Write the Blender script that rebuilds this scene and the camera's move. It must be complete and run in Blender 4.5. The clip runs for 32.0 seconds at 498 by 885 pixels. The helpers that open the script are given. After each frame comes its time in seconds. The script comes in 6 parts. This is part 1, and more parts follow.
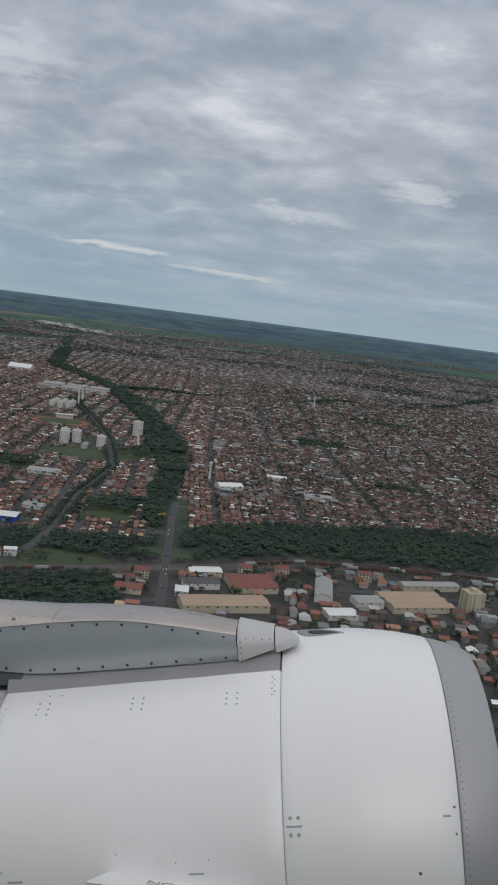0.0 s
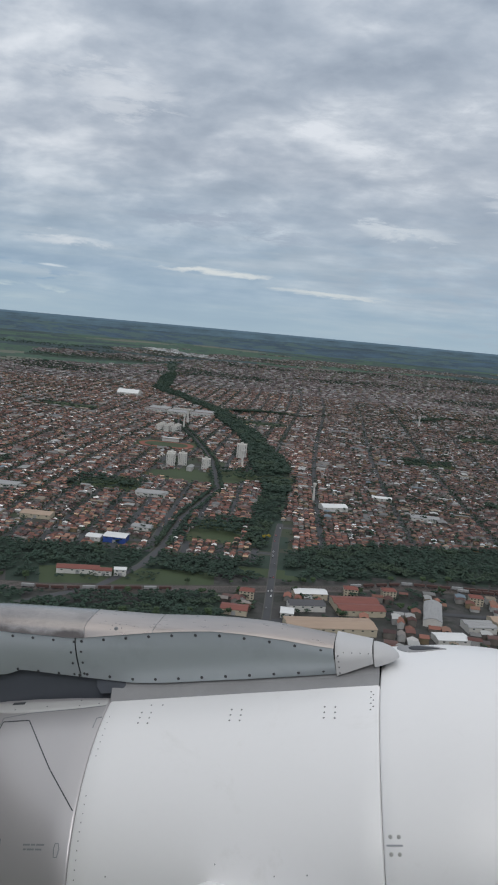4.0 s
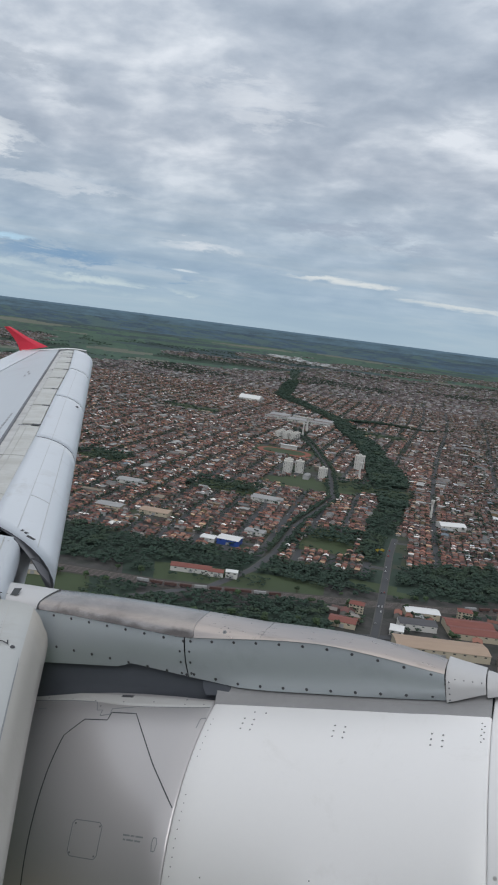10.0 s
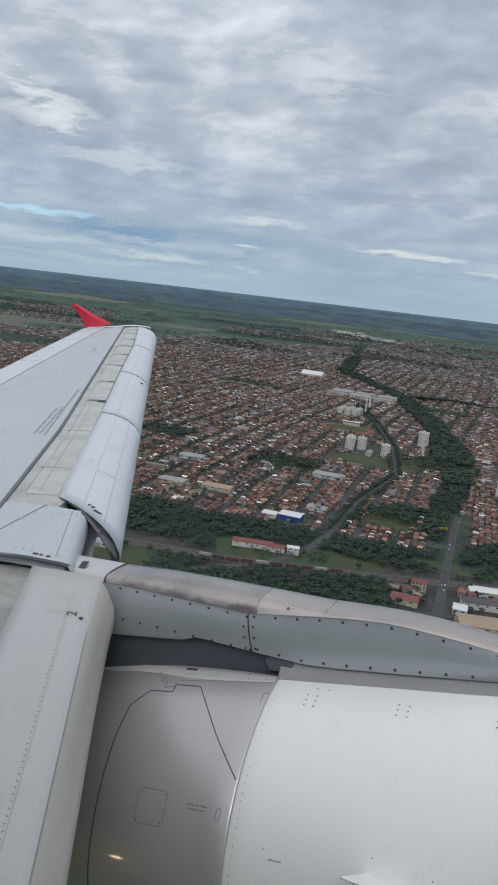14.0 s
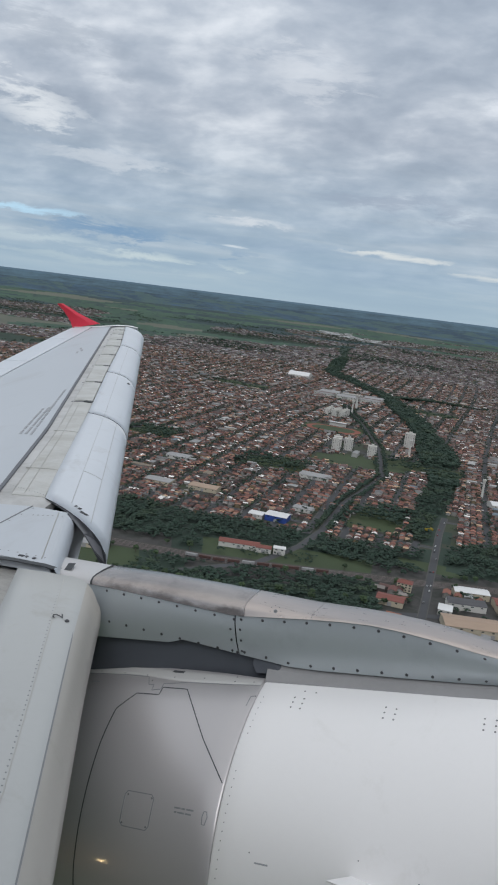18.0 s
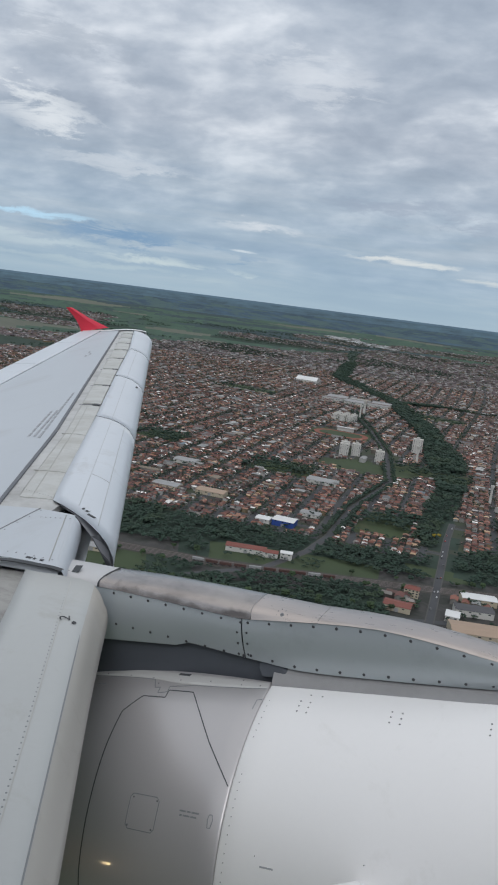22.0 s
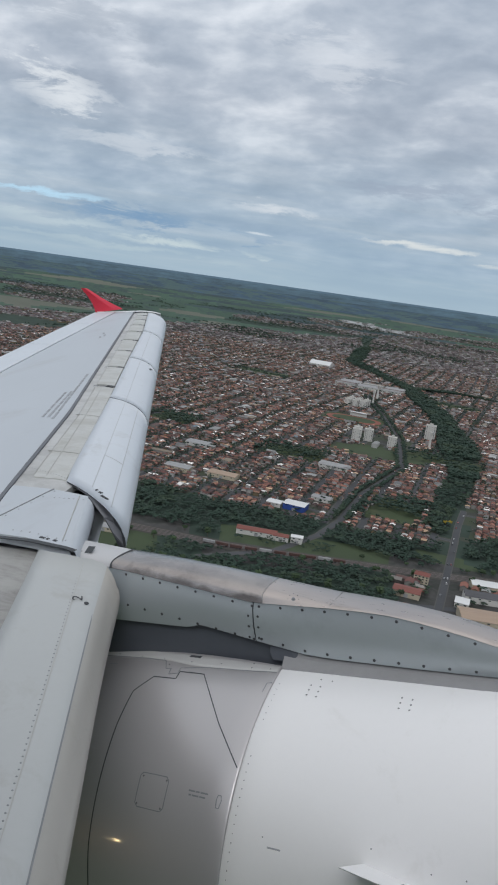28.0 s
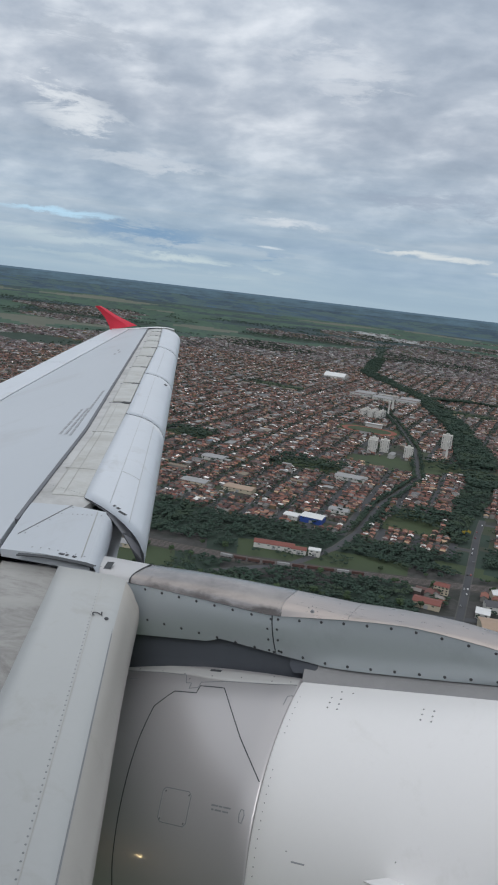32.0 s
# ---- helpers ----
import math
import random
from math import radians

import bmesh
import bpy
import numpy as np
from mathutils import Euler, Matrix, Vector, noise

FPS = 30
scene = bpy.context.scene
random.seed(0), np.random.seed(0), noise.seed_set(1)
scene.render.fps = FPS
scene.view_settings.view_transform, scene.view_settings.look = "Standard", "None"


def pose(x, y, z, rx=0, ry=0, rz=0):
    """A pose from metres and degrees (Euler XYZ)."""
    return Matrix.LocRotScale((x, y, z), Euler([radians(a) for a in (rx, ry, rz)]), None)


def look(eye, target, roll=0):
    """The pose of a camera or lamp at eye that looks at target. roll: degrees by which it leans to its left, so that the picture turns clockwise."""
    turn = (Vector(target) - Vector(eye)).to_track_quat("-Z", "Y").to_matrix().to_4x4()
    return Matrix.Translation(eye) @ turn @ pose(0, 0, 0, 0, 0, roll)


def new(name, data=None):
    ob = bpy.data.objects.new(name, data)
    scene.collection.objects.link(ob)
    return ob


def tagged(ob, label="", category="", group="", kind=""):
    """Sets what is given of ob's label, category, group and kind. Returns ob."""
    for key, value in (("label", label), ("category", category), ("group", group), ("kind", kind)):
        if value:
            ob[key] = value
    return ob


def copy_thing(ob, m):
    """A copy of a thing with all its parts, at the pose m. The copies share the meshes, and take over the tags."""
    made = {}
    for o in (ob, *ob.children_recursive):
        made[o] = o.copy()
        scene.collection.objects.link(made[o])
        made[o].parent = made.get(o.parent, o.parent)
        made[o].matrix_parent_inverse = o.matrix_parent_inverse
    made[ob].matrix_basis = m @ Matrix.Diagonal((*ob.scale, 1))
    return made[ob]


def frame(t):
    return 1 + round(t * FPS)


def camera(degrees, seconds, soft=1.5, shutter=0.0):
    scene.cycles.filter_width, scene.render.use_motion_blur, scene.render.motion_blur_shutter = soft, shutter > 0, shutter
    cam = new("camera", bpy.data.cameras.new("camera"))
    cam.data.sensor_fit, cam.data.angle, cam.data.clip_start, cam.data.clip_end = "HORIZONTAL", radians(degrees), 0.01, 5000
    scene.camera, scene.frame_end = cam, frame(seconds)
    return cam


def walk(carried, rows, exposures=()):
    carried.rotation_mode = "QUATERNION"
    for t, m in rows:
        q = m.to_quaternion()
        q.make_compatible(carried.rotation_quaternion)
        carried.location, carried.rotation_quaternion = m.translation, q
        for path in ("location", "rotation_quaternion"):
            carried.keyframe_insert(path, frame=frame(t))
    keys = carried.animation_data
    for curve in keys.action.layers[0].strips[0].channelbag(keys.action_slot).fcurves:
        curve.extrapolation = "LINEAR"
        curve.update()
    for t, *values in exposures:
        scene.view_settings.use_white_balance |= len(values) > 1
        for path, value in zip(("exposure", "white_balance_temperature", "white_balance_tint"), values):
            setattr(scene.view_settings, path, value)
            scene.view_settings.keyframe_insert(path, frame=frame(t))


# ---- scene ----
# The eye sits at a cabin window of a climbing airliner; x runs with the flight, y out of the window, z up.
cam = camera(35.8, 32.0, soft=2.05)
EYE = 300.0
ROWS = [
    (0, -0.025, -0.006, 0.032, 80.53, -7.17, 1.19),
    (0.5, -0.017, -0.005, 0.025, 80.56, -7.15, 1.51),
    (1, -0.010, 0.007, 0.011, 80.61, -6.53, 1.88),
    (1.5, -0.005, -0.000, 0.010, 80.13, -5.81, 2.53),
    (2, -0.000, -0.002, 0.005, 79.48, -5.65, 3.10),
    (2.5, 0.006, -0.000, -0.000, 78.92, -5.65, 3.20),
    (3, 0.012, -0.002, -0.005, 79.24, -5.86, 3.42),
    (3.5, 0.019, -0.012, -0.006, 80.17, -5.95, 4.57),
    (4, 0.025, -0.025, -0.006, 81.31, -5.18, 8.67),
    (4.5, 0.028, -0.037, -0.006, 82.50, -4.48, 15.22),
    (6.5, 0.030, 0.003, -0.002, 80.94, -5.62, 19.30),
    (7, 0.033, 0.002, -0.007, 80.51, -5.90, 18.95),
    (7.5, 0.034, 0.001, -0.011, 80.47, -6.19, 18.76),
    (8, 0.038, -0.004, -0.015, 80.58, -6.41, 18.62),
    (8.5, 0.038, -0.003, -0.016, 80.86, -6.76, 18.44),
    (9, 0.031, -0.004, -0.007, 81.05, -6.95, 18.14),
    (9.5, 0.026, -0.008, -0.003, 80.99, -7.00, 17.99),
    (10, 0.017, -0.008, -0.003, 80.95, -7.12, 17.89),
    (10.5, 0.008, -0.011, 0.003, 81.10, -7.26, 17.90),
    (11, 0.011, -0.010, 0.002, 81.40, -7.00, 18.61),
    (11.5, 0.014, -0.012, 0.003, 81.53, -6.53, 20.75),
    (12, 0.008, -0.009, 0.006, 81.39, -6.41, 22.59),
    (12.5, 0.003, -0.007, 0.008, 80.95, -6.50, 23.15),
    (13, 0.001, 0.000, 0.001, 80.12, -6.52, 23.09),
    (13.5, -0.004, 0.006, -0.003, 79.11, -6.51, 22.74),
    (14, -0.002, 0.006, -0.005, 78.64, -6.55, 22.49),
    (14.5, -0.003, 0.005, -0.003, 78.50, -6.55, 22.19),
    (16.5, -0.007, 0.007, -0.001, 78.73, -6.91, 21.57),
    (17, -0.007, 0.010, -0.003, 78.71, -6.83, 21.44),
    (17.5, -0.010, 0.014, 0.002, 78.66, -6.84, 21.42),
    (18, -0.011, 0.012, 0.002, 78.78, -6.95, 21.56),
    (18.5, -0.009, 0.008, 0.005, 79.13, -6.80, 21.60),
    (19, -0.004, 0.006, 0.003, 79.32, -6.68, 21.58),
    (19.5, -0.005, 0.006, 0.000, 79.31, -6.71, 21.59),
    (20, -0.008, 0.008, -0.000, 79.20, -6.77, 21.59),
    (20.5, -0.010, 0.007, -0.004, 79.17, -6.91, 21.54),
    (21, -0.008, 0.006, -0.005, 79.18, -7.12, 21.59),
    (21.5, -0.009, 0.004, -0.001, 79.11, -7.09, 21.73),
    (22, -0.008, 0.006, -0.004, 79.05, -7.15, 22.17),
    (22.5, -0.009, 0.002, 0.001, 78.98, -7.16, 22.19),
    (23, -0.010, 0.004, 0.001, 78.65, -7.07, 22.18),
    (23.5, -0.009, 0.007, 0.002, 78.15, -7.00, 22.26),
    (24, -0.007, 0.009, -0.002, 77.76, -7.04, 22.35),
    (24.5, -0.007, 0.010, -0.003, 77.71, -7.09, 22.36),
    (25, -0.007, 0.006, 0.000, 77.88, -7.35, 22.49),
    (25.5, -0.010, 0.005, 0.004, 77.89, -7.47, 22.68),
    (27.5, -0.017, 0.010, -0.004, 77.73, -7.77, 23.31),
    (28, -0.020, 0.009, -0.003, 77.68, -7.85, 23.25),
    (28.5, -0.021, 0.009, -0.003, 77.63, -7.89, 23.19),
    (29, -0.020, 0.006, -0.003, 77.76, -7.89, 23.18),
    (29.5, -0.016, 0.001, -0.003, 78.12, -7.71, 23.16),
    (30, -0.015, -0.003, -0.002, 78.41, -7.51, 23.15),
    (30.5, -0.014, -0.004, -0.004, 78.68, -7.39, 23.33),
    (31, -0.012, -0.003, 0.001, 78.93, -7.05, 23.68),
    (31.5, -0.011, -0.008, 0.005, 79.22, -6.69, 24.03),
    (32, -0.013, -0.012, 0.002, 78.56, -6.55, 24.17),
]
walk(cam, [(t, pose(x, y, EYE + z, rx, ry, rz)) for t, x, y, z, rx, ry, rz in ROWS],
     exposures=[(0, -0.24, 6220, 10), (1, -0.10, 6210, 10), (2, -0.07, 6200, 10), (3, -0.12, 6180, 10), (4, -0.06, 6150, 10), (7, 0.0, 6120, 10), (32, 0.0, 6100, 10)])

# ---- light: overcast sky, soft sun ----
world = bpy.data.worlds.new("overcast_sky")
scene.world = world
world.use_nodes = True


class Nodes:
    """Short hand for building node trees."""

    def __init__(self, tree, fresh=True):
        self.t = tree
        if fresh:
            tree.nodes.clear()

    def add(self, kind, **values):
        n = self.t.nodes.new(kind)
        for k, v in values.items():
            if k == "op":
                n.operation = v
            elif k == "blend":
                n.data_type = "RGBA"
                n.blend_type = v
            elif k == "dims":
                n.noise_dimensions = v
        return n

    def link(self, a, b):
        self.t.links.new(a, b)

    def math(self, op, a, b=None, clamp=False):
        n = self.add("ShaderNodeMath", op=op)
        n.use_clamp = clamp
        for i, v in enumerate((a, b)):
            if v is None:
                continue
            if isinstance(v, (int, float)):
                n.inputs[i].default_value = v
            else:
                self.link(v, n.inputs[i])
        return n.outputs[0]

    def noise(self, vector, scale, detail=4.0, rough=0.55, distort=0.0):
        n = self.add("ShaderNodeTexNoise")
        n.inputs["Scale"].default_value = scale
        n.inputs["Detail"].default_value = detail
        n.inputs["Roughness"].default_value = rough
        n.inputs["Distortion"].default_value = distort
        if vector is not None:
            self.link(vector, n.inputs["Vector"])
        return n.outputs["Fac"]

    def ramp(self, fac, stops):
        n = self.add("ShaderNodeValToRGB")
        el = n.color_ramp.elements
        while len(el) < len(stops):
            el.new(0.5)
        for e, (p, c) in zip(el, stops):
            e.position = p
            e.color = (*c, 1) if len(c) == 3 else c
        self.link(fac, n.inputs[0])
        return n.outputs[0]

    def mix(self, fac, a, b, blend="MIX"):
        n = self.add("ShaderNodeMix", blend=blend)
        for v, s in ((fac, n.inputs[0]), (a, n.inputs[6]), (b, n.inputs[7])):
            if isinstance(v, (int, float)):
                s.default_value = v
            elif isinstance(v, tuple):
                s.default_value = (*v, 1)
            else:
                self.link(v, s)
        return n.outputs[2]


w = Nodes(world.node_tree)
coord = w.add("ShaderNodeTexCoord").outputs["Generated"]
sep = w.add("ShaderNodeSeparateXYZ")
w.link(coord, sep.inputs[0])
up = w.math("MAXIMUM", sep.outputs[2], 0.0)
lift = w.math("ADD", up, 0.32)
flat = w.add("ShaderNodeCombineXYZ")
w.link(w.math("DIVIDE", sep.outputs[0], lift), flat.inputs[0])
w.link(w.math("DIVIDE", sep.outputs[1], lift), flat.inputs[1])
turn = w.add("ShaderNodeMapping")
turn.inputs["Rotation"].default_value = (0, 0, radians(-12))
turn.inputs["Scale"].default_value = (1.15, 1.45, 1.0)
turn.inputs["Location"].default_value = (3.1, 0.7, 0)
w.link(flat.outputs[0], turn.inputs[0])
big = w.noise(turn.outputs[0], 2.0, 3.0, 0.5, 0.1)
fine = w.noise(turn.outputs[0], 5.4, 5.0, 0.54, 0.12)
cloud = w.math("ADD", w.math("MULTIPLY", big, 0.55), w.math("MULTIPLY", fine, 0.6))
tone = w.ramp(cloud, [(0.41, (0.325, 0.368, 0.425)), (0.51, (0.395, 0.438, 0.492)), (0.59, (0.475, 0.512, 0.558)), (0.67, (0.60, 0.628, 0.658)), (0.75, (0.73, 0.745, 0.76))])
# clear pale blue band low down, with thin streaks
low = w.math("SUBTRACT", 1.0, w.math("MULTIPLY", up, 5.2), clamp=True)
streak = w.add("ShaderNodeMapping")
streak.inputs["Scale"].default_value = (2.2, 2.2, 26.0)
streak.inputs["Rotation"].default_value = (radians(1.5), radians(2.5), 0)
w.link(coord, streak.inputs[0])
lines = w.noise(streak.outputs[0], 2.1, 5.0, 0.55, 0.2)
band = w.ramp(lines, [(0.34, (0.285, 0.395, 0.495)), (0.50, (0.335, 0.445, 0.53)), (0.60, (0.395, 0.49, 0.555)), (0.70, (0.47, 0.55, 0.60))])
haze = w.math("MULTIPLY", w.math("SUBTRACT", 1.0, w.math("MULTIPLY", up, 22.0), clamp=True), 0.55)
band = w.mix(haze, band, (0.43, 0.52, 0.56))
sky = w.mix(low, tone, band)
# single clouds and gaps that stand out: bearing and height of the middle, half sizes (degrees), colour, strength
bearing = w.math("MULTIPLY", w.math("ARCTAN2", w.math("MULTIPLY", sep.outputs[0], -1.0), sep.outputs[1]), 180 / math.pi)
height = w.math("MULTIPLY", w.math("ARCSINE", sep.outputs[2]), 180 / math.pi)
ragged = w.add("ShaderNodeMapping")
ragged.inputs["Scale"].default_value = (1.0, 1.0, 4.0)
w.link(coord, ragged.inputs[0])
fray = w.math("SUBTRACT", w.noise(ragged.outputs[0], 14.0, 8.0, 0.66, 0.4), 0.5)
fray_wide = w.math("SUBTRACT", w.noise(ragged.outputs[0], 5.0, 3.0, 0.5), 0.5)
CLOUDS = [
    (-6.0, 10.0, 17.0, 9.0, (0.40, 0.44, 0.49), 0.38),
    (30.0, 2.75, 8.5, 0.75, (0.215, 0.335, 0.475), 0.95), (38.6, 3.6, 6.0, 0.26, (0.50, 0.70, 0.82), 0.95),
    (21.5, 4.7, 3.6, 0.42, (0.70, 0.72, 0.725), 0.80), (23.0, 2.95, 1.0, 0.12, (0.68, 0.72, 0.73), 0.8),
    (29.5, 1.45, 6.5, 0.34, (0.60, 0.67, 0.655), 0.85), (37.5, 1.9, 6.0, 0.40, (0.53, 0.61, 0.63), 0.8), (34.0, 0.75, 9.0, 0.30, (0.50, 0.585, 0.60), 0.6),
    (11.5, 3.5, 5.2, 0.24, (0.75, 0.755, 0.71), 0.85), (3.0, 2.6, 4.2, 0.22, (0.70, 0.715, 0.68), 0.8),
    (10.5, 6.8, 6.0, 0.9, (0.335, 0.385, 0.455), 0.7), (38.0, 10.4, 4.5, 1.2, (0.78, 0.79, 0.78), 0.8),
    (-1.5, 7.4, 3.2, 0.6, (0.66, 0.69, 0.70), 0.75), (-9.0, 9.6, 4.0, 0.8, (0.68, 0.70, 0.71), 0.75),
    (-13.5, 9.2, 3.2, 0.9, (0.31, 0.36, 0.43), 0.7), (31.0, 7.6, 6.0, 0.7, (0.66, 0.685, 0.70), 0.6),
    (20.0, 15.0, 5.5, 1.6, (0.66, 0.675, 0.69), 0.6), (36.0, 14.6, 5.0, 1.3, (0.36, 0.40, 0.45), 0.6),
]
for ca, ce, ha, he, col, power in CLOUDS:
    da = w.math("DIVIDE", w.math("ADD", w.math("SUBTRACT", bearing, ca), w.math("ADD", w.math("MULTIPLY", fray_wide, ha * 2.0), w.math("MULTIPLY", fray, ha * 2.2))), ha)
    de = w.math("DIVIDE", w.math("ADD", w.math("SUBTRACT", height, ce), w.math("MULTIPLY", fray, he * 5.5)), he)
    near = w.math("SUBTRACT", 1.0, w.math("ADD", w.math("MULTIPLY", da, da), w.math("MULTIPLY", de, de)), clamp=True)
    sky = w.mix(w.math("MULTIPLY", w.math("POWER", near, 1.25), power), sky, col)
# overhead the cloud is thicker and whiter
white = w.math("MULTIPLY", w.math("SUBTRACT", up, 0.40), 2.5, clamp=True)
sky = w.mix(white, sky, (0.59, 0.59, 0.585))
# the overcast is brightest overhead
zenith = w.math("ADD", 1.005, w.math("MULTIPLY", w.math("POWER", up, 1.5), 0.42))
bright = w.add("ShaderNodeVectorMath")
bright.operation = "SCALE"
w.link(sky, bright.inputs[0])
w.link(zenith, bright.inputs[3])
back = w.add("ShaderNodeBackground")
w.link(bright.outputs[0], back.inputs[0])
out = w.add("ShaderNodeOutputWorld")
w.link(back.outputs[0], out.inputs[0])

sun_data = bpy.data.lights.new("sun", "SUN")
sun_data.energy, sun_data.angle, sun_data.color = 0.88, radians(32), (1.0, 0.96, 0.90)
sun = new("sun", sun_data)
sun.matrix_world = look((120, -500, 840), (0, 0, 300))


# ---- materials ----
def material(name, colour, rough=0.5, metal=0.0, spread=0.08, scale=3.0, grain=40.0, bump=0.0, vary=0.0, coords="Object", stretch=(1, 1, 1), dirt=None, coat=0.0, islands=False, palette=None):
    """A surface with variation at two scales, optional dirt, relief and change from piece to piece."""
    mat = bpy.data.materials.new(name)
    mat.use_nodes = True
    n = Nodes(mat.node_tree)
    tc = n.add("ShaderNodeTexCoord").outputs[coords]
    mp = n.add("ShaderNodeMapping")
    mp.inputs["Scale"].default_value = stretch
    n.link(tc, mp.inputs[0])
    v = mp.outputs[0]
    a, b = n.noise(v, scale, 3.0), n.noise(v, grain, 5.0, 0.65)
    base = tuple(colour)
    if palette:
        geo = n.add("ShaderNodeNewGeometry").outputs["Random Per Island"] if islands else n.add("ShaderNodeObjectInfo").outputs["Random"]
        col = n.ramp(geo, palette)
        col.node.color_ramp.interpolation = "CONSTANT"
    else:
        col = None
    shade = n.math("ADD", n.math("MULTIPLY", n.math("SUBTRACT", a, 0.5), spread * 2.4), n.math("MULTIPLY", n.math("SUBTRACT", b, 0.5), spread * 1.6))
    if vary:
        rnd = n.add("ShaderNodeNewGeometry").outputs["Random Per Island"] if islands else n.add("ShaderNodeObjectInfo").outputs["Random"]
        wn = n.add("ShaderNodeTexWhiteNoise")
        wn.noise_dimensions = "1D"
        n.link(rnd, wn.inputs["W"])
        shade = n.math("ADD", shade, n.math("MULTIPLY", n.math("SUBTRACT", wn.outputs["Value"], 0.5), vary * 2))
    gain = n.math("ADD", 1.0, shade)
    vm = n.add("ShaderNodeVectorMath")
    vm.operation = "SCALE"
    if col is None:
        vm.inputs[0].default_value = base
    else:
        n.link(col, vm.inputs[0])
    n.link(gain, vm.inputs[3])
    result = vm.outputs[0]
    if dirt:
        dc, lo, hi, ds = dirt
        mask = n.ramp(n.noise(v, ds, 6.0, 0.7, 0.6), [(lo, (0, 0, 0)), (hi, (1, 1, 1))])
        result = n.mix(mask, result, dc)
    p = n.add("ShaderNodeBsdfPrincipled")
    n.link(result, p.inputs["Base Color"])
    p.inputs["Metallic"].default_value = metal
    n.link(n.math("ADD", rough, n.math("MULTIPLY", n.math("SUBTRACT", b, 0.5), 0.18 if coat < 0.6 else 0.02)), p.inputs["Roughness"])
    p.inputs["Coat Weight"].default_value = coat
    p.inputs["Coat Roughness"].default_value = 0.25 if coat < 0.6 else 0.06
    if bump:
        bp = n.add("ShaderNodeBump")
        bp.inputs["Strength"].default_value = bump
        bp.inputs["Distance"].default_value = 0.02
        n.link(b, bp.inputs["Height"])
        n.link(bp.outputs[0], p.inputs["Normal"])
    o = n.add("ShaderNodeOutputMaterial")
    n.link(p.outputs[0], o.inputs[0])
    return mat


M_WHITE = material("white_paint", (0.847, 0.838, 0.836), 0.42, 0.06, 0.015, 1.2, 30, 0.0, dirt=((0.68, 0.67, 0.64), 0.60, 0.98, 2.2), coat=0.08)
M_PALE = material("pale_grey_paint", (0.608, 0.64, 0.679), 0.42, 0, 0.04, 1.5, 26, dirt=((0.42, 0.42, 0.41), 0.56, 0.9, 3.0))
M_WING = material("wing_grey_paint", (0.490, 0.520, 0.553), 0.45, 0, 0.04, 0.8, 22, stretch=(1, 0.35, 1), dirt=((0.40, 0.41, 0.42), 0.55, 0.9, 1.6))
M_WORN = material("worn_grey_paint", (0.52, 0.52, 0.51), 0.55, 0, 0.10, 2.5, 14, 0.05, stretch=(0.8, 1.6, 1), dirt=((0.31, 0.305, 0.295), 0.42, 0.80, 2.2))
M_BAND = material("dull_grey_band_paint", (0.52, 0.515, 0.518), 0.42, 0, 0.04, 1.5, 26)
M_COVER = material("stained_cover_paint", (0.525, 0.528, 0.508), 0.5, 0, 0.08, 2.5, 14, 0.03, stretch=(0.8, 1.6, 1), dirt=((0.375, 0.365, 0.33), 0.42, 0.74, 2.6))
M_STAINED = material("stained_root_paint", (0.36, 0.355, 0.34), 0.6, 0, 0.16, 3.0, 16, 0.05, stretch=(0.7, 2.0, 1), dirt=((0.15, 0.14, 0.13), 0.48, 0.80, 3.5))
M_SLAT_NOSE = material("beige_worn_slat_nose", (0.41, 0.392, 0.36), 0.42, 0, 0.05, 2.5, 30, dirt=((0.33, 0.31, 0.27), 0.56, 0.9, 4.0))
# inboard slat: grey darkened below the other slats to allow for fuselage shade
M_SLAT = material("shade_darkened_slat_grey", (0.448, 0.460, 0.455), 0.42, 0, 0.04, 1.5, 26, dirt=((0.34, 0.33, 0.30), 0.54, 0.9, 3.0))
M_REV = material("silver_cowl_paint", (0.505, 0.485, 0.489), 0.36, 0.45, 0.006, 1.5, 26, coat=0.7)
M_FLANGE = material("pale_silver_paint", (0.52, 0.515, 0.505), 0.45, 0.1, 0.02, 1.5, 26, coat=0.05)
M_SLATLINE = material("filled_joint", (0.50, 0.51, 0.52), 0.5, 0, 0.1, 8.0, 60)
M_FAINT = material("faint_joint", (0.415, 0.41, 0.39), 0.5, 0, 0.1, 8.0, 60)
M_PANEL = material("blue_grey_panel_paint", (0.435, 0.475, 0.50), 0.32, 0.30, 0.02, 1.4, 24, dirt=((0.31, 0.34, 0.36), 0.55, 0.9, 1.5), coat=0.5)
M_SHELL = material("bare_titanium", (0.54, 0.48, 0.445), 0.30, 0.9, 0.12, 2.0, 18, 0.04, stretch=(0.4, 2, 2), dirt=((0.24, 0.205, 0.18), 0.50, 0.80, 3.0))
M_SHELL_AFT = material("heat_stained_titanium", (0.45, 0.41, 0.385), 0.22, 0.9, 0.05, 2.0, 18, 0.0, dirt=((0.27, 0.245, 0.235), 0.42, 0.80, 3.2))
M_LIP = material("brushed_metal_lip", (0.40, 0.40, 0.405), 0.48, 0.35, 0.05, 1.0, 40, 0.03, stretch=(3, 0.5, 0.5))
M_APRON = material("dull_grey_apron", (0.295, 0.293, 0.297), 0.6, 0, 0.12, 3.0, 30)
# kept dark to stand for the shade in the gap beside the pylon
M_RECESS = material("shaded_blue_grey_recess", (0.080, 0.088, 0.106), 0.6, 0, 0.12, 3.0, 30)
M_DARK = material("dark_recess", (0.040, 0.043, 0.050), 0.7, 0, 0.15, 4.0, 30)
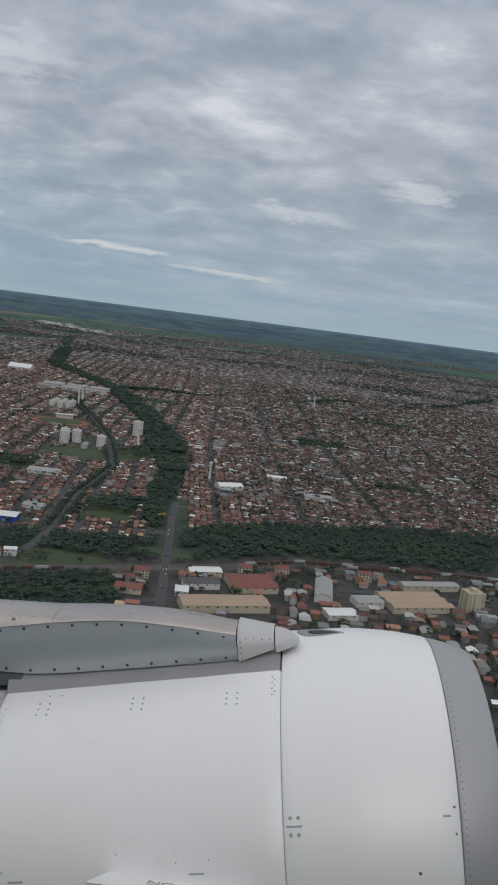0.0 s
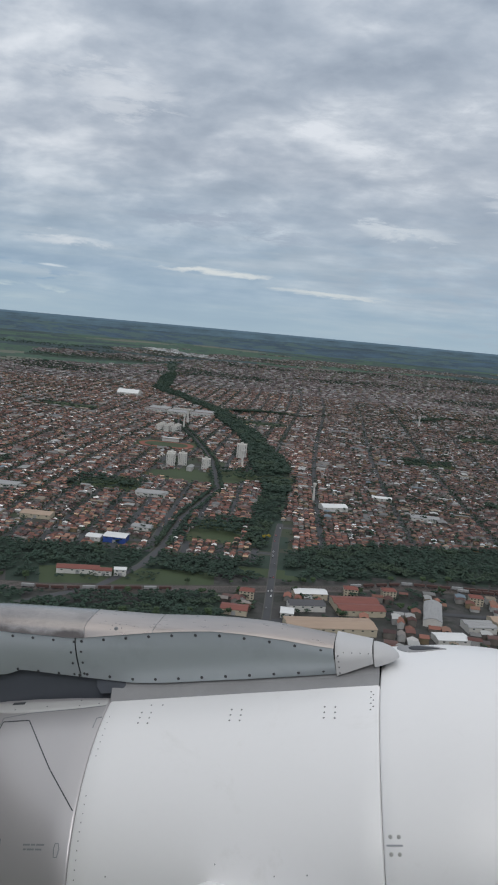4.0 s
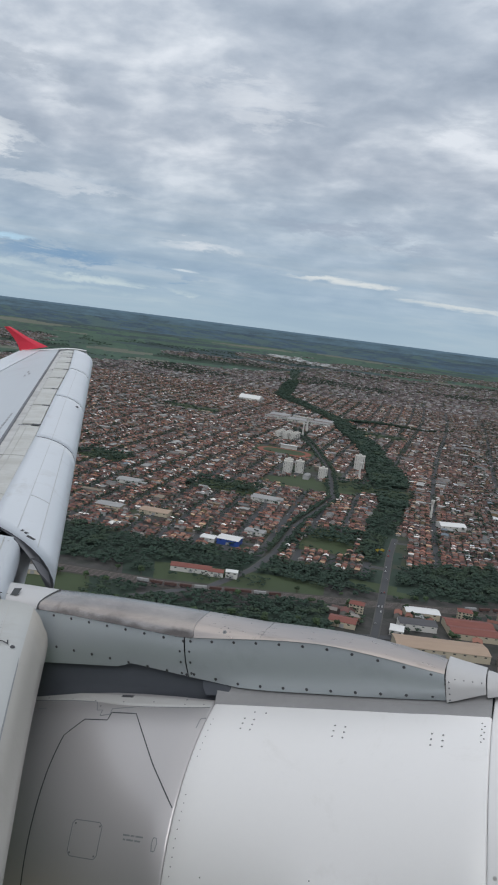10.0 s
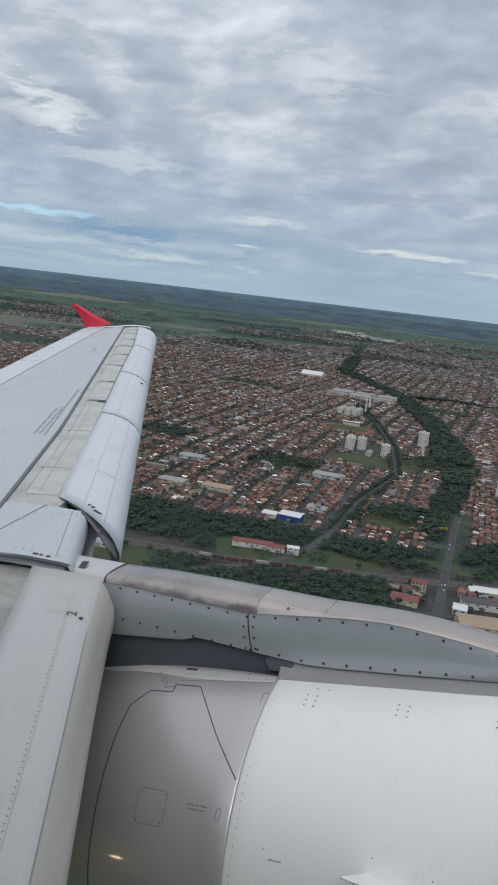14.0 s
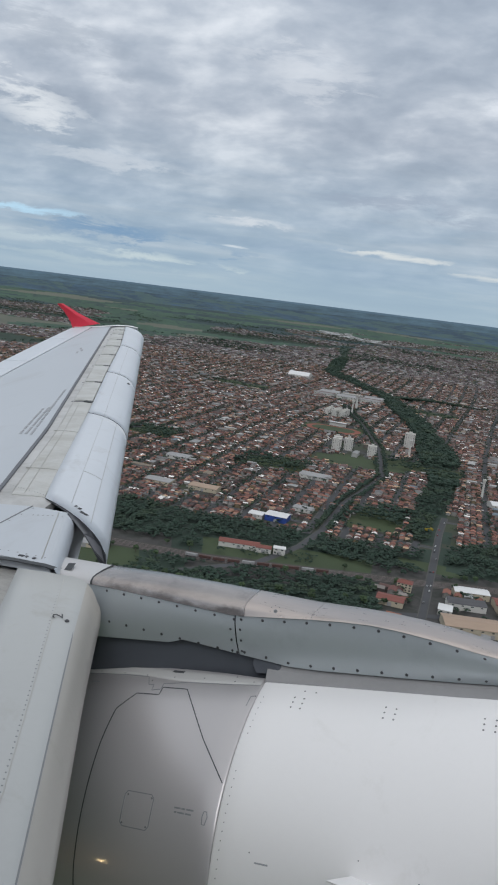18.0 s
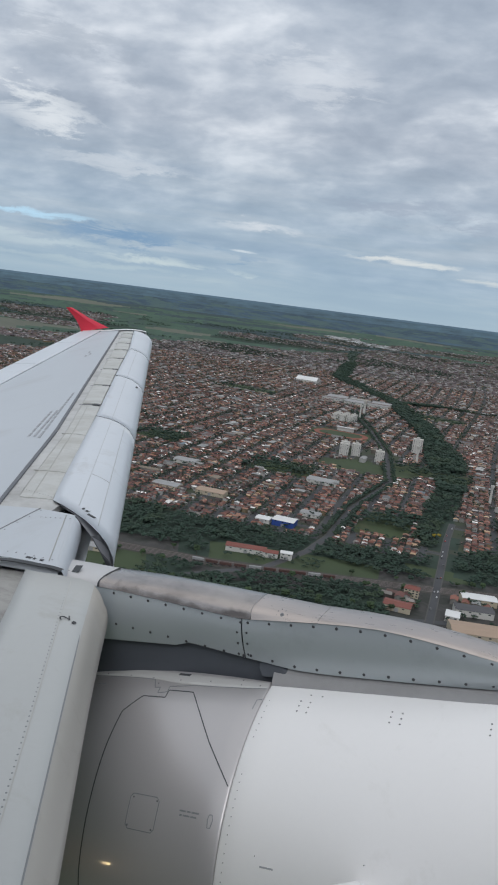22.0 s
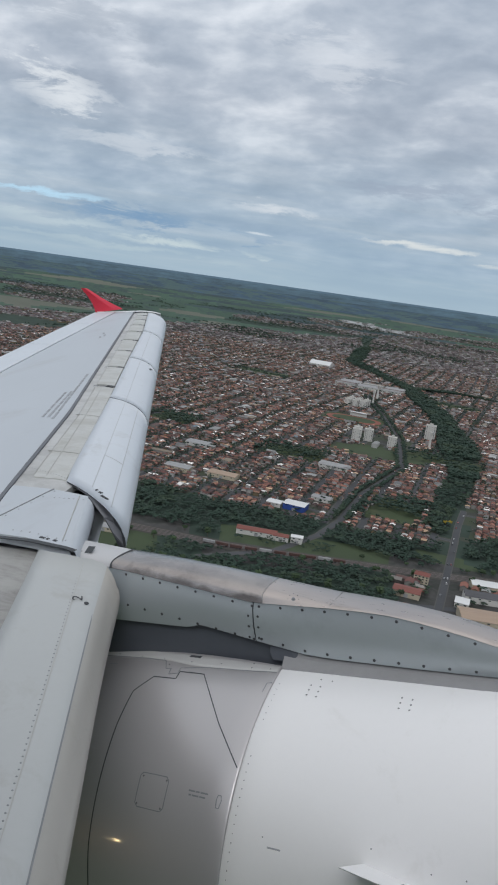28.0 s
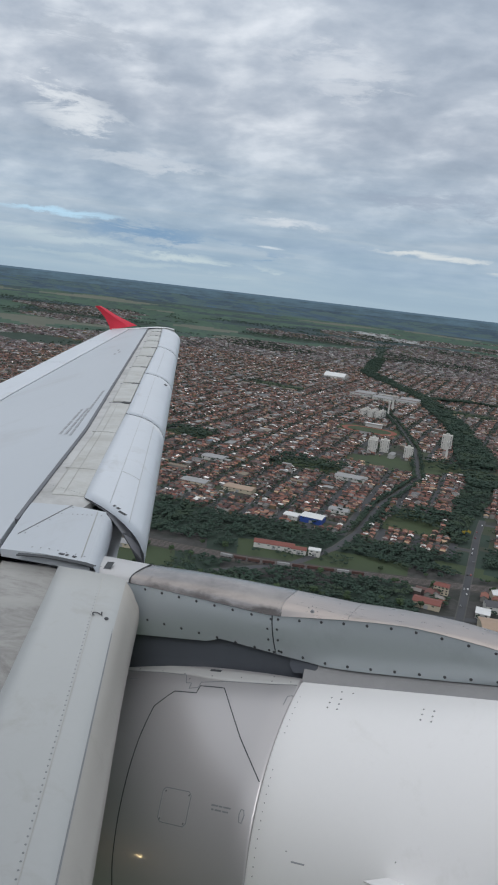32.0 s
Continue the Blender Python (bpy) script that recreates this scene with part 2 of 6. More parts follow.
M_GAP = material("dark_seam_and_shade", (0.06, 0.065, 0.07), 0.7, 0, 0.15, 8.0, 60)
M_SOFTGAP = material("grey_sealant", (0.24, 0.25, 0.26), 0.6, 0, 0.2, 8.0, 60)
# out of view; dark so that little light bounces onto engine and slat
M_BELLY = material("unseen_dark_paint", (0.10, 0.105, 0.125), 0.4, 0, 0.05, 1.0, 20)
M_STRIP = material("dark_grey_strip", (0.13, 0.135, 0.15), 0.55, 0, 0.12, 1.5, 30)
M_SCREW = material("dark_steel", (0.17, 0.17, 0.18), 0.5, 0.4, 0.1, 20, 80)
M_BOLT = material("dark_bolt_steel", (0.07, 0.072, 0.08), 0.5, 0.3, 0.1, 20, 80)
M_RED = material("red_paint", (0.70, 0.042, 0.075), 0.35, 0, 0.06, 2.0, 20, coat=0.2)
M_INK = material("placard_ink", (0.05, 0.05, 0.056), 0.6, 0, 0.1, 10, 60)
M_GREYINK = material("faded_placard_ink", (0.34, 0.35, 0.37), 0.6, 0, 0.1, 10, 60)
M_LAMP = bpy.data.materials.new("lit_lamp_glass")
M_LAMP.use_nodes = True
lamp_bsdf = next(q for q in M_LAMP.node_tree.nodes if q.type == "BSDF_PRINCIPLED")
lamp_bsdf.inputs["Base Color"].default_value = (0.9, 0.8, 0.6, 1)
lamp_bsdf.inputs["Emission Color"].default_value = (1.0, 0.72, 0.36, 1)
lamp_bsdf.inputs["Emission Strength"].default_value = 40.0
M_INNER = material("inlet_barrel", (0.30, 0.31, 0.32), 0.5, 0.2, 0.08, 3, 20)

ROOFS = [(0.0, (0.178, 0.074, 0.053)), (0.16, (0.104, 0.045, 0.038)), (0.33, (0.235, 0.105, 0.072)), (0.47, (0.060, 0.034, 0.033)), (0.58, (0.145, 0.064, 0.050)), (0.70, (0.280, 0.152, 0.105)), (0.79, (0.086, 0.070, 0.066)), (0.855, (0.20, 0.18, 0.165)), (0.905, (0.38, 0.265, 0.17)), (0.945, (0.70, 0.68, 0.65))]
SHEDS = [(0.0, (0.34, 0.34, 0.33)), (0.24, (0.22, 0.215, 0.205)), (0.44, (0.50, 0.50, 0.48)), (0.56, (0.28, 0.225, 0.16)), (0.70, (0.15, 0.15, 0.15)), (0.82, (0.13, 0.062, 0.050)), (0.95, (0.16, 0.21, 0.25))]
WALLS = [(0.0, (0.22, 0.195, 0.17)), (0.22, (0.34, 0.325, 0.30)), (0.42, (0.32, 0.245, 0.15)), (0.54, (0.14, 0.12, 0.11)), (0.70, (0.58, 0.57, 0.55))]
SHEDS, WALLS = ([(p, tuple(k * c for c in col)) for p, col in pal] for pal, k in ((SHEDS, 0.74), (WALLS, 0.64)))
M_ROOF = material("terracotta_tiles", (0.2, 0.1, 0.06), 0.8, 0, 0.30, 0.011, 0.6, palette=ROOFS, islands=True, vary=0.42, coords="Object")
# pale suburb roofs, with the mauve haze of distance mixed into the palette
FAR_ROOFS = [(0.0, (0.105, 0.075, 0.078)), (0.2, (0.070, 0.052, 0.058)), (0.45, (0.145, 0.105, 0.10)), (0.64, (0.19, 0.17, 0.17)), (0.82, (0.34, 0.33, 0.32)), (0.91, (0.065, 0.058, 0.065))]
M_ROOF_FAR = material("haze_paled_tiles", (0.2, 0.1, 0.06), 0.8, 0, 0.25, 0.011, 0.6, palette=FAR_ROOFS, islands=True, vary=0.3)
# the terracotta palette again, darker and a little cooler
M_ROOF_DUSKY = material("dusky_brown_tiles", (0.2, 0.1, 0.06), 0.8, 0, 0.30, 0.011, 0.6, palette=[(at_, (r * 0.72, g * 0.80, b * 0.86)) for at_, (r, g, b) in ROOFS], islands=True, vary=0.42, coords="Object")
M_WALL = material("rendered_walls", (0.5, 0.45, 0.4), 0.85, 0, 0.15, 0.1, 1.5, palette=WALLS, islands=True, vary=0.15)
M_SHED = material("sheet_roofing", (0.4, 0.4, 0.4), 0.6, 0, 0.16, 0.06, 1.0, palette=SHEDS, islands=True, vary=0.15, stretch=(1, 4, 1))
M_PALE_SHED = material("pale_fibre_sheet", (0.36, 0.37, 0.37), 0.7, 0, 0.12, 0.01, 0.3, islands=True, vary=0.25)
M_ROOF_ONE = material("clay_tile_roof", (0.2, 0.1, 0.06), 0.8, 0, 0.22, 0.3, 2.5, palette=ROOFS, vary=0.2)
M_WALL_ONE = material("house_render", (0.5, 0.45, 0.4), 0.85, 0, 0.15, 0.3, 2.0, palette=WALLS, vary=0.15)
M_SHED_ONE = material("metal_sheet_roof", (0.4, 0.4, 0.4), 0.55, 0, 0.16, 0.2, 1.4, palette=SHEDS, vary=0.1, stretch=(1, 5, 1))
M_TOWER = material("white_tower_render", (0.54, 0.525, 0.49), 0.8, 0, 0.10, 0.1, 1.0, dirt=((0.55, 0.54, 0.51), 0.5, 0.9, 0.15))
M_CREAM = material("cream_render", (0.46, 0.40, 0.30), 0.8, 0, 0.10, 0.1, 1.0, dirt=((0.36, 0.32, 0.25), 0.5, 0.9, 0.2))
M_BEIGE_ROOF = material("beige_sheet_roof", (0.36, 0.265, 0.195), 0.7, 0, 0.14, 0.05, 0.8, stretch=(1, 5, 1))
M_GREY_ROOF = material("grey_sheet_roof", (0.30, 0.30, 0.30), 0.6, 0, 0.18, 0.06, 0.8, stretch=(1, 6, 1), dirt=((0.18, 0.17, 0.16), 0.5, 0.85, 0.1))
M_WHITE_ROOF = material("white_sheet_roof", (0.66, 0.66, 0.65), 0.55, 0, 0.08, 0.06, 0.8, stretch=(1, 6, 1))
M_DARK_ROOF = material("dark_fibre_roof", (0.085, 0.085, 0.092), 0.75, 0, 0.2, 0.06, 0.8, stretch=(1, 6, 1))
M_RUST_ROOF = material("oxide_red_sheet_roof", (0.19, 0.065, 0.05), 0.7, 0, 0.2, 0.06, 0.8, stretch=(1, 6, 1))
M_WAGON = material("dark_brown_wagon_paint", (0.085, 0.045, 0.038), 0.75, 0, 0.25, 0.2, 2.0)
M_BLUE = material("blue_cladding", (0.03, 0.07, 0.28), 0.5, 0, 0.1, 0.1, 1.0)
M_WINDOW = material("dark_window_glass", (0.03, 0.035, 0.045), 0.15, 0, 0.2, 0.5, 3.0)
M_LEAF = material("tree_foliage", (0.026, 0.049, 0.034), 0.9, 0, 0.4, 0.03, 0.9, islands=True, vary=0.15, dirt=((0.043, 0.066, 0.036), 0.50, 0.66, 0.012))
M_LEAF_ONE = material("broadleaf_foliage", (0.034, 0.058, 0.024), 0.9, 0, 0.5, 0.4, 2.5, vary=0.35)
M_YELLOW = material("yellow_blossom", (0.22, 0.17, 0.02), 0.9, 0, 0.4, 0.4, 2.5)
M_BARK = material("bark", (0.09, 0.07, 0.05), 0.95, 0, 0.3, 1.0, 8.0)
M_ROAD = material("asphalt", (0.056, 0.058, 0.063), 0.85, 0, 0.22, 0.03, 0.6)
M_LIGHT_ROAD = material("worn_light_asphalt", (0.066, 0.068, 0.074), 0.85, 0, 0.18, 0.03, 0.6)
M_KERBS = material("concrete_paving", (0.080, 0.078, 0.074), 0.9, 0, 0.25, 0.03, 0.5)
M_BALLAST = material("rail_ballast", (0.064, 0.060, 0.052), 0.95, 0, 0.3, 0.05, 0.8)
M_RAIL = material("steel_rails", (0.16, 0.13, 0.12), 0.5, 0.6, 0.2, 0.5, 4.0)
M_EARTH = material("town_yards", (0.044, 0.044, 0.038), 0.95, 0, 0.45, 0.02, 0.25, dirt=((0.045, 0.06, 0.03), 0.42, 0.62, 0.018))
M_GRASS = material("rough_grass", (0.045, 0.066, 0.026), 0.95, 0, 0.4, 0.012, 0.25, dirt=((0.075, 0.075, 0.04), 0.5, 0.75, 0.02))
M_MEADOW = material("mown_meadow", (0.046, 0.066, 0.030), 0.95, 0, 0.22, 0.02, 0.3)
M_YARD = material("paved_yards", (0.060, 0.058, 0.056), 0.95, 0, 0.5, 0.03, 0.3, dirt=((0.030, 0.033, 0.028), 0.45, 0.6, 0.03))
M_FLOOR = material("forest_floor", (0.026, 0.045, 0.032), 0.95, 0, 0.4, 0.02, 0.3)
# far country: the blue haze of distance is put into these colours
M_FAR_MIX = material("haze_tinted_country", (0.038, 0.072, 0.106), 0.95, 0, 0.7, 0.010, 0.05, stretch=(0.6, 1, 4), dirt=((0.060, 0.102, 0.100), 0.49, 0.57, 0.011))
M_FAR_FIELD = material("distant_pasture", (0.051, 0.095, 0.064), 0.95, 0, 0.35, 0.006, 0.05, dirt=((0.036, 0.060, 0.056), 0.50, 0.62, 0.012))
M_FAR_WOOD = material("haze_tinted_woodland", (0.034, 0.058, 0.062), 0.95, 0, 0.5, 0.012, 0.08)
M_FAR_PALE = material("haze_tinted_grassland", (0.050, 0.088, 0.094), 0.95, 0, 0.5, 0.008, 0.05, stretch=(0.6, 1, 3), dirt=((0.036, 0.066, 0.084), 0.46, 0.60, 0.010))
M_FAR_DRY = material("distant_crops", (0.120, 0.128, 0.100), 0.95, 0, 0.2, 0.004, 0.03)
M_FAR_RIM = material("haze_blue_rim", (0.082, 0.138, 0.185), 0.95, 0, 0.25, 0.003, 0.02, stretch=(1, 3, 1))
M_FAR_BLUE = material("haze_blue_hills", (0.060, 0.106, 0.138), 0.95, 0, 0.7, 0.008, 0.05, stretch=(1, 1, 6))
M_TRACK = material("running_track", (0.22, 0.075, 0.05), 0.9, 0, 0.15, 0.05, 0.5)


# ---- mesh helpers ----
def mesh_object(name, verts, faces, mats, parent=None, label="", smooth=False, slots=None):
    """One mesh object from vertices and faces; slots gives each face its material."""
    me = bpy.data.meshes.new(name)
    me.from_pydata([tuple(v) for v in verts], [], faces)
    for m in mats if isinstance(mats, (list, tuple)) else [mats]:
        me.materials.append(m)
    if slots is not None:
        me.polygons.foreach_set("material_index", slots)
    if smooth:
        me.polygons.foreach_set("use_smooth", [True] * len(me.polygons))
    me.update()
    ob = new(name, me)
    ob.parent = parent
    if label:
        ob["label"] = label
    return ob


def part(name, bm, mat, parent, label="", smooth=False):
    me = bpy.data.meshes.new(name)
    bm.to_mesh(me)
    bm.free()
    me.materials.append(mat)
    if smooth:
        me.polygons.foreach_set("use_smooth", [True] * len(me.polygons))
    ob = new(name, me)
    ob.parent = parent
    if label:
        ob["label"] = label
    return ob


def fast_mesh(name, verts, groups, mats):
    """A large joined mesh: groups are (faces as an integer array, material slot)."""
    me = bpy.data.meshes.new(name)
    verts = np.asarray(verts, dtype=np.float32)
    me.vertices.add(len(verts))
    me.vertices.foreach_set("co", verts.ravel())
    loops = np.concatenate([g.ravel() for g, _ in groups]).astype(np.int32)
    totals = np.concatenate([np.full(len(g), g.shape[1], dtype=np.int32) for g, _ in groups])
    slots = np.concatenate([np.full(len(g), s, dtype=np.int32) for g, s in groups])
    me.loops.add(len(loops))
    me.loops.foreach_set("vertex_index", loops)
    me.polygons.add(len(totals))
    starts = np.concatenate([[0], np.cumsum(totals)[:-1]]).astype(np.int32)
    me.polygons.foreach_set("loop_start", starts)
    me.polygons.foreach_set("material_index", slots)
    for m in mats:
        me.materials.append(m)
    me.update(calc_edges=True)
    me.validate()
    return new(name, me)


def grid_faces(nu, nv, closed=False):
    return [(i * nv + j, i * nv + (j + 1) % nv, (i + 1) * nv + (j + 1) % nv, (i + 1) * nv + j) for i in range(nu - 1) for j in range(nv if closed else nv - 1)]


def thing(name, label, category, group="", kind="", place=None):
    ob = new(name)
    ob.empty_display_size = 0.2
    if place is not None:
        ob.matrix_world = place
    return tagged(ob, label, category, group, kind)


# ---- the airliner: body axes x forward, y outboard, z up, from the window ----
HEADING, CLIMB = radians(-3.56), radians(13.07)
fwd = Vector((math.cos(HEADING) * math.cos(CLIMB), math.sin(HEADING) * math.cos(CLIMB), math.sin(CLIMB)))
port = Vector((0, 0, 1)).cross(fwd).normalized()
BODY = Matrix.Translation((0, 0, EYE)) @ Matrix((fwd, port, fwd.cross(port))).transposed().to_4x4()
plane = thing("airliner", "white jet airliner in a climb with red wingtip fence", "airliner", place=BODY)

# engine nacelle: a body of revolution about a line along x
AX_Y, AX_Z = 3.837, -2.796
PROFILE = [(0.656, 0.998), (0.65, 1.003), (0.631, 1.013), (0.602, 1.027), (0.561, 1.043), (0.51, 1.061), (0.451, 1.079), (0.384, 1.097), (0.311, 1.114), (0.234, 1.129), (0.156, 1.141), (0.079, 1.15), (0.007, 1.156), (-0.05, 1.158), (-0.33, 1.160), (-1.0, 1.160), (-1.74, 1.157), (-2.2, 1.145), (-2.6, 1.115), (-3.1, 1.05), (-3.8, 0.93), (-4.4, 0.80)]
PX, PR = [p[0] for p in PROFILE][::-1], [p[1] for p in PROFILE][::-1]


def nac(x, ang, off=0.0):
    r = float(np.interp(x, PX, PR)) + off
    a = radians(ang)
    if x > 0:
        x -= 0.104 * (1 - math.sin(a)) * min(1.0, x / 0.45)
    return Vector((x, AX_Y + r * math.cos(a), AX_Z + r * math.sin(a)))


def cowl(name, x0, x1, a0, a1, mat, label, steps=14, round_edge=0.006, widen=0.0):
    """A cowl panel of the nacelle with rolled-in edges and a thickness."""
    closed = a1 - a0 >= 360
    na = 97 if not closed else 96
    def angs(x):
        cut = float(np.interp(x, *widen)) if isinstance(widen, tuple) else widen * (x - x0) / (x1 - x0)
        return [a0 - cut + (a1 - a0 + 2 * cut) * j / (na - 1 if not closed else na) for j in range(na)]
    xs = [x0 + (x1 - x0) * i / steps for i in range(steps + 1)]
    d = 1 if x1 > x0 else -1
    rings = [(xs[0], -0.05), (xs[0], -round_edge), (xs[0] + d * 0.003, -0.003), (xs[0] + d * 0.010, 0.0)]
    rings += [(x, 0.0) for x in xs[1:-1]]
    rings += [(xs[-1] - d * 0.010, 0.0), (xs[-1] - d * 0.003, -0.003), (xs[-1], -round_edge), (xs[-1], -0.05)]
    verts = [nac(x, a, o) for x, o in rings for a in angs(x)]
    faces = grid_faces(len(rings), na, closed)
    return mesh_object(name, verts, faces, mat, plane, label, smooth=True)


inlet_cowl = cowl("inlet_cowl", -0.3297, 0.449, 0, 360, M_WHITE, "glossy white engine inlet cowl")
fan_cowl = cowl("fan_cowl", -1.7375, -0.3323, 103.0, 437.0, M_WHITE, "white fan cowl door with screw groups", widen=2.3)
rev_cowl = cowl("thrust_reverser_cowl", -3.3, -1.7397, 102.0, 438.0, M_REV, "pale grey-white thrust reverser cowl with panel lines", widen=([-3.3, -2.88, -2.6, -2.25, -1.95, -1.74], [6.5, 4.5, 2.8, 1.5, 0.9, 0.0]))
cowl("exhaust_cowl", -4.4, -3.31, 0, 360, M_PALE, "grey exhaust cowl under the wing")

# bare metal lip with the inlet barrel behind it
lip_rings = [(0.452, -0.05), (0.452, -0.004), (0.455, 0.0)] + [(x, 0.0) for x in (0.48, 0.51, 0.54, 0.57, 0.60, 0.625, 0.643, 0.652, 0.656)]
verts = [nac(x, a, o) for x, o in lip_rings for a in np.arange(0, 360, 3.75)]
for x, r in ((0.655, 0.985), (0.648, 0.965), (0.63, 0.94), (0.60, 0.915), (0.55, 0.89), (0.46, 0.87)):
    verts += [Vector((x - 0.104 * (1 - math.sin(radians(a))), AX_Y + r * math.cos(radians(a)), AX_Z + r * math.sin(radians(a)))) for a in np.arange(0, 360, 3.75)]
mesh_object("inlet_lip", verts, grid_faces(len(lip_rings) + 6, 96, True), M_LIP, plane, "brushed bare metal inlet lip", smooth=True)
verts = [Vector((x, AX_Y + r * math.cos(radians(a)), AX_Z + r * math.sin(radians(a)))) for x, r in ((0.36, 0.87), (0.2, 0.865), (-0.1, 0.88), (-0.1, 0.02)) for a in np.arange(0, 360, 7.5)]
mesh_object("inlet_barrel", verts, grid_faces(4, 48, True), M_INNER, plane, "grey inlet duct", smooth=True)
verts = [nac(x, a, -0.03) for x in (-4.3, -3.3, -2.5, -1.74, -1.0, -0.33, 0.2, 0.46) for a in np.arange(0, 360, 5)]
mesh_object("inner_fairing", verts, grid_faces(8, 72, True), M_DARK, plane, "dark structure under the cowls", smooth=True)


def ribbon(name, pts, normal, width, mat, parent, lift=0.0015):
    """A thin flat strip along points, lying on a surface whose normal is given by a function."""
    verts = []
    for i, p in enumerate(pts):
        a, b = pts[max(i - 1, 0)], pts[min(i + 1, len(pts) - 1)]
        n = normal(p)
        side = (b - a).cross(n).normalized() * width / 2
        verts += [p + side + n * lift, p - side + n * lift, p + side - n * 0.004, p - side - n * 0.004]
    faces = []
    for i in range(len(pts) - 1):
        k = i * 4
        faces += [(k, k + 1, k + 5, k + 4), (k, k + 4, k + 6, k + 2), (k + 1, k + 3, k + 7, k + 5)]
    return mesh_object(name, verts, faces, mat, parent)


def nac_normal(p):
    return Vector((0, p.y - AX_Y, p.z - AX_Z)).normalized()


def nac_line(corners, step=0.03):
    pts = []
    for (x0, a0), (x1, a1) in zip(corners, corners[1:]):
        n = max(2, int(max(abs(x1 - x0), abs(a1 - a0) * 0.02) / step))
        pts += [nac(x0 + (x1 - x0) * i / n, a0 + (a1 - a0) * i / n) for i in range(n)]
    return pts + [nac(*corners[-1])]


screw_mesh = {}


def screw(p, n, r, parent, mat=M_SCREW, name="screw"):
    """A low countersunk screw head standing on a surface."""
    key = (round(r, 4), mat.name)
    if key not in screw_mesh:
        ring = [(math.cos(k * math.pi / 4), math.sin(k * math.pi / 4)) for k in range(8)]
        v = [(r * c, r * s, 0.0) for c, s in ring] + [(r * 0.75 * c, r * 0.75 * s, r * 0.22) for c, s in ring]
        f = [(k, (k + 1) % 8, 8 + (k + 1) % 8, 8 + k) for k in range(8)] + [tuple(range(8, 16))]
        me = bpy.data.meshes.new(name)
        me.from_pydata(v, [], f)
        me.materials.append(mat)
        screw_mesh[key] = me
    ob = new(name, screw_mesh[key])
    ob.parent = parent
    ob.matrix_local = Matrix.Translation(p + n * 0.001) @ n.to_track_quat("Z", "Y").to_matrix().to_4x4()
    return ob


def nac_screw(x, ang, r, parent, mat=M_SCREW):
    p = nac(x, ang)
    screw(p, nac_normal(p), r, parent, mat)


# screw groups near the top of the fan cowl
for gx, extra in ((-1.505, True), (-1.030, False), (-0.566, False)):
    for i in (0, 1):
        for j in (0, 1, 2):
            nac_screw(gx - 0.026 + 0.052 * i, 107.9 + 1.7 * j + 0.15 * i, 0.0050, fan_cowl)
    if extra:
        for i in (0, 1):
            nac_screw(gx + 0.012 + 0.062 * i, 105.4 + 0.1 * i, 0.0048, fan_cowl)
for k in range(7):
    nac_screw(-0.372 + 0.012 * (k % 2), 103.2 + 1.0 * k, 0.0042, fan_cowl)
# rows along the aft seam and the lip seam
for k in range(26):
    if 6 < k < 11:
        continue
    nac_screw(-1.700, 109 + 1.9 * k, 0.0028, fan_cowl)
for k in range(44):
    nac_screw(0.472, 104 + 1.6 * k, 0.0040, inlet_cowl, M_SOFTGAP)
# group of four studs with a placard, small vents and marks
for i in (0, 1):
    for j in (0, 1):
        nac_screw(-0.300 + 0.034 * i, 138.0 + 3.2 * j, 0.0085, inlet_cowl, M_FAINT)
ribbon("placard", [nac(-0.317 + 0.013 * k, 139.6) for k in range(6)], nac_normal, 0.007, M_GREYINK, inlet_cowl)
for x, a, r in ((0.245, 149.1, 0.007), (0.425, 136.6, 0.006), (0.425, 142.0, 0.005)):
    nac_screw(x, a, r, inlet_cowl)
ribbon("placard", [nac(0.370 + 0.012 * k, 138.4) for k in range(4)], nac_normal, 0.008, M_GREYINK, inlet_cowl)
ribbon("placard", [nac(-0.735 + 0.013 * k, 147.6) for k in range(6)], nac_normal, 0.007, M_GREYINK, fan_cowl)
ribbon("placard", [nac(-1.52 + 0.013 * k, 148.0) for k in range(6)], nac_normal, 0.007, M_GREYINK, fan_cowl)
for x, a in ((-1.05, 143.5), (-0.79, 145.5), (-0.65, 145.2), (-1.55, 146.2)):
    nac_screw(x, a, 0.0035, fan_cowl, M_SOFTGAP)
# flush air scoop on top of the inlet cowl; a dark patch stands for the shade in its throat
scoop_out, scoop_in = [], []
for k in range(28):
    t = 2 * math.pi * k / 28
    x = -0.130 + 0.135 * math.cos(t)
    half = 3.0 * math.sin(t) * (0.75 - 0.65 * math.cos(t))
    scoop_out.append((x, 77.6 + 2.6 * math.cos(t) + half * 2.1))
    scoop_in.append((-0.115 + 0.085 * math.cos(t), 79.0 + 1.4 * math.cos(t) + half * 0.95))
for name, ring, cx, ca, off, m, lab in (("air_scoop", scoop_out, -0.15, 77.0, 0.004, M_APRON, "grey flush air scoop"), ("scoop_throat", scoop_in, -0.13, 78.6, 0.007, M_DARK, "dark patch for the shaded scoop opening")):
    verts = [nac(cx + (x - cx) * s, ca + (g - ca) * s, off if s < 1 else -0.004) for s in (1.0, 0.97, 0.7, 0.4, 0.05) for x, g in ring]
    mesh_object(name, verts, grid_faces(5, 28, True), m, inlet_cowl, lab, smooth=True)

# panel lines, hatch and latch of the reverser cowl
ribbon("panel_seam", nac_line([(-2.46, 172), (-2.495, 158), (-2.515, 140), (-2.531, 127.5), (-2.536, 117.2), (-2.46, 111.4), (-2.313, 111.5), (-2.315, 108.7), (-2.157, 108.9), (-1.929, 123.4), (-1.752, 133.2)]), nac_normal, 0.0055, M_GAP, rev_cowl)
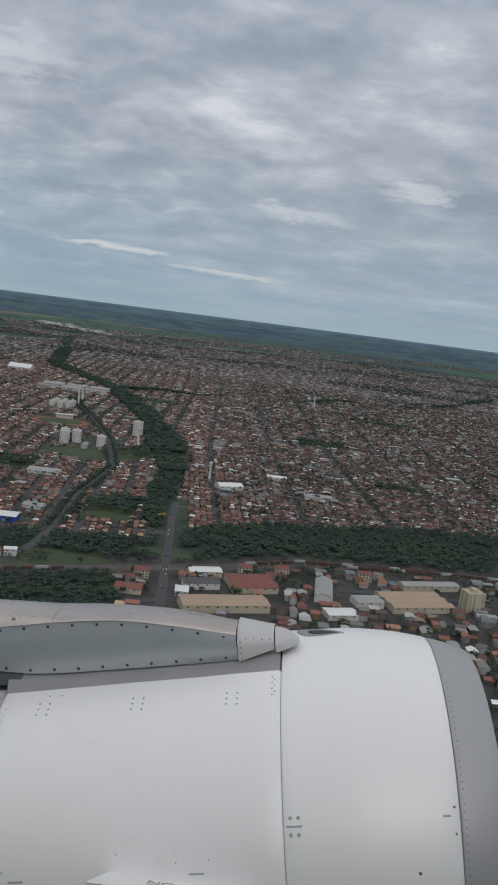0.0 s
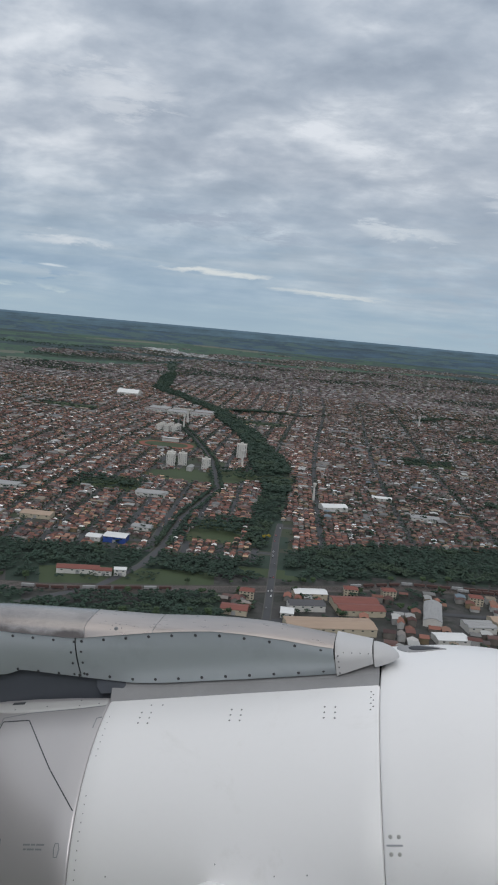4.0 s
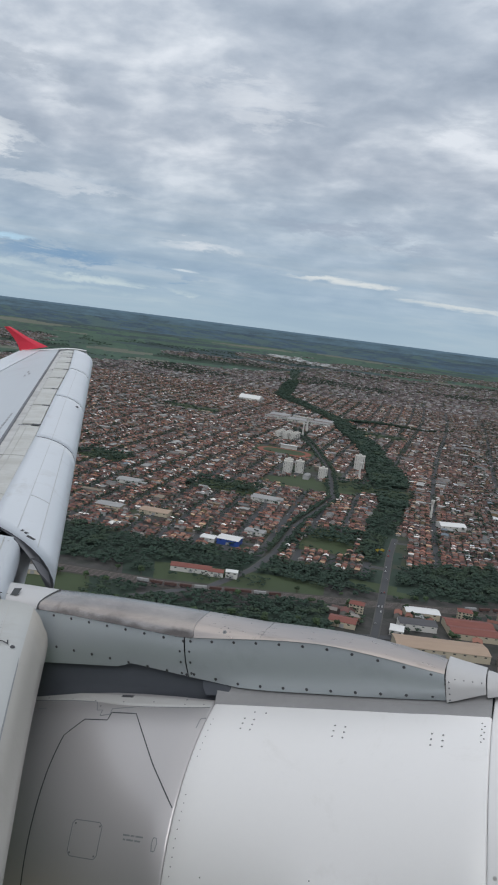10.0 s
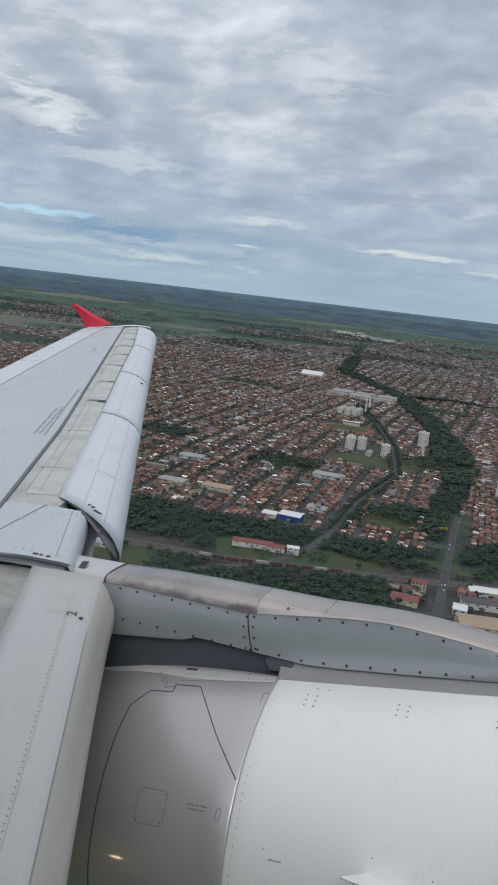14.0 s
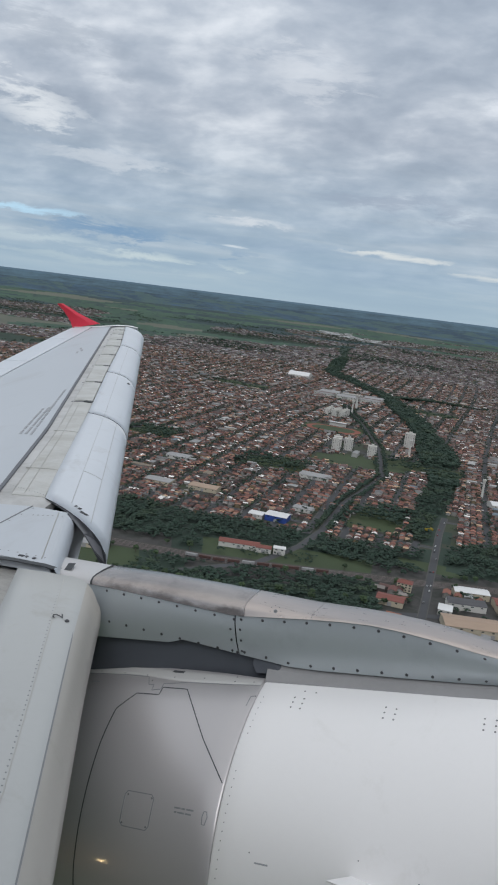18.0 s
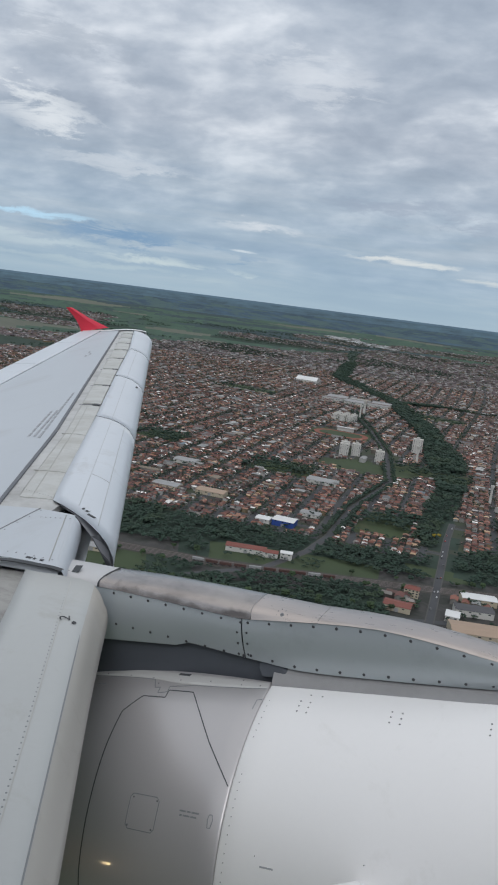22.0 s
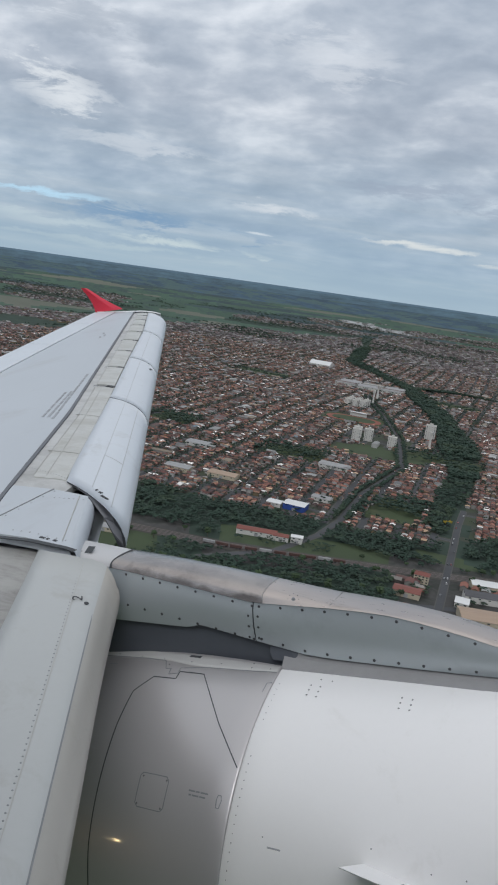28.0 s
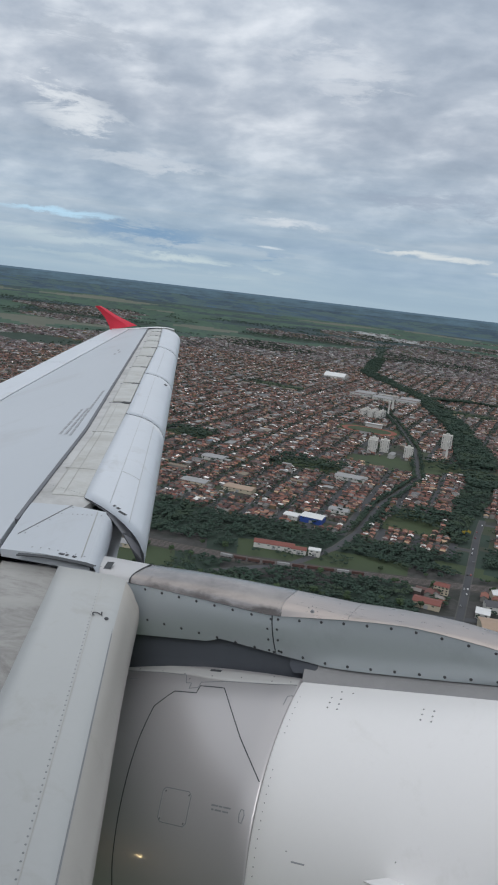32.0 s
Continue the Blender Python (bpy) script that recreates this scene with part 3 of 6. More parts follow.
ribbon("panel_seam", nac_line([(-3.1, 101.9), (-2.877, 102.9), (-2.458, 104.5), (-2.420, 107.9), (-2.385, 107.8), (-2.378, 110.0), (-2.322, 109.4), (-2.326, 107.3), (-2.16, 106.2), (-1.886, 105.5), (-1.75, 104.9)]), nac_normal, 0.0042, M_SOFTGAP, rev_cowl)
ribbon("hatch_seam", nac_line([(-2.255, 138.4), (-2.115, 138.4), (-2.098, 139.2), (-2.095, 145.4), (-2.108, 146.3), (-2.245, 146.3), (-2.262, 145.5), (-2.268, 139.2), (-2.255, 138.4)]), nac_normal, 0.0042, M_SOFTGAP, rev_cowl)
ribbon("latch", nac_line([(-1.812, 139.9), (-1.797, 139.9), (-1.790, 141.0), (-1.797, 142.7), (-1.812, 142.7), (-1.817, 141.0), (-1.812, 139.9)], 0.01), nac_normal, 0.0042, M_SOFTGAP, rev_cowl)
for j in (0, 1):
    for k, (xa, xb) in enumerate(((0.0, 0.036), (0.041, 0.062), (0.067, 0.108)) if j == 0 else ((0.004, 0.018), (0.023, 0.060), (0.065, 0.098))):
        ribbon("placard", [nac(-1.975 + xa + (xb - xa) * i / 3, 140.2 + 0.95 * j) for i in range(4)], nac_normal, 0.0075, M_SOFTGAP, rev_cowl)
for x, a in ((-2.25, 139.2), (-2.11, 139.2), (-2.11, 145.6), (-2.25, 145.6)):
    nac_screw(x, a, 0.005, rev_cowl)
for x, a in ((-2.829, 101.9), (-2.644, 103.1), (-2.476, 103.9), (-2.285, 104.4), (-2.097, 104.0), (-1.909, 102.4), (-1.795, 103.9), (-1.905, 104.3), (-2.416, 106.2)):
    nac_screw(x, a, 0.005, rev_cowl)
ribbon("drain_slot", [nac(-2.325 + 0.026 * k, 101.7 + 0.1 * k) for k in range(4)], nac_normal, 0.020, M_GAP, rev_cowl)
ribbon("rub_mark", [nac(-2.84 + 0.02 * k, 106.9) for k in range(4)], nac_normal, 0.005, M_GREYINK, rev_cowl)
# pale flange along the top edge of the reverser cowl
flange = []
for k in range(31):
    x = -3.1 + 1.352 * k / 30
    top = float(np.interp(x, [-3.3, -2.88, -2.6, -2.25, -1.95, -1.74], [95.7, 97.7, 99.4, 100.7, 101.3, 102.2]))
    low = float(np.interp(x, [-3.1, -2.877, -2.458, -2.30, -2.16, -1.886, -1.75], [101.7, 102.7, 104.2, 105.6, 106.0, 105.3, 104.7]))
    flange += [nac(x, top + (low - top) * j / 4, -0.004 if j == 0 else 0.0014) for j in range(5)] + [nac(x, low + 0.02, -0.004)]
mesh_object("cowl_flange", flange, grid_faces(31, 6), M_FLANGE, rev_cowl, "pale silver flange of the reverser cowl", smooth=True)
# small stepped tab at the top corner of the reverser cowl
ribbon("corner_tab", nac_line([(-1.770, 112.5), (-1.769, 109.3), (-1.742, 108.9)]), nac_normal, 0.004, M_SOFTGAP, rev_cowl)

# strake on the fan cowl
root = [nac(-1.075 + 0.69 * k / 10, 146.8 + 5.6 * k / 10, -0.01) for k in range(11)]
verts, out_dir = [], Vector((0, math.cos(radians(152)), math.sin(radians(152))))
edge = [root[k] + out_dir * (0.012 + 0.185 * (1 - (k / 10) ** 3.2) * (1 - 0.25 * k / 10)) + Vector((-0.045 * (1 - k / 10), 0, 0)) for k in range(11)]
thick = Vector((0, 0.006, -0.010))
for k in range(11):
    verts += [root[k] - thick, edge[k] - thick * 0.4, edge[k] + thick * 0.4, root[k] + thick]
strake = mesh_object("strake", verts, grid_faces(11, 4, True) + [(0, 1, 2, 3), (40, 41, 42, 43)], M_WHITE, plane, "white strake lettered NO STEP")


def lettering(body, size, frame_matrix, mat, parent, name="lettering"):
    cu = bpy.data.curves.new(name, "FONT")
    cu.body, cu.size, cu.extrude = body, size, 0.0006
    cu.align_x, cu.align_y = "CENTER", "CENTER"
    cu.materials.append(mat)
    ob = new(name, cu)
    ob.parent = parent
    ob.matrix_local = frame_matrix
    return ob


mid_root, mid_edge = root[5], edge[5]
tx = (root[7] - root[3]).normalized()
tn = tx.cross(mid_root - mid_edge).normalized()
if tn.z < 0:
    tn = -tn
ty = tn.cross(tx)
lettering("NO STEP", 0.076, Matrix.Translation((mid_root * 0.34 + mid_edge * 0.66) + tn * 0.012) @ Matrix((tx, ty, tn)).transposed().to_4x4(), M_GREYINK, strake)

# pylon: side panels, titanium top shell, nose fairing
SIDE = 0.237
TOPZ = ([-3.4, -2.85, -2.49, -2.12, -1.85, -1.5, -1.24, -1.09, -0.94, -0.79, -0.65, -0.54], [-1.08, -1.144, -1.174, -1.218, -1.254, -1.302, -1.324, -1.342, -1.366, -1.398, -1.437, -1.468])
PANZ = ([-3.2, -2.86, -2.71, -2.34, -1.896, -1.6, -1.45, -1.3, -1.15, -1.02, -0.89, -0.76, -0.65, -0.54], [-1.15, -1.190, -1.207, -1.260, -1.326, -1.324, -1.323, -1.328, -1.339, -1.360, -1.390, -1.422, -1.456, -1.484])
BOTZ = ([-3.2, -2.76, -2.33, -2.245, -1.93, -1.69, -1.6, -1.45, -1.2, -0.9, -0.54], [-1.516, -1.515, -1.513, -1.490, -1.541, -1.580, -1.594, -1.600, -1.604, -1.610, -1.620])


def pyl(tab, x):
    return float(np.interp(x, *tab))


def half_width(x):
    return SIDE * float(np.interp(x, [-3.3, -1.9, -1.4, -1.0, -0.75, -0.54, -0.36], [1.0, 1.0, 0.962, 0.865, 0.768, 0.654, 0.443]))


def pylon_shell(name, x0, x1, mat, label):
    verts, n = [], 12
    for i in range(n + 1):
        x = x0 + (x1 - x0) * i / n
        hw, zt, zp = half_width(x), pyl(TOPZ, x), pyl(PANZ, x)
        for c, f in ((-1.005, -0.02), (-1.0, 0.0), (-0.97, 0.38), (-0.90, 0.66), (-0.74, 0.86), (-0.42, 0.97), (0, 1.0)):
            verts.append(Vector((x, AX_Y + hw * c, zp + (zt - zp) * f)))
        for c in (0.25, 0.45, 0.65, 0.82, 0.95, 1.0):
            verts.append(Vector((x, AX_Y + hw * c, zt - hw * (0.32 * c + 0.30 * c * c))))
    return mesh_object(name, verts, grid_faces(n + 1, 13), mat, plane, label, smooth=True)


# soot along the lower edge of the aft shell
sn = Nodes(M_SHELL_AFT.node_tree, False)
bsdf = next(q for q in M_SHELL_AFT.node_tree.nodes if q.type == "BSDF_PRINCIPLED")
clean = bsdf.inputs["Base Color"].links[0].from_socket
where = sn.add("ShaderNodeTexCoord").outputs["Object"]
split = sn.add("ShaderNodeSeparateXYZ")
sn.link(where, split.inputs[0])
slope = (pyl(PANZ, -1.842) - pyl(PANZ, -2.83)) / 0.988
above = sn.math("SUBTRACT", split.outputs[2], sn.math("ADD", pyl(PANZ, -2.83), sn.math("MULTIPLY", sn.math("ADD", split.outputs[0], 2.83), slope)))
cloud = sn.math("ADD", sn.math("MULTIPLY", above, -14.0), sn.math("MULTIPLY", sn.noise(where, 9.0, 4.0), 1.6))
sn.link(sn.mix(sn.ramp(cloud, [(0.28, (0, 0, 0)), (0.72, (0.85, 0.85, 0.85))]), clean, (0.15, 0.13, 0.12)), bsdf.inputs["Base Color"])
pylon_shell("pylon_shell", -2.83, -1.842, M_SHELL_AFT, "sooty bare metal top shell of the engine pylon")
shell_mid = pylon_shell("pylon_shell", -1.840, -1.462, M_SHELL, "bare metal access cover with a small fastener")
pylon_shell("pylon_shell", -1.460, -0.545, M_SHELL, "bare metal forward shell of the engine pylon")


def pylon_side(name, x0, x1, mat, label):
    verts, n = [], 24
    for s in (-1, 1):
        for i in range(n + 1):
            x = x0 + (x1 - x0) * i / n
            hw, zp, zb = half_width(x) + 0.004, pyl(PANZ, x) if s < 0 else pyl(TOPZ, x) - 0.62 * half_width(x), pyl(BOTZ, x)
            bulge = (-0.010, 0.001, 0.005, 0.005, 0.002, -0.005, -0.014)
            verts.append(Vector((x, AX_Y + s * (hw - 0.03), zp)))
            for j, b in enumerate(bulge):
                verts.append(Vector((x, AX_Y + s * (hw + b), zp + (zb - zp) * j / 6)))
            verts.append(Vector((x, AX_Y + s * (hw - 0.05), zb + 0.004)))
    faces = grid_faces(n + 1, 9) + [tuple(k + (n + 1) * 9 for k in f) for f in grid_faces(n + 1, 9)]
    ob = mesh_object(name, verts, faces, mat, plane, label, smooth=True)
    ob.data.set_sharp_from_angle(angle=radians(35))
    return ob


side_aft = pylon_side("pylon_panel", -2.95, -1.900, M_PANEL, "blue-grey pylon side panel with dark bolts")
side_fwd = pylon_side("pylon_panel", -1.893, -0.548, M_PANEL, "blue-grey tapered pylon side panel with dark bolts")
side_n = Vector((0, -1, 0))
LOWROW = ([-2.78, -2.45, -1.90], [-1.429, -1.476, -1.560])
for i in range(8):
    x = -2.722 + 0.117 * i
    for tab, dz in ((PANZ, -0.022), (LOWROW, 0.026)):
        screw(Vector((x, AX_Y - half_width(x) - (0.001 if dz < 0 else 0.0085 - 0.012 * (i / 7) ** 2), pyl(tab, x) + dz)), side_n, 0.0085, side_aft, M_BOLT)
for i in range(11):
    x = -1.86 + 0.125 * i
    for tab, dz in ((PANZ, -0.020), (BOTZ, 0.022)):
        screw(Vector((x, AX_Y - half_width(x) - (0.001 if dz < 0 else -0.004), pyl(tab, x) + dz)), side_n, 0.0085, side_fwd, M_BOLT)
for z in (-1.40, -1.46, -1.52):
    screw(Vector((-1.925, AX_Y - SIDE - 0.010, z)), side_n, 0.0072, side_aft, M_BOLT)
    screw(Vector((-1.868, AX_Y - SIDE - 0.009, z)), side_n, 0.0072, side_fwd, M_BOLT)
# small fastener with a ring of screws on the access cover
hub = Vector((-1.665, AX_Y - SIDE * 0.90, pyl(PANZ, -1.665) + (pyl(TOPZ, -1.665) - pyl(PANZ, -1.665)) * 0.60))
hub_n = Vector((0.05, -0.85, 0.5)).normalized()
screw(hub, hub_n, 0.012, shell_mid, M_SOFTGAP)
screw(hub + hub_n * 0.002, hub_n, 0.006, shell_mid)
for k in range(8):
    t = k * math.pi / 4
    e1 = hub_n.orthogonal().normalized()
    e2 = hub_n.cross(e1)
    screw(hub + (e1 * math.cos(t) + e2 * math.sin(t)) * 0.030, hub_n, 0.0028, shell_mid)

# band and pointed nose of the pylon
verts = []
nose_x = [-0.545, -0.50, -0.45, -0.40, -0.362]
for x in nose_x:
    hw = half_width(x) + 0.002
    zt, zb = float(np.interp(x, [-0.545, -0.362], [-1.474, -1.520])), float(np.interp(x, [-0.545, -0.362], [-1.626, -1.592]))
    for k in range(15):
        a = math.pi * k / 14
        verts.append(Vector((x, AX_Y - hw * math.copysign(abs(math.cos(a)) ** 0.7, math.cos(a)), zb + (zt - zb) * math.sin(a) ** 0.6)))
band = mesh_object("pylon_band", verts, grid_faces(5, 15), M_BAND, plane, "pale grey riveted band of the pylon", smooth=True)
for k in range(4):
    screw(Vector((-0.528, AX_Y - 0.156, -1.612 + 0.030 * k)), side_n, 0.0045, band)
    x = -0.50 + 0.040 * k
    screw(Vector((x, AX_Y - half_width(x), -1.512 - 0.008 * k)), Vector((0.4, -0.8, 0.45)).normalized(), 0.0038, band)
verts = []
for x, s in ((-0.357, 1.0), (-0.34, 0.96), (-0.31, 0.84), (-0.28, 0.66), (-0.255, 0.44), (-0.24, 0.22), (-0.235, 0.03)):
    zc = float(np.interp(x, [-0.357, -0.235], [-1.612, -1.604]))
    for k in range(15):
        a = math.pi * k / 14
        verts.append(Vector((x, AX_Y - 0.104 * s * math.cos(a), zc + 0.088 * s * math.sin(a) ** 0.8)))
mesh_object("pylon_nose", verts, grid_faces(7, 15), M_BAND, plane, "pale grey rounded pylon nose", smooth=True)
# apron strip between the pylon and the cowl edge; the aft part's dark colour holds the gap's shade
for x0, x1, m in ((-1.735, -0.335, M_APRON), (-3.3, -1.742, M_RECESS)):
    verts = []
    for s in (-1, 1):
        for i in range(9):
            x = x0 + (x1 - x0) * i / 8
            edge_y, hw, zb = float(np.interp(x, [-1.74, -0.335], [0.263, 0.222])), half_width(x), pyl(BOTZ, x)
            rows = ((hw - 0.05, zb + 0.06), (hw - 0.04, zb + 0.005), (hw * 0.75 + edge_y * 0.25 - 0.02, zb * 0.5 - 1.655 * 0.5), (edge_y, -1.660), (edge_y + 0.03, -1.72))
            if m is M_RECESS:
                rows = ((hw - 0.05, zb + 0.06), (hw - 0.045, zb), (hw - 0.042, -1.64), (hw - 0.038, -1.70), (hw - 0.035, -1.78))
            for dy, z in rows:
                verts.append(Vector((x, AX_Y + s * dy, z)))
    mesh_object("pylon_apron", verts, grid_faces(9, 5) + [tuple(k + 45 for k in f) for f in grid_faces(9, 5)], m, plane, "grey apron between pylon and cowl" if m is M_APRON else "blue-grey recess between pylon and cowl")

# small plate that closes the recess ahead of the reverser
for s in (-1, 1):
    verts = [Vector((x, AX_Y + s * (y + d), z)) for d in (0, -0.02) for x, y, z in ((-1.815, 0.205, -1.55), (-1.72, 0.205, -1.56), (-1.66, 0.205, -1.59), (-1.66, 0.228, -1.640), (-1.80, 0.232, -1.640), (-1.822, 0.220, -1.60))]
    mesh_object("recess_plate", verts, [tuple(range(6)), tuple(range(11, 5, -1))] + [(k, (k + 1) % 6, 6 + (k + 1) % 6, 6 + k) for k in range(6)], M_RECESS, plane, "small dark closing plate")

# ---- wing: leading edge line from the root to the tip; u runs aft from it ----
WI, WT = Vector((-3.17, 4.20, -1.16)), Vector((-9.01, 14.09, 0.80))
RISE = ([0, 0.008, 0.02, 0.04, 0.06, 0.12, 0.3, 0.6, 1.2, 6.0], [0, 0.036, 0.068, 0.102, 0.126, 0.168, 0.222, 0.265, 0.30, 0.70])


def wing_pt(u, y, off=0.0):
    s = (y - WI.y) / (WT.y - WI.y)
    le = WI + (WT - WI) * s
    return Vector((le.x - u, y, le.z + float(np.interp(max(u, 0), *RISE)) + off))


def wing_normal(p):
    return Vector((0.07, -0.19, 1.0)).normalized()


def line_u(tab, y):
    return float(np.interp(y, *tab))


SLAT_TE = ([0.5, 3.5, 4.45, 7.0, 9.2, 11.7, 14.1], [0.56, 0.50, 0.53, 0.46, 0.43, 0.37, 0.42])
BOX_F = ([0.5, 4.1, 6.3, 14.4], [1.10, 1.04, 0.89, 0.80])
SPOIL = ([0.5, 4.2, 8.0, 14.5], [3.6, 3.0, 2.45, 1.28])
TRAIL = ([0.5, 4.2, 9.0, 11.8, 14.4], [4.6, 3.9, 2.83, 2.34, 1.85])


def wing_skin(name, y0, y1, f0, f1, mat, label, ny=18, nu=8, off=0.0, thick=0.05):
    """A skin panel of the wing between two chord lines, with closed edges."""
    verts = []
    for i in range(ny + 1):
        y = y0 + (y1 - y0) * i / ny
        a, b = f0(y), f1(y)
        us = [a + (b - a) * j / nu for j in range(nu + 1)]
        verts += [wing_pt(us[0], y, off - thick)] + [wing_pt(u, y, off) for u in us] + [wing_pt(us[-1], y, off - thick)]
    n = nu + 3
    faces = grid_faces(ny + 1, n) + [tuple(range(n)), tuple(range(ny * n, ny * n + n))[::-1]]
    return mesh_object(name, verts, faces, mat, plane, label)


def slat_pt(u, y, off=0.012):
    """A place on the inboard slat, whose upper face is flatter than the wing."""
    f = min(max((u / line_u(SLAT_TE, y) - 0.10) / 0.90, 0.0), 1.0)
    return wing_pt(u, y, off - 0.018 * math.sin(math.pi * f) - 0.010 * f)


SLAT_RISE = ([0, 0.008, 0.02, 0.04, 0.06, 0.12, 0.20, 0.30, 0.45, 0.6], [0, 0.022, 0.042, 0.066, 0.086, 0.130, 0.170, 0.206, 0.240, 0.262])


def slat_top(u, y, off=0.012):
    """A place on an outboard slat, whose nose is slender."""
    p = wing_pt(0.0, y)
    return Vector((p.x - u, y, p.z + float(np.interp(max(u, 0), *SLAT_RISE)) + off))


def slat(y0, y1, label, cut0=0.0, cut1=0.0, off=0.012):
    """A drooped leading-edge slat: rounded nose, thin trailing edge; its ends are cut square to the nose."""
    verts, ny = [], 14
    sect = [(1.0, -0.012), (0.6, -0.05), (0.25, -0.12), (0.08, -0.17), (0.0, -0.135), (-0.022, -0.095), (-0.032, -0.055), (-0.028, -0.020)]
    if y1 > 4:
        sect = [(1.0, -0.012), (0.6, -0.035), (0.30, 0.125), (0.16, 0.0), (0.06, -0.11), (-0.022, -0.095), (-0.032, -0.055), (-0.028, -0.020)]
    top = [0.0, 0.01, 0.025, 0.05, 0.10, 0.17, 0.28, 0.42, 0.62, 0.82, 1.0]
    for i in range(ny + 1):
        y = y0 + (y1 - y0) * i / ny
        c = line_u(SLAT_TE, y)
        shift = cut0 * (1 - i / ny) + cut1 * i / ny
        row = [wing_pt(0.0, y) + Vector((-f * c, 0, d)) if f < 0.5 else wing_pt(f * c, y + shift * f, off + d) for f, d in sect]
        row += [(slat_pt if y1 < 4 else slat_top)(f * c, y + shift * f, off) for f in top]
        if y1 < 4:
            full = 0.026 * min(1.0, max(0.0, (y - 2.6) / 0.9)) ** 2
            row = [q + Vector((full * max(0.0, 1 - f * 1.2), 0, 0)) for q, f in zip(row, [f for f, d in sect] + top)]
        verts += row
    n = len(sect) + len(top)
    slat_ends.append(verts[:n])
    faces = grid_faces(ny + 1, n, True) + [tuple(range(n)), tuple(range(ny * n, ny * n + n))[::-1]]
    slots = [1 if 3 <= j <= 11 else 0 for i in range(ny) for j in range(n)] + [0, 0]
    # inner faces and inboard end dark, the hollow's shade put into the colour
    if y1 > 4:
        slots = [2 if j <= 3 else 0 for i in range(ny) for j in range(n)] + [2, 0]
    return mesh_object("slat", verts, faces, [M_SLAT, M_SLAT_NOSE] if y1 < 4 else [M_PALE, M_PALE, M_STRIP], plane, label, smooth=True, slots=slots)


slat_ends = []
slats = [slat(0.10, 3.54, "pale grey inboard slat marked 2, lowered", 0, -0.11), slat(4.20, 6.94, "pale grey lowered slat", 0.28, 0.02), slat(6.96, 9.26, "pale grey lowered slat", 0.02, 0.02), slat(9.28, 11.74, "pale grey lowered slat", 0.02, 0.02), slat(11.76, 14.10, "pale grey lowered slat at the wing tip", 0.02, 0.15)]
wing_skin("wing_box", 0.05, 14.35, lambda y: line_u(BOX_F, y) + 0.018, lambda y: line_u(SPOIL, y) - 0.012, M_WING, "grey wing upper skin", 30, 8)
wing_skin("front_strip", 4.0, 14.3, lambda y: line_u(BOX_F, y) - 0.020, lambda y: line_u(BOX_F, y) + 0.018, M_STRIP, "dark grey sealing strip across the wing", 30, 1, 0.003)
wing_skin("spoiler_gap", 0.05, 14.3, lambda y: line_u(SPOIL, y) - 0.012, lambda y: line_u(SPOIL, y) + 0.012, M_STRIP, "dark gap ahead of the spoilers", 30, 1, -0.01)
wing_skin("fixed_leading_edge", 4.29, 14.2, lambda y: line_u(SLAT_TE, y) - 0.12 * min(1.0, max(0.0, (y - 4.29) / 0.16)), lambda y: line_u(BOX_F, y) - 0.020, M_WORN, "worn pale grey fixed leading edge", 30, 4, -0.012)
wing_skin("root_leading_edge", 0.05, 3.55, lambda y: 0.28, lambda y: line_u(BOX_F, y) - 0.03, M_STAINED, "stained grey fixed leading edge at the wing root", 10, 4, -0.085)
ys = [0.05, 4.0, 7.2, 10.2, 12.6, 14.3]
for a, b in zip(ys, ys[1:]):
    wing_skin("spoiler", a + 0.01, b - 0.01, lambda y: line_u(SPOIL, y) + 0.012, lambda y: line_u(TRAIL, y), M_PALE, "pale grey spoiler panel and flap", 8, 5, 0.004 if a > 1 else 0.0)
# underside, so that the wing has a body
verts = []
for i in range(31):
    y = 0.05 + 14.30 * i / 30
    te = line_u(TRAIL, y)
    verts += [wing_pt(u, y, o) for u, o in ((0.20, -0.20), (0.5, -0.42), (1.0, -0.50), (te * 0.6, -0.46), (te, -0.055))]
mesh_object("wing_underside", verts, grid_faces(31, 5), M_WING, plane, "grey wing underside", smooth=True)

# raised cover panels on the fixed leading edge, each with a step and a dark strip for its shade at the outer end
bays = [4.50, 7.50, 8.57, 9.75, 10.7, 11.6, 12.4, 13.1, 13.7, 14.15]
for y0, y1 in zip(bays, bays[1:]):
    wing_skin("cover_panel", y0 + 0.03, y1 - 0.05, lambda y: line_u(SLAT_TE, y) + 0.015, lambda y: line_u(BOX_F, y) - 0.15, M_COVER, "worn pale cover panel", 8, 4, 0.006 if y0 > 5 else -0.006, 0.03)
    ym = y1 - 0.03
    u0 = line_u(SLAT_TE, ym) + 0.01
    ribbon("panel_notch", [wing_pt(u0 + 0.11 * k / 3, ym, 0.002) for k in range(4)], wing_normal, 0.045 if y1 > 7 else 0.02, M_GAP, plane, 0.007)
# ribs and pocket lines on the fixed leading edge; the outer ones darker and wider to take in their shadow
for y in (5.12, 6.24, 7.50, 8.57, 9.75, 10.7, 11.6, 12.4, 13.1, 13.7):
    f0, f1 = line_u(SLAT_TE, y) - 0.02, line_u(BOX_F, y) - 0.10
    ribbon("rib_mark", [wing_pt(f0 + (f1 - f0) * k / 6, y + 0.02 * k / 6, -0.012) for k in range(7)], wing_normal, 0.010 if y < 7 else 0.024, M_FAINT if y < 7 else M_STRIP, plane, 0.010 if y < 7 else 0.003)
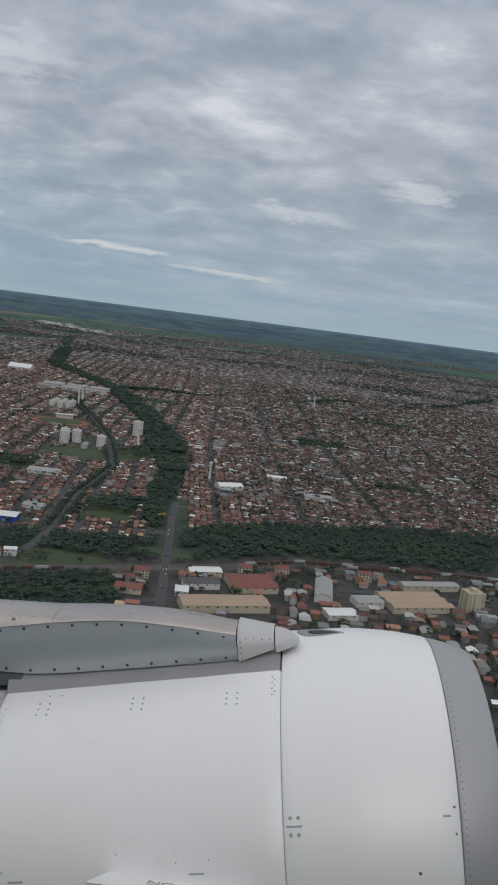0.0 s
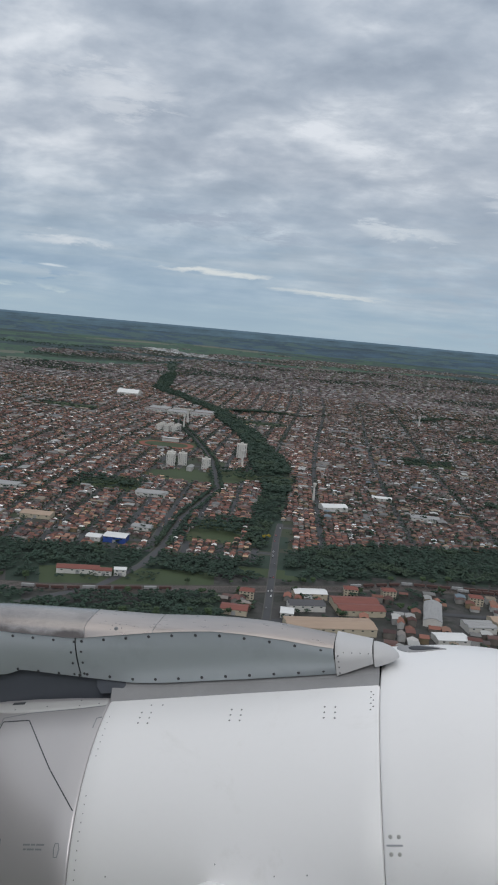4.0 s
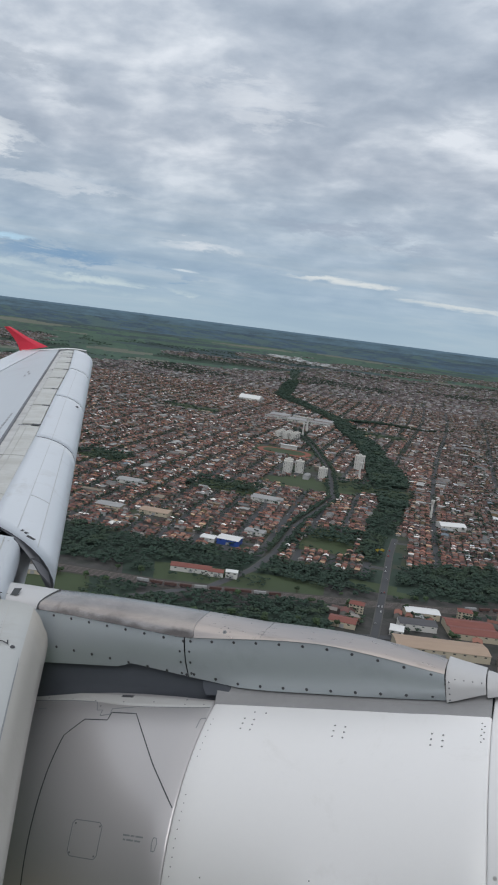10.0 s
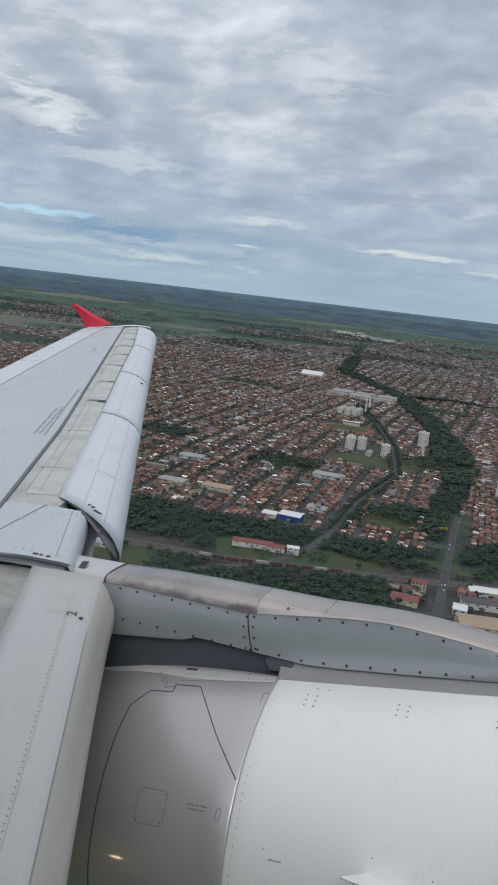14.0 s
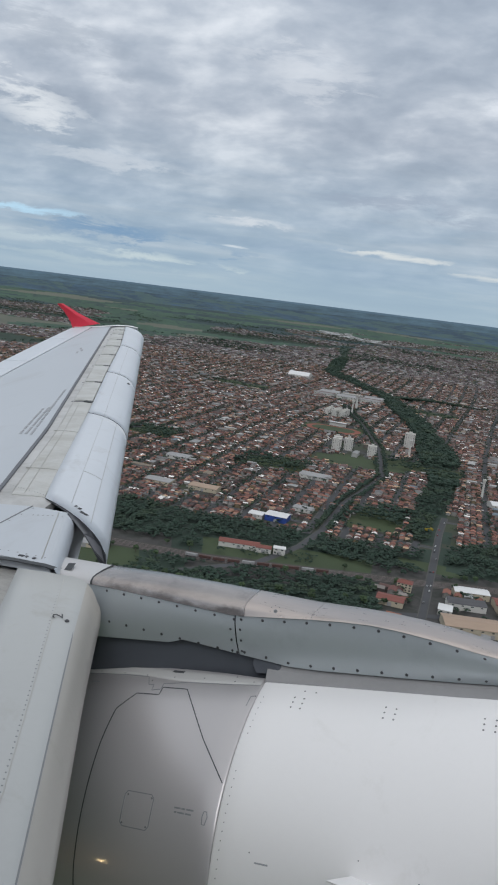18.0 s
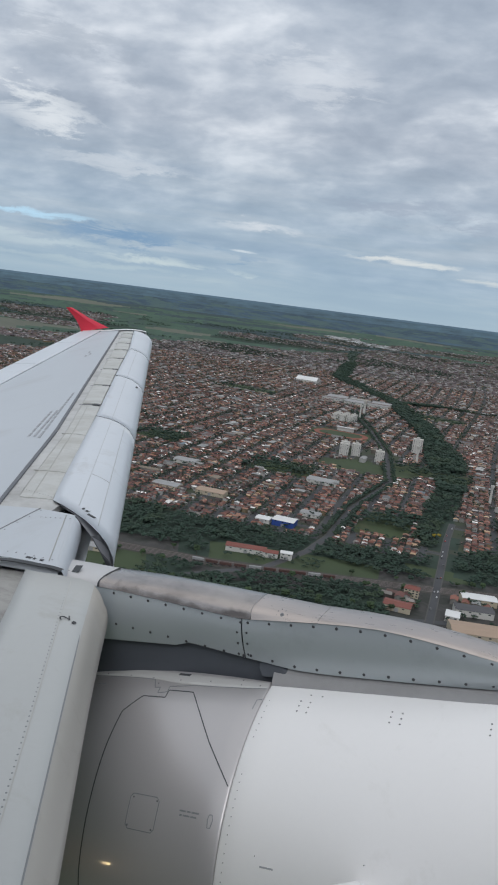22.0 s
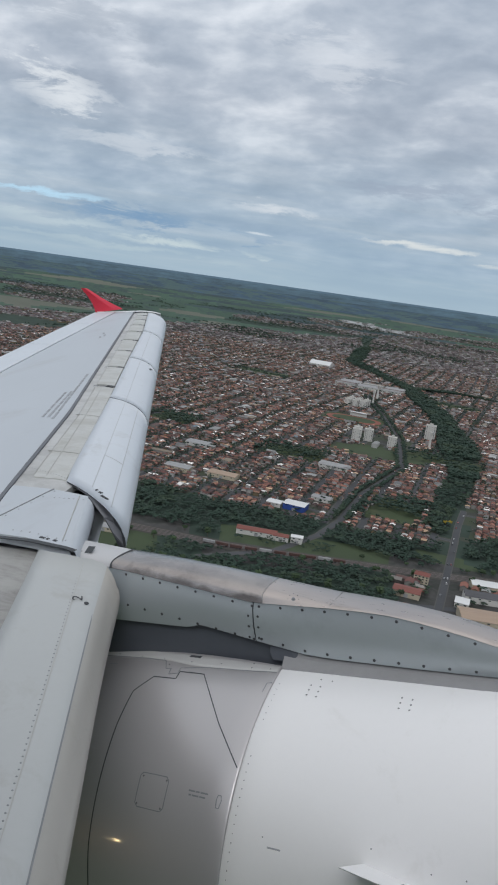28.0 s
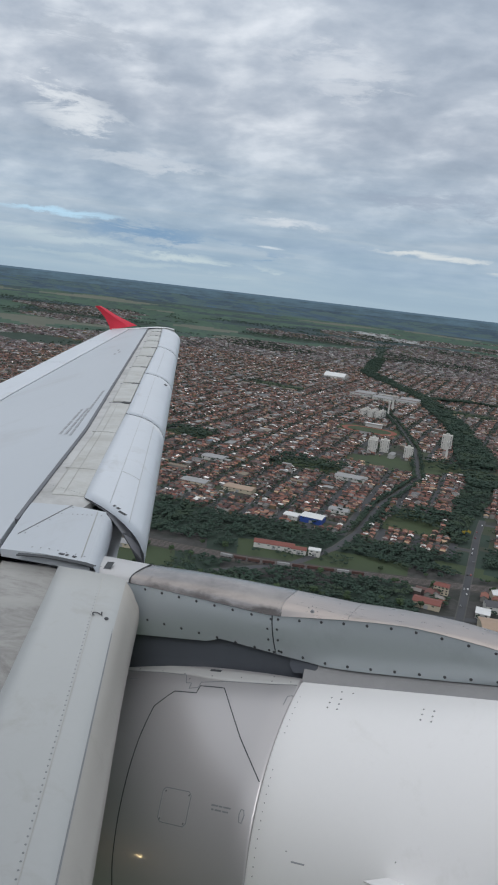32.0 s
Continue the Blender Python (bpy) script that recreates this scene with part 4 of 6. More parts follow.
ribbon("rib_mark", [wing_pt(line_u(BOX_F, y) * 0.45 + line_u(SLAT_TE, y) * 0.55, y, -0.006) for y in np.linspace(4.56, 7.4, 12)], wing_normal, 0.006, M_FAINT, plane, 0.003)
for k in range(13):
    y = 4.56 + 0.012 * k
    screw(wing_pt(0.56 + 0.030 * k, y, -0.004), wing_normal(None), 0.005, plane, M_SOFTGAP, "rivet")
ribbon("rib_mark", [wing_pt(line_u(BOX_F, y) - 0.13, y, -0.012) for y in np.linspace(4.6, 14.0, 30)], wing_normal, 0.008, M_FAINT, plane, 0.003)
# spanwise joint and rows of rivets on the slats
for sl, y0, y1, uj in ((slats[0], 0.2, 3.50, 0.10), (slats[1], 4.35, 6.9, 0.20)):
    ribbon("slat_joint", [(wing_pt if sl is slats[0] else slat_top)(uj * line_u(SLAT_TE, y), y, 0.012) for y in np.linspace(y0, y1, 14)], lambda p: Vector((0.75, 0, 0.66)), 0.0055, M_SOFTGAP if sl is slats[0] else M_SLATLINE, sl, 0.003)
for k in range(62):
    y = 1.55 + 1.84 * k / 61
    screw(slat_pt(0.19, y, 0.012), Vector((0.36, -0.15, 0.92)).normalized(), 0.0042, slats[0], M_SOFTGAP)
ribbon("slat_joint", [slat_pt(0.178, y, 0.012) for y in np.linspace(0.9, 3.45, 14)], lambda p: Vector((0.36, -0.15, 0.92)).normalized(), 0.003, M_FAINT, slats[0], 0.003)

# fixed fairing between the slats, over the pylon
wing_skin("pylon_fairing", 3.53, 4.30, lambda y: 0.290, lambda y: line_u(BOX_F, y) - 0.035, M_WING, "grey wing fairing over the pylon", 8, 6, 0.006)
verts = []
for i in range(9):
    y = 3.53 + 0.74 * i / 8
    verts += [wing_pt(0.305, y, 0.0075), wing_pt(0.290, y, 0.005)]
    verts += [wing_pt(0.295, y) + Vector((a, 0, b)) for a, b in ((0.022, -0.008), (0.040, -0.028), (0.052, -0.060), (0.054, -0.105), (0.038, -0.160), (-0.05, -0.24))]
mesh_object("fairing_nose", verts, grid_faces(9, 8), M_WING, plane, "rounded pale grey fairing nose", smooth=True)
ribbon("fairing_seam", [wing_pt(0.60 + 0.34 * k / 8, 4.30 - 0.54 * k / 8, 0.008) for k in range(9)], wing_normal, 0.007, M_SOFTGAP, plane, 0.003)
ribbon("fairing_seam", [wing_pt(0.36, y, 0.008) for y in np.linspace(3.58, 4.27, 6)], wing_normal, 0.004, M_FAINT, plane, 0.003)
for k in range(5):
    screw(wing_pt(0.585 + 0.075 * k, 4.265 - 0.12 * k, 0.006), wing_normal(None), 0.006, plane, M_SOFTGAP, "rivet")
for ua, ub in ((0.40, 0.425), (0.46, 0.475), (0.49, 0.53)):
    ribbon("fairing_stencil", [wing_pt(ua + (ub - ua) * k / 2, 3.565, 0.008) for k in range(3)], wing_normal, 0.016, M_INK, plane, 0.003)
ribbon("fairing_edge", [wing_pt(0.25 + 0.60 * k / 8, 3.52 - 0.03 * k / 8, 0.004) for k in range(9)], wing_normal, 0.03, M_GAP, plane, 0.003)
for k in range(7):
    screw(wing_pt(0.34 + 0.07 * k, 3.60, 0.006), wing_normal(None), 0.006, plane, M_SOFTGAP, "rivet")
    screw(wing_pt(0.32 + 0.04 * k, 4.22 - 0.01 * k, 0.006), wing_normal(None), 0.006, plane, M_SOFTGAP, "rivet")
pylon_cap = pylon_shell("pylon_cap", -3.20, -2.836, M_BAND, "pale grey pylon cap ahead of the wing")
for dx, dy in ((0.05, -0.6), (0.09, -0.75), (0.16, -0.3), (0.20, -0.55), (0.28, -0.7), (0.30, -0.25)):
    x = -3.18 + dx
    screw(Vector((x, AX_Y + half_width(x) * dy, pyl(TOPZ, x) - 0.01)), Vector((0, -0.3, 1)).normalized(), 0.008, pylon_cap)
mesh_object("vent_plate", [Vector((-3.06 + a, AX_Y - 0.19 + b, pyl(TOPZ, -3.04) - 0.008 + 0.6 * b)) for a, b in ((0, 0), (0.055, 0), (0.055, 0.05), (0, 0.05))], [(0, 1, 2, 3)], M_GAP, pylon_cap, "small dark vent plate")
ribbon("shell_seam", [Vector((-2.833, AX_Y - SIDE * c, pyl(PANZ, -2.83) + (pyl(TOPZ, -2.83) - pyl(PANZ, -2.83)) * f)) for c, f in ((1.01, -0.05), (1.01, 0.05), (0.97, 0.4), (0.87, 0.7), (0.69, 0.9), (0.43, 1.0), (0, 1.02))], lambda p: Vector((0, p.y - AX_Y, 0.2)).normalized(), 0.008, M_GAP, pylon_cap, 0.003)
# dark face at the inner end of the outboard slat, standing for the shade in its hollow
end = slat_ends[1]
nose_x0 = max(p.x for p in end)
front = [p for p in end if p.x > nose_x0 - 0.20]
mid = sum(front, Vector()) / len(front)
mesh_object("slat_end_rib", [mid + (p - mid) * 0.93 + Vector((0, -0.006, 0)) for p in front], [tuple(range(len(front)))], M_DARK, slats[1], "dark face for the shade inside the open slat end")
# curved dark track that carries the slat
verts = []
for k in range(9):
    q = wing_pt(0.06 + 0.06 * k, 4.62, -0.10 - 0.012 * (k - 4) ** 2 * 0.3)
    verts += [q + Vector((0, dy, dz)) for dy, dz in ((-0.03, 0.0), (0.03, 0.0), (0.03, -0.09), (-0.03, -0.09))]
mesh_object("slat_track", verts, grid_faces(9, 4, True) + [(0, 1, 2, 3), (35, 34, 33, 32)], M_DARK, plane, "dark steel slat track")
# small stencils near the slat end
ribbon("slat_stencil", [slat_top(0.14 + 0.02 * k, 4.42, 0.013) for k in range(4)], wing_normal, 0.02, M_INK, slats[1], 0.003)
for ua, ub, yy0 in ((0.20, 0.225, 4.46), (0.24, 0.255, 4.475)):
    ribbon("slat_stencil", [slat_top(ua + (ub - ua) * k / 3, yy0, 0.013) for k in range(4)], wing_normal, 0.022, M_INK, slats[1], 0.003)
# faint panel joints on the lowered slats
for sl, y0, y1 in ((slats[1], 4.5, 6.9), (slats[2], 7.0, 9.2), (slats[3], 9.3, 11.7)):
    ribbon("slat_joint", [slat_top(0.55 * line_u(SLAT_TE, y), y, 0.012) for y in np.linspace(y0, y1, 14)], wing_normal, 0.0035, M_SLATLINE, sl, 0.002)
ribbon("slat_joint", [slat_top(u, 5.2, 0.012) for u in np.linspace(0.10, 0.27, 6)], wing_normal, 0.005, M_SLATLINE, slats[1], 0.003)
ribbon("slat_stencil", [slat_top(0.05 + 0.015 * k, 9.0, 0.013) for k in range(3)], wing_normal, 0.05, M_INK, slats[2], 0.004)
n2 = Vector((0.42, -0.17, 0.89)).normalized()
t2 = (WT - WI).normalized()
t2 = (t2 - n2 * t2.dot(n2)).normalized()
d2 = (t2.cross(n2) * -0.12 + t2).normalized()
lettering("2", 0.078, Matrix.Translation(slat_pt(0.145, 3.075, 0.022)) @ Matrix((d2, n2.cross(d2), n2)).transposed().to_4x4(), M_INK, slats[0])
screw(slat_pt(0.092, 3.075, 0.018), n2, 0.013, slats[0], M_INK, "stencil_dot")
# rows of small stencilled lines on the wing
words = random.Random(3)
for y0, y1, u0, u1 in ((6.10, 7.10, 1.190, 1.120), (6.10, 7.20, 1.116, 1.040), (6.06, 8.12, 1.046, 0.969)):
    y = y0
    while y < y1:
        step = words.choice((0.07, 0.12, 0.17, 0.24))
        ua, ub = np.interp([y, y + step], [y0, y1], [u0, u1])
        ribbon("stencil_line", [wing_pt(ua, y, 0.002), wing_pt(ub, y + step, 0.002)], wing_normal, 0.024, M_GREYINK, plane, 0.003)
        y += step + 0.045
for y, u in ((11.1, 1.15), (11.3, 1.2), (10.9, 1.22)):
    ribbon("stencil_line", [wing_pt(u, y, 0.002), wing_pt(u, y + 0.16, 0.002)], wing_normal, 0.03, M_GREYINK, plane, 0.003)
# tip cap and red fence
verts = []
for i in range(15):
    u = 0.12 + 1.68 * i / 14
    bul = math.sin(math.pi * min(1, (i + 2) / 16)) * 0.14
    verts += [wing_pt(u, 14.27, 0.010), wing_pt(u, 14.30, 0.020), wing_pt(u, 14.34 + bul * 0.6, 0.012), wing_pt(u, 14.34 + bul, -0.05), wing_pt(u, 14.30, -0.14)]
mesh_object("tip_cap", verts, grid_faces(15, 5), M_WHITE, plane, "white rounded wing tip cap", smooth=True)
edge_f = [(-10.27, 1.215), (-10.50, 1.335), (-10.78, 1.485), (-11.02, 1.64), (-11.22, 1.765)]
edge_a = [(-11.03, 1.20), (-11.06, 1.32), (-11.13, 1.46), (-11.24, 1.62), (-11.39, 1.785)]
verts = []
for (xf, zf), (xa, za) in zip(edge_f, edge_a):
    for s in (-1, 1):
        verts += [Vector((xf, 14.36, zf)), Vector((xf * 0.7 + xa * 0.3, 14.36 + 0.022 * s, zf * 0.7 + za * 0.3)), Vector((xa, 14.36, za))]
faces = []
for i in range(4):
    k = i * 6
    faces += [(k, k + 1, k + 7, k + 6), (k + 1, k + 2, k + 8, k + 7), (k + 3, k + 9, k + 10, k + 4), (k + 4, k + 10, k + 11, k + 5)]
faces += [(24, 25, 26, 28)]
mesh_object("wingtip_fence", verts, faces, M_RED, plane, "red swept wingtip fence")

# fuselage skin around the window, behind the eye; unseen, and dark so that little light bounces off it
FR, FZ, FY = 1.98, -0.62, -1.80
verts = []
win_x, win_a = 0.17, 0.10
a_win = math.asin(-FZ / FR)
xs = [-16, -8, -4, -2, -1, -0.5, -win_x, win_x, 0.5, 1, 2, 4, 8, 14]
angs = [a_win - math.pi + k * 2 * math.pi / 60 for k in range(61)]
angs = sorted([a for a in angs if abs(a - a_win) > win_a + 0.04] + [a_win - win_a, a_win + win_a])
for x in xs:
    for a in angs:
        verts.append(Vector((x, FY + FR * math.cos(a), FZ + FR * math.sin(a))))
na = len(angs)
i0, j0 = xs.index(-win_x), angs.index(a_win - win_a)
faces = [f for f in grid_faces(len(xs), na) if f[0] != i0 * na + j0]
mesh_object("fuselage", verts, faces, M_BELLY, plane, "unseen fuselage skin, dark to cut bounced light, with a window opening", smooth=True)


# lit landing lamp low on the fuselage, under the wing root
lamp_at = Vector((-4.96, -0.23, -1.82))
aim = (Vector((-2.30, 2.816, -2.294)) - lamp_at).normalized()
turn_l = aim.to_track_quat("Z", "Y").to_matrix().to_4x4()
bm = bmesh.new()
bmesh.ops.create_cone(bm, cap_ends=True, segments=24, radius1=0.06, radius2=0.085, depth=0.10)
landing_lamp = part("landing_lamp", bm, M_BELLY, plane, "dark landing lamp housing")
landing_lamp.matrix_local = Matrix.Translation(lamp_at + aim * 0.04) @ turn_l
bm = bmesh.new()
bmesh.ops.create_uvsphere(bm, u_segments=20, v_segments=8, radius=0.050, matrix=Matrix.Translation((0, 0, 0.05)) @ Matrix.Diagonal((1, 0.75, 0.25, 1)))
part("lamp_lens", bm, M_LAMP, landing_lamp, "warm glowing lamp lens", smooth=True)


# ---- the land: true distances near by; past NEAR metres the far country is drawn in towards a low rim ----
NEAR, RIM = 3000.0, 1900.0


def drawn(p):
    """Places points (an array of x, y, z) of the wide plain inside the bowl of distance."""
    p = np.array(p, dtype=np.float64)
    d = np.hypot(p[:, 0], p[:, 1])
    s = np.where(d > NEAR, (NEAR + RIM * (1 - NEAR / np.maximum(d, NEAR))) / np.maximum(d, 1.0), 1.0)
    p[:, 0] *= s
    p[:, 1] *= s
    p[:, 2] = EYE + (p[:, 2] - EYE) * s
    return p


GRID = radians(3.5)
CG, SG = math.cos(GRID), math.sin(GRID)


def to_xy(a, b):
    x = a * CG - b * SG + 15 * np.sin(b / 420 + 0.6)
    return x, a * SG + b * CG + 14 * np.sin(a / 330)


CREEK = np.array([(-108, 1040), (-125, 1200), (-135, 1400), (-190, 1700), (-300, 2100), (-470, 2550), (-830, 3150), (-1000, 4000), (-1500, 6000)], dtype=float)
STREAM = np.array([(-470, 2550), (-330, 2640), (-180, 2620), (-60, 2780), (160, 2800), (330, 3060), (620, 3120), (900, 3500), (1500, 4600)], dtype=float)
AVENUE = np.array([(-62, 640), (-72, 780), (-84, 930), (-96, 1070), (-100, 1160)], dtype=float)


BOULEVARD = np.array([(-330, 700), (-262, 790), (-240, 880), (-236, 960), (-247, 1129), (-236, 1348), (-300, 1620), (-400, 1900), (-520, 2190)], dtype=float)


def in_sector(x, y, wide=0.0):
    """The stretch of land that lies outside the window, seen past the wing and the engine."""
    return (x < (0.35 + wide) * y) & (x > -(0.95 + wide) * y)


def dist_to(line, x, y):
    best = np.full(np.shape(x), 1e9)
    for (x0, y0), (x1, y1) in zip(line, line[1:]):
        dx, dy = x1 - x0, y1 - y0
        t = np.clip(((x - x0) * dx + (y - y0) * dy) / (dx * dx + dy * dy), 0, 1)
        best = np.minimum(best, np.hypot(x - x0 - t * dx, y - y0 - t * dy))
    return best


def soft(x, y, s, seed=0.0):
    """Smooth noise of the plan, about -1 to 1."""
    return (np.sin(x / s + seed) * np.cos(y / s * 1.3 - seed * 2) + np.sin((x + y) / s * 0.61 + seed * 3) + np.sin((x - 1.7 * y) / s * 0.37 + seed)) / 3


def belt_edges(x):
    lo = np.interp(x, [-900, -510, -300, -100, 0, 80, 300, 900], [720, 760, 800, 880, 922, 965, 1000, 1010])
    hi = np.interp(x, [-900, -510, -390, -240, -120, -40, 40, 100, 300, 900], [880, 905, 905, 940, 960, 1045, 1090, 1120, 1180, 1200])
    return lo, hi


PARKS = [(-444, 1775, 75, 50), (-185, 1075, 36, 60), (-420, 1290, 60, 40), (180, 1900, 60, 45), (-300, 2350, 80, 60), (-900, 2300, 90, 60), (420, 2500, 100, 60), (-190, 1500, 80, 45), (300, 1480, 40, 30), (-700, 1350, 50, 40)]


VILLAGES = [(-1720, 3420, 300, 190), (-2110, 2770, 260, 150), (-2800, 3760, 420, 200), (-1800, 5250, 520, 420), (-870, 5460, 480, 500), (-1500, 6500, 700, 260), (500, 7600, 900, 350)]


def town_limit(x, y):
    """How far the closed town reaches, by bearing."""
    return np.interp(np.degrees(np.arctan2(-x, y)), [-25, -8, 4, 12, 20, 28, 34, 45], [6600, 6400, 5900, 5300, 4700, 4100, 3700, 3400])


def zone(x, y):
    """0 open grass, 1 town, 2 woods, 3 near strip, 4 meadow, 5 far fields."""
    x, y = np.asarray(x, float), np.asarray(y, float)
    d = np.hypot(x, y)
    z = np.ones(np.shape(x), int)
    lo, hi = belt_edges(x)
    z[(y > lo) & (y < hi + 14 * soft(x, y, 45))] = 2
    z[y <= lo] = 3
    grove = (y <= lo - 54) & (y > 560) & (x < -0.135 * y - 14 + 26 * soft(x, y, 40, 6.0))
    z[grove] = np.where(soft(x, y, 58, 3.0) > -0.30, 2, 4)[grove]
    z[(y < 420) | (np.abs(x) > y * 1.5 + 300)] = 0
    edge = 0.16 * soft(x, y, 22, 5.0)
    z[(np.hypot((x + 205) / 78, (y - 842) / 24) < 1 + edge) | (np.hypot((x + 300) / 46, (y - 822) / 26) < 1 + edge) | (np.hypot((x + 90) / 40, (y - 910) / 16) < 1 + edge)] = 4
    z[(dist_to(CREEK, x, y) < 32 + 14 * soft(x, y, 90, 1.0)) & (y > lo)] = 2
    z[(dist_to(STREAM, x, y) < 14 + 26 * soft(x, y, 95, 4.0)) & (y > lo)] = 2
    for px, py, rx, ry in PARKS:
        z[(np.abs(x - px) < rx) & (np.abs(y - py) < ry)] = 6
    z[(np.hypot((x + 300) / 95, (y - 1440) / 60) < 1) & (z != 2)] = 4
    town = town_limit(x, y)
    far = d > town + 450 * soft(x, y, 700, 0.5) + 220 * soft(x, y, 210, 2.5)
    patch = soft(x, y, 420, 1.7) + 0.7 * soft(x, y, 170, 0.3)
    z[far] = 5
    z[far & (patch <= -0.38)] = 2
    for vx, vy, rx, ry in VILLAGES:
        z[far & (np.hypot((x - vx) / rx, (y - vy) / ry) < 1 + 0.2 * soft(x, y, 120, 3.0))] = 1
    # villages of new houses out among the fields
    z[far & (d < town + 2600) & (soft(x, y, 520, 4.4) + 0.35 * soft(x, y, 150, 1.0) > 0.42)] = 1
    z[d > 9500] = 7
    z[(z == 1) & (d > 2200) & (soft(x, y, 310, 2.2) > 0.80)] = 2
    return z


# ground sheet, to the horizon all round
dist = list(np.arange(0, 900, 60)) + list(np.geomspace(900, 34500, 190))
az = np.radians(np.concatenate([np.arange(-75, -45, 3.0), np.arange(-45, 65, 0.6), np.arange(65, 285, 5.0)]))
D, A = np.meshgrid(dist, az, indexing="ij")
gx, gy = -D * np.sin(A), D * np.cos(A)
pts = drawn(np.stack([gx.ravel(), gy.ravel(), np.zeros(gx.size)], 1))
nd, na = D.shape
ii, jj = np.meshgrid(np.arange(nd - 1), np.arange(na), indexing="ij")
j2 = (jj + 1) % na
quads = np.stack([ii * na + jj, ii * na + j2, (ii + 1) * na + j2, (ii + 1) * na + jj], -1).reshape(-1, 4)
cx, cy = gx.ravel()[quads].mean(1), gy.ravel()[quads].mean(1)
zz, cd = zone(cx, cy), np.hypot(cx, cy)
slot = np.select([zz == 1, zz == 2, zz == 3, zz == 4, zz == 6], [1, 2, 10, 3, 0], 0)
pick = soft(cx, cy, 480, 5.0) + 0.6 * soft(cx, cy, 170, 3.0)
slot[(zz == 5)] = 4
slot[(zz == 5) & (pick > 0.35)] = 5
slot[(zz == 5) & (pick < -0.62)] = 6
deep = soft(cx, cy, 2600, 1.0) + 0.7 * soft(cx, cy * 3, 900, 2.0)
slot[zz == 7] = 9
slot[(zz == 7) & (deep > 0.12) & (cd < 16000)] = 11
# bluer, paler haze tones take over towards the rim
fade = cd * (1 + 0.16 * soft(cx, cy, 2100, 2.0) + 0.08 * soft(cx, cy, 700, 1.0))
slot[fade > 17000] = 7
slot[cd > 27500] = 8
slot[(zz == 2) & (cd > 5200) & (cd < 9500)] = 5
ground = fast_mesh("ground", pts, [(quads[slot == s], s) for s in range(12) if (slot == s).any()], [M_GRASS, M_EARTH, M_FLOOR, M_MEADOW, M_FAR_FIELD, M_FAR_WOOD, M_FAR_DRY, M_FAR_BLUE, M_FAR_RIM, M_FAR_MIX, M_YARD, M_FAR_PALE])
tagged(ground, "green and brown plain with far fields and woods to the horizon", "ground", kind="structure")

# ---- streets: long ones run outward, cross streets between the blocks ----
PITCH_A, PITCH_B, HALF = 46.0, 142.0, 3.6
A0, A1, B0, B1 = -1760, 1376, 860, 4210


def strip_mesh(name, rows, mats, z):
    """Road strips: rows of (start points, end points) quads."""
    v = drawn(np.concatenate([np.asarray(r) for r in rows]))
    n = len(v) // 4
    f = np.arange(n * 4).reshape(n, 4)
    return fast_mesh(name, v, [(f, 0)], mats)


quad_rows = []


def add_strips(a_s, b_s, along_b, half, z, rows):
    a_s, b_s = np.asarray(a_s, float), np.asarray(b_s, float)
    if along_b:
        c = [(a_s - half, b_s), (a_s + half, b_s), (a_s + half, b_s + 32), (a_s - half, b_s + 32)]
    else:
        c = [(a_s, b_s - half), (a_s + 32, b_s - half), (a_s + 32, b_s + half), (a_s, b_s + half)]
    q = []
    for a, b in c:
        x, y = to_xy(a, b)
        q.append(np.stack([x, y, np.full_like(x, z)], 1))
    rows.append(np.stack(q, 1).reshape(-1, 3))


street_a = np.arange(A0, A1, PITCH_A)
street_b = np.arange(B0, B1, PITCH_B)


def is_street(a):
    """Between the avenue and the works only every third line is a street."""
    k = np.round((np.asarray(a, float) - A0) / PITCH_A).astype(int)
    return (np.asarray(a) < -40) | (k % 3 == 0)


aa, bb = np.meshgrid(street_a, np.arange(B0, B1, 32.0), indexing="ij")
aa, bb = aa.ravel(), bb.ravel()
x, y = to_xy(aa, bb + 16)
ok = (zone(x, y) == 1) & is_street(aa)
add_strips(aa[ok], bb[ok], True, HALF, 0.25, quad_rows)
pave_rows = []
add_strips(aa[ok], bb[ok], True, HALF + 2.2, 0.12, pave_rows)
aa, bb = np.meshgrid(np.arange(A0, A1, 32.0), street_b, indexing="ij")
aa, bb = aa.ravel(), bb.ravel()
x, y = to_xy(aa + 16, bb)
ok = zone(x, y) == 1
add_strips(aa[ok], bb[ok], False, HALF - 0.4, 0.21, quad_rows)
add_strips(aa[ok], bb[ok], False, HALF + 1.6, 0.08, pave_rows)
tagged(strip_mesh("road", quad_rows, [M_ROAD], 0.25), "grey asphalt streets in a grid between houses", "road", kind="structure")
tagged(strip_mesh("pavement", pave_rows, [M_KERBS], 0.1), "pale concrete pavements beside the streets", "pavement", kind="structure")


def road_along(name, line, half, mat, z, label, category="road"):
    pts2 = []
    for (x0, y0), (x1, y1) in zip(line, line[1:]):
        n = max(2, int(math.hypot(x1 - x0, y1 - y0) / 25))
        pts2 += [(x0 + (x1 - x0) * k / n, y0 + (y1 - y0) * k / n) for k in range(n)]
    pts2.append(tuple(line[-1]))
    v = []
    for i, p in enumerate(pts2):
        q0, q1 = pts2[max(i - 1, 0)], pts2[min(i + 1, len(pts2) - 1)]
        dx, dy = q1[0] - q0[0], q1[1] - q0[1]
        l = math.hypot(dx, dy)
        v += [(p[0] - dy / l * half, p[1] + dx / l * half, z), (p[0] + dy / l * half, p[1] - dx / l * half, z)]
    f = [(2 * i, 2 * i + 1, 2 * i + 3, 2 * i + 2) for i in range(len(pts2) - 1)]
    return tagged(mesh_object(name, drawn(v), f, mat), label, category, kind="structure")


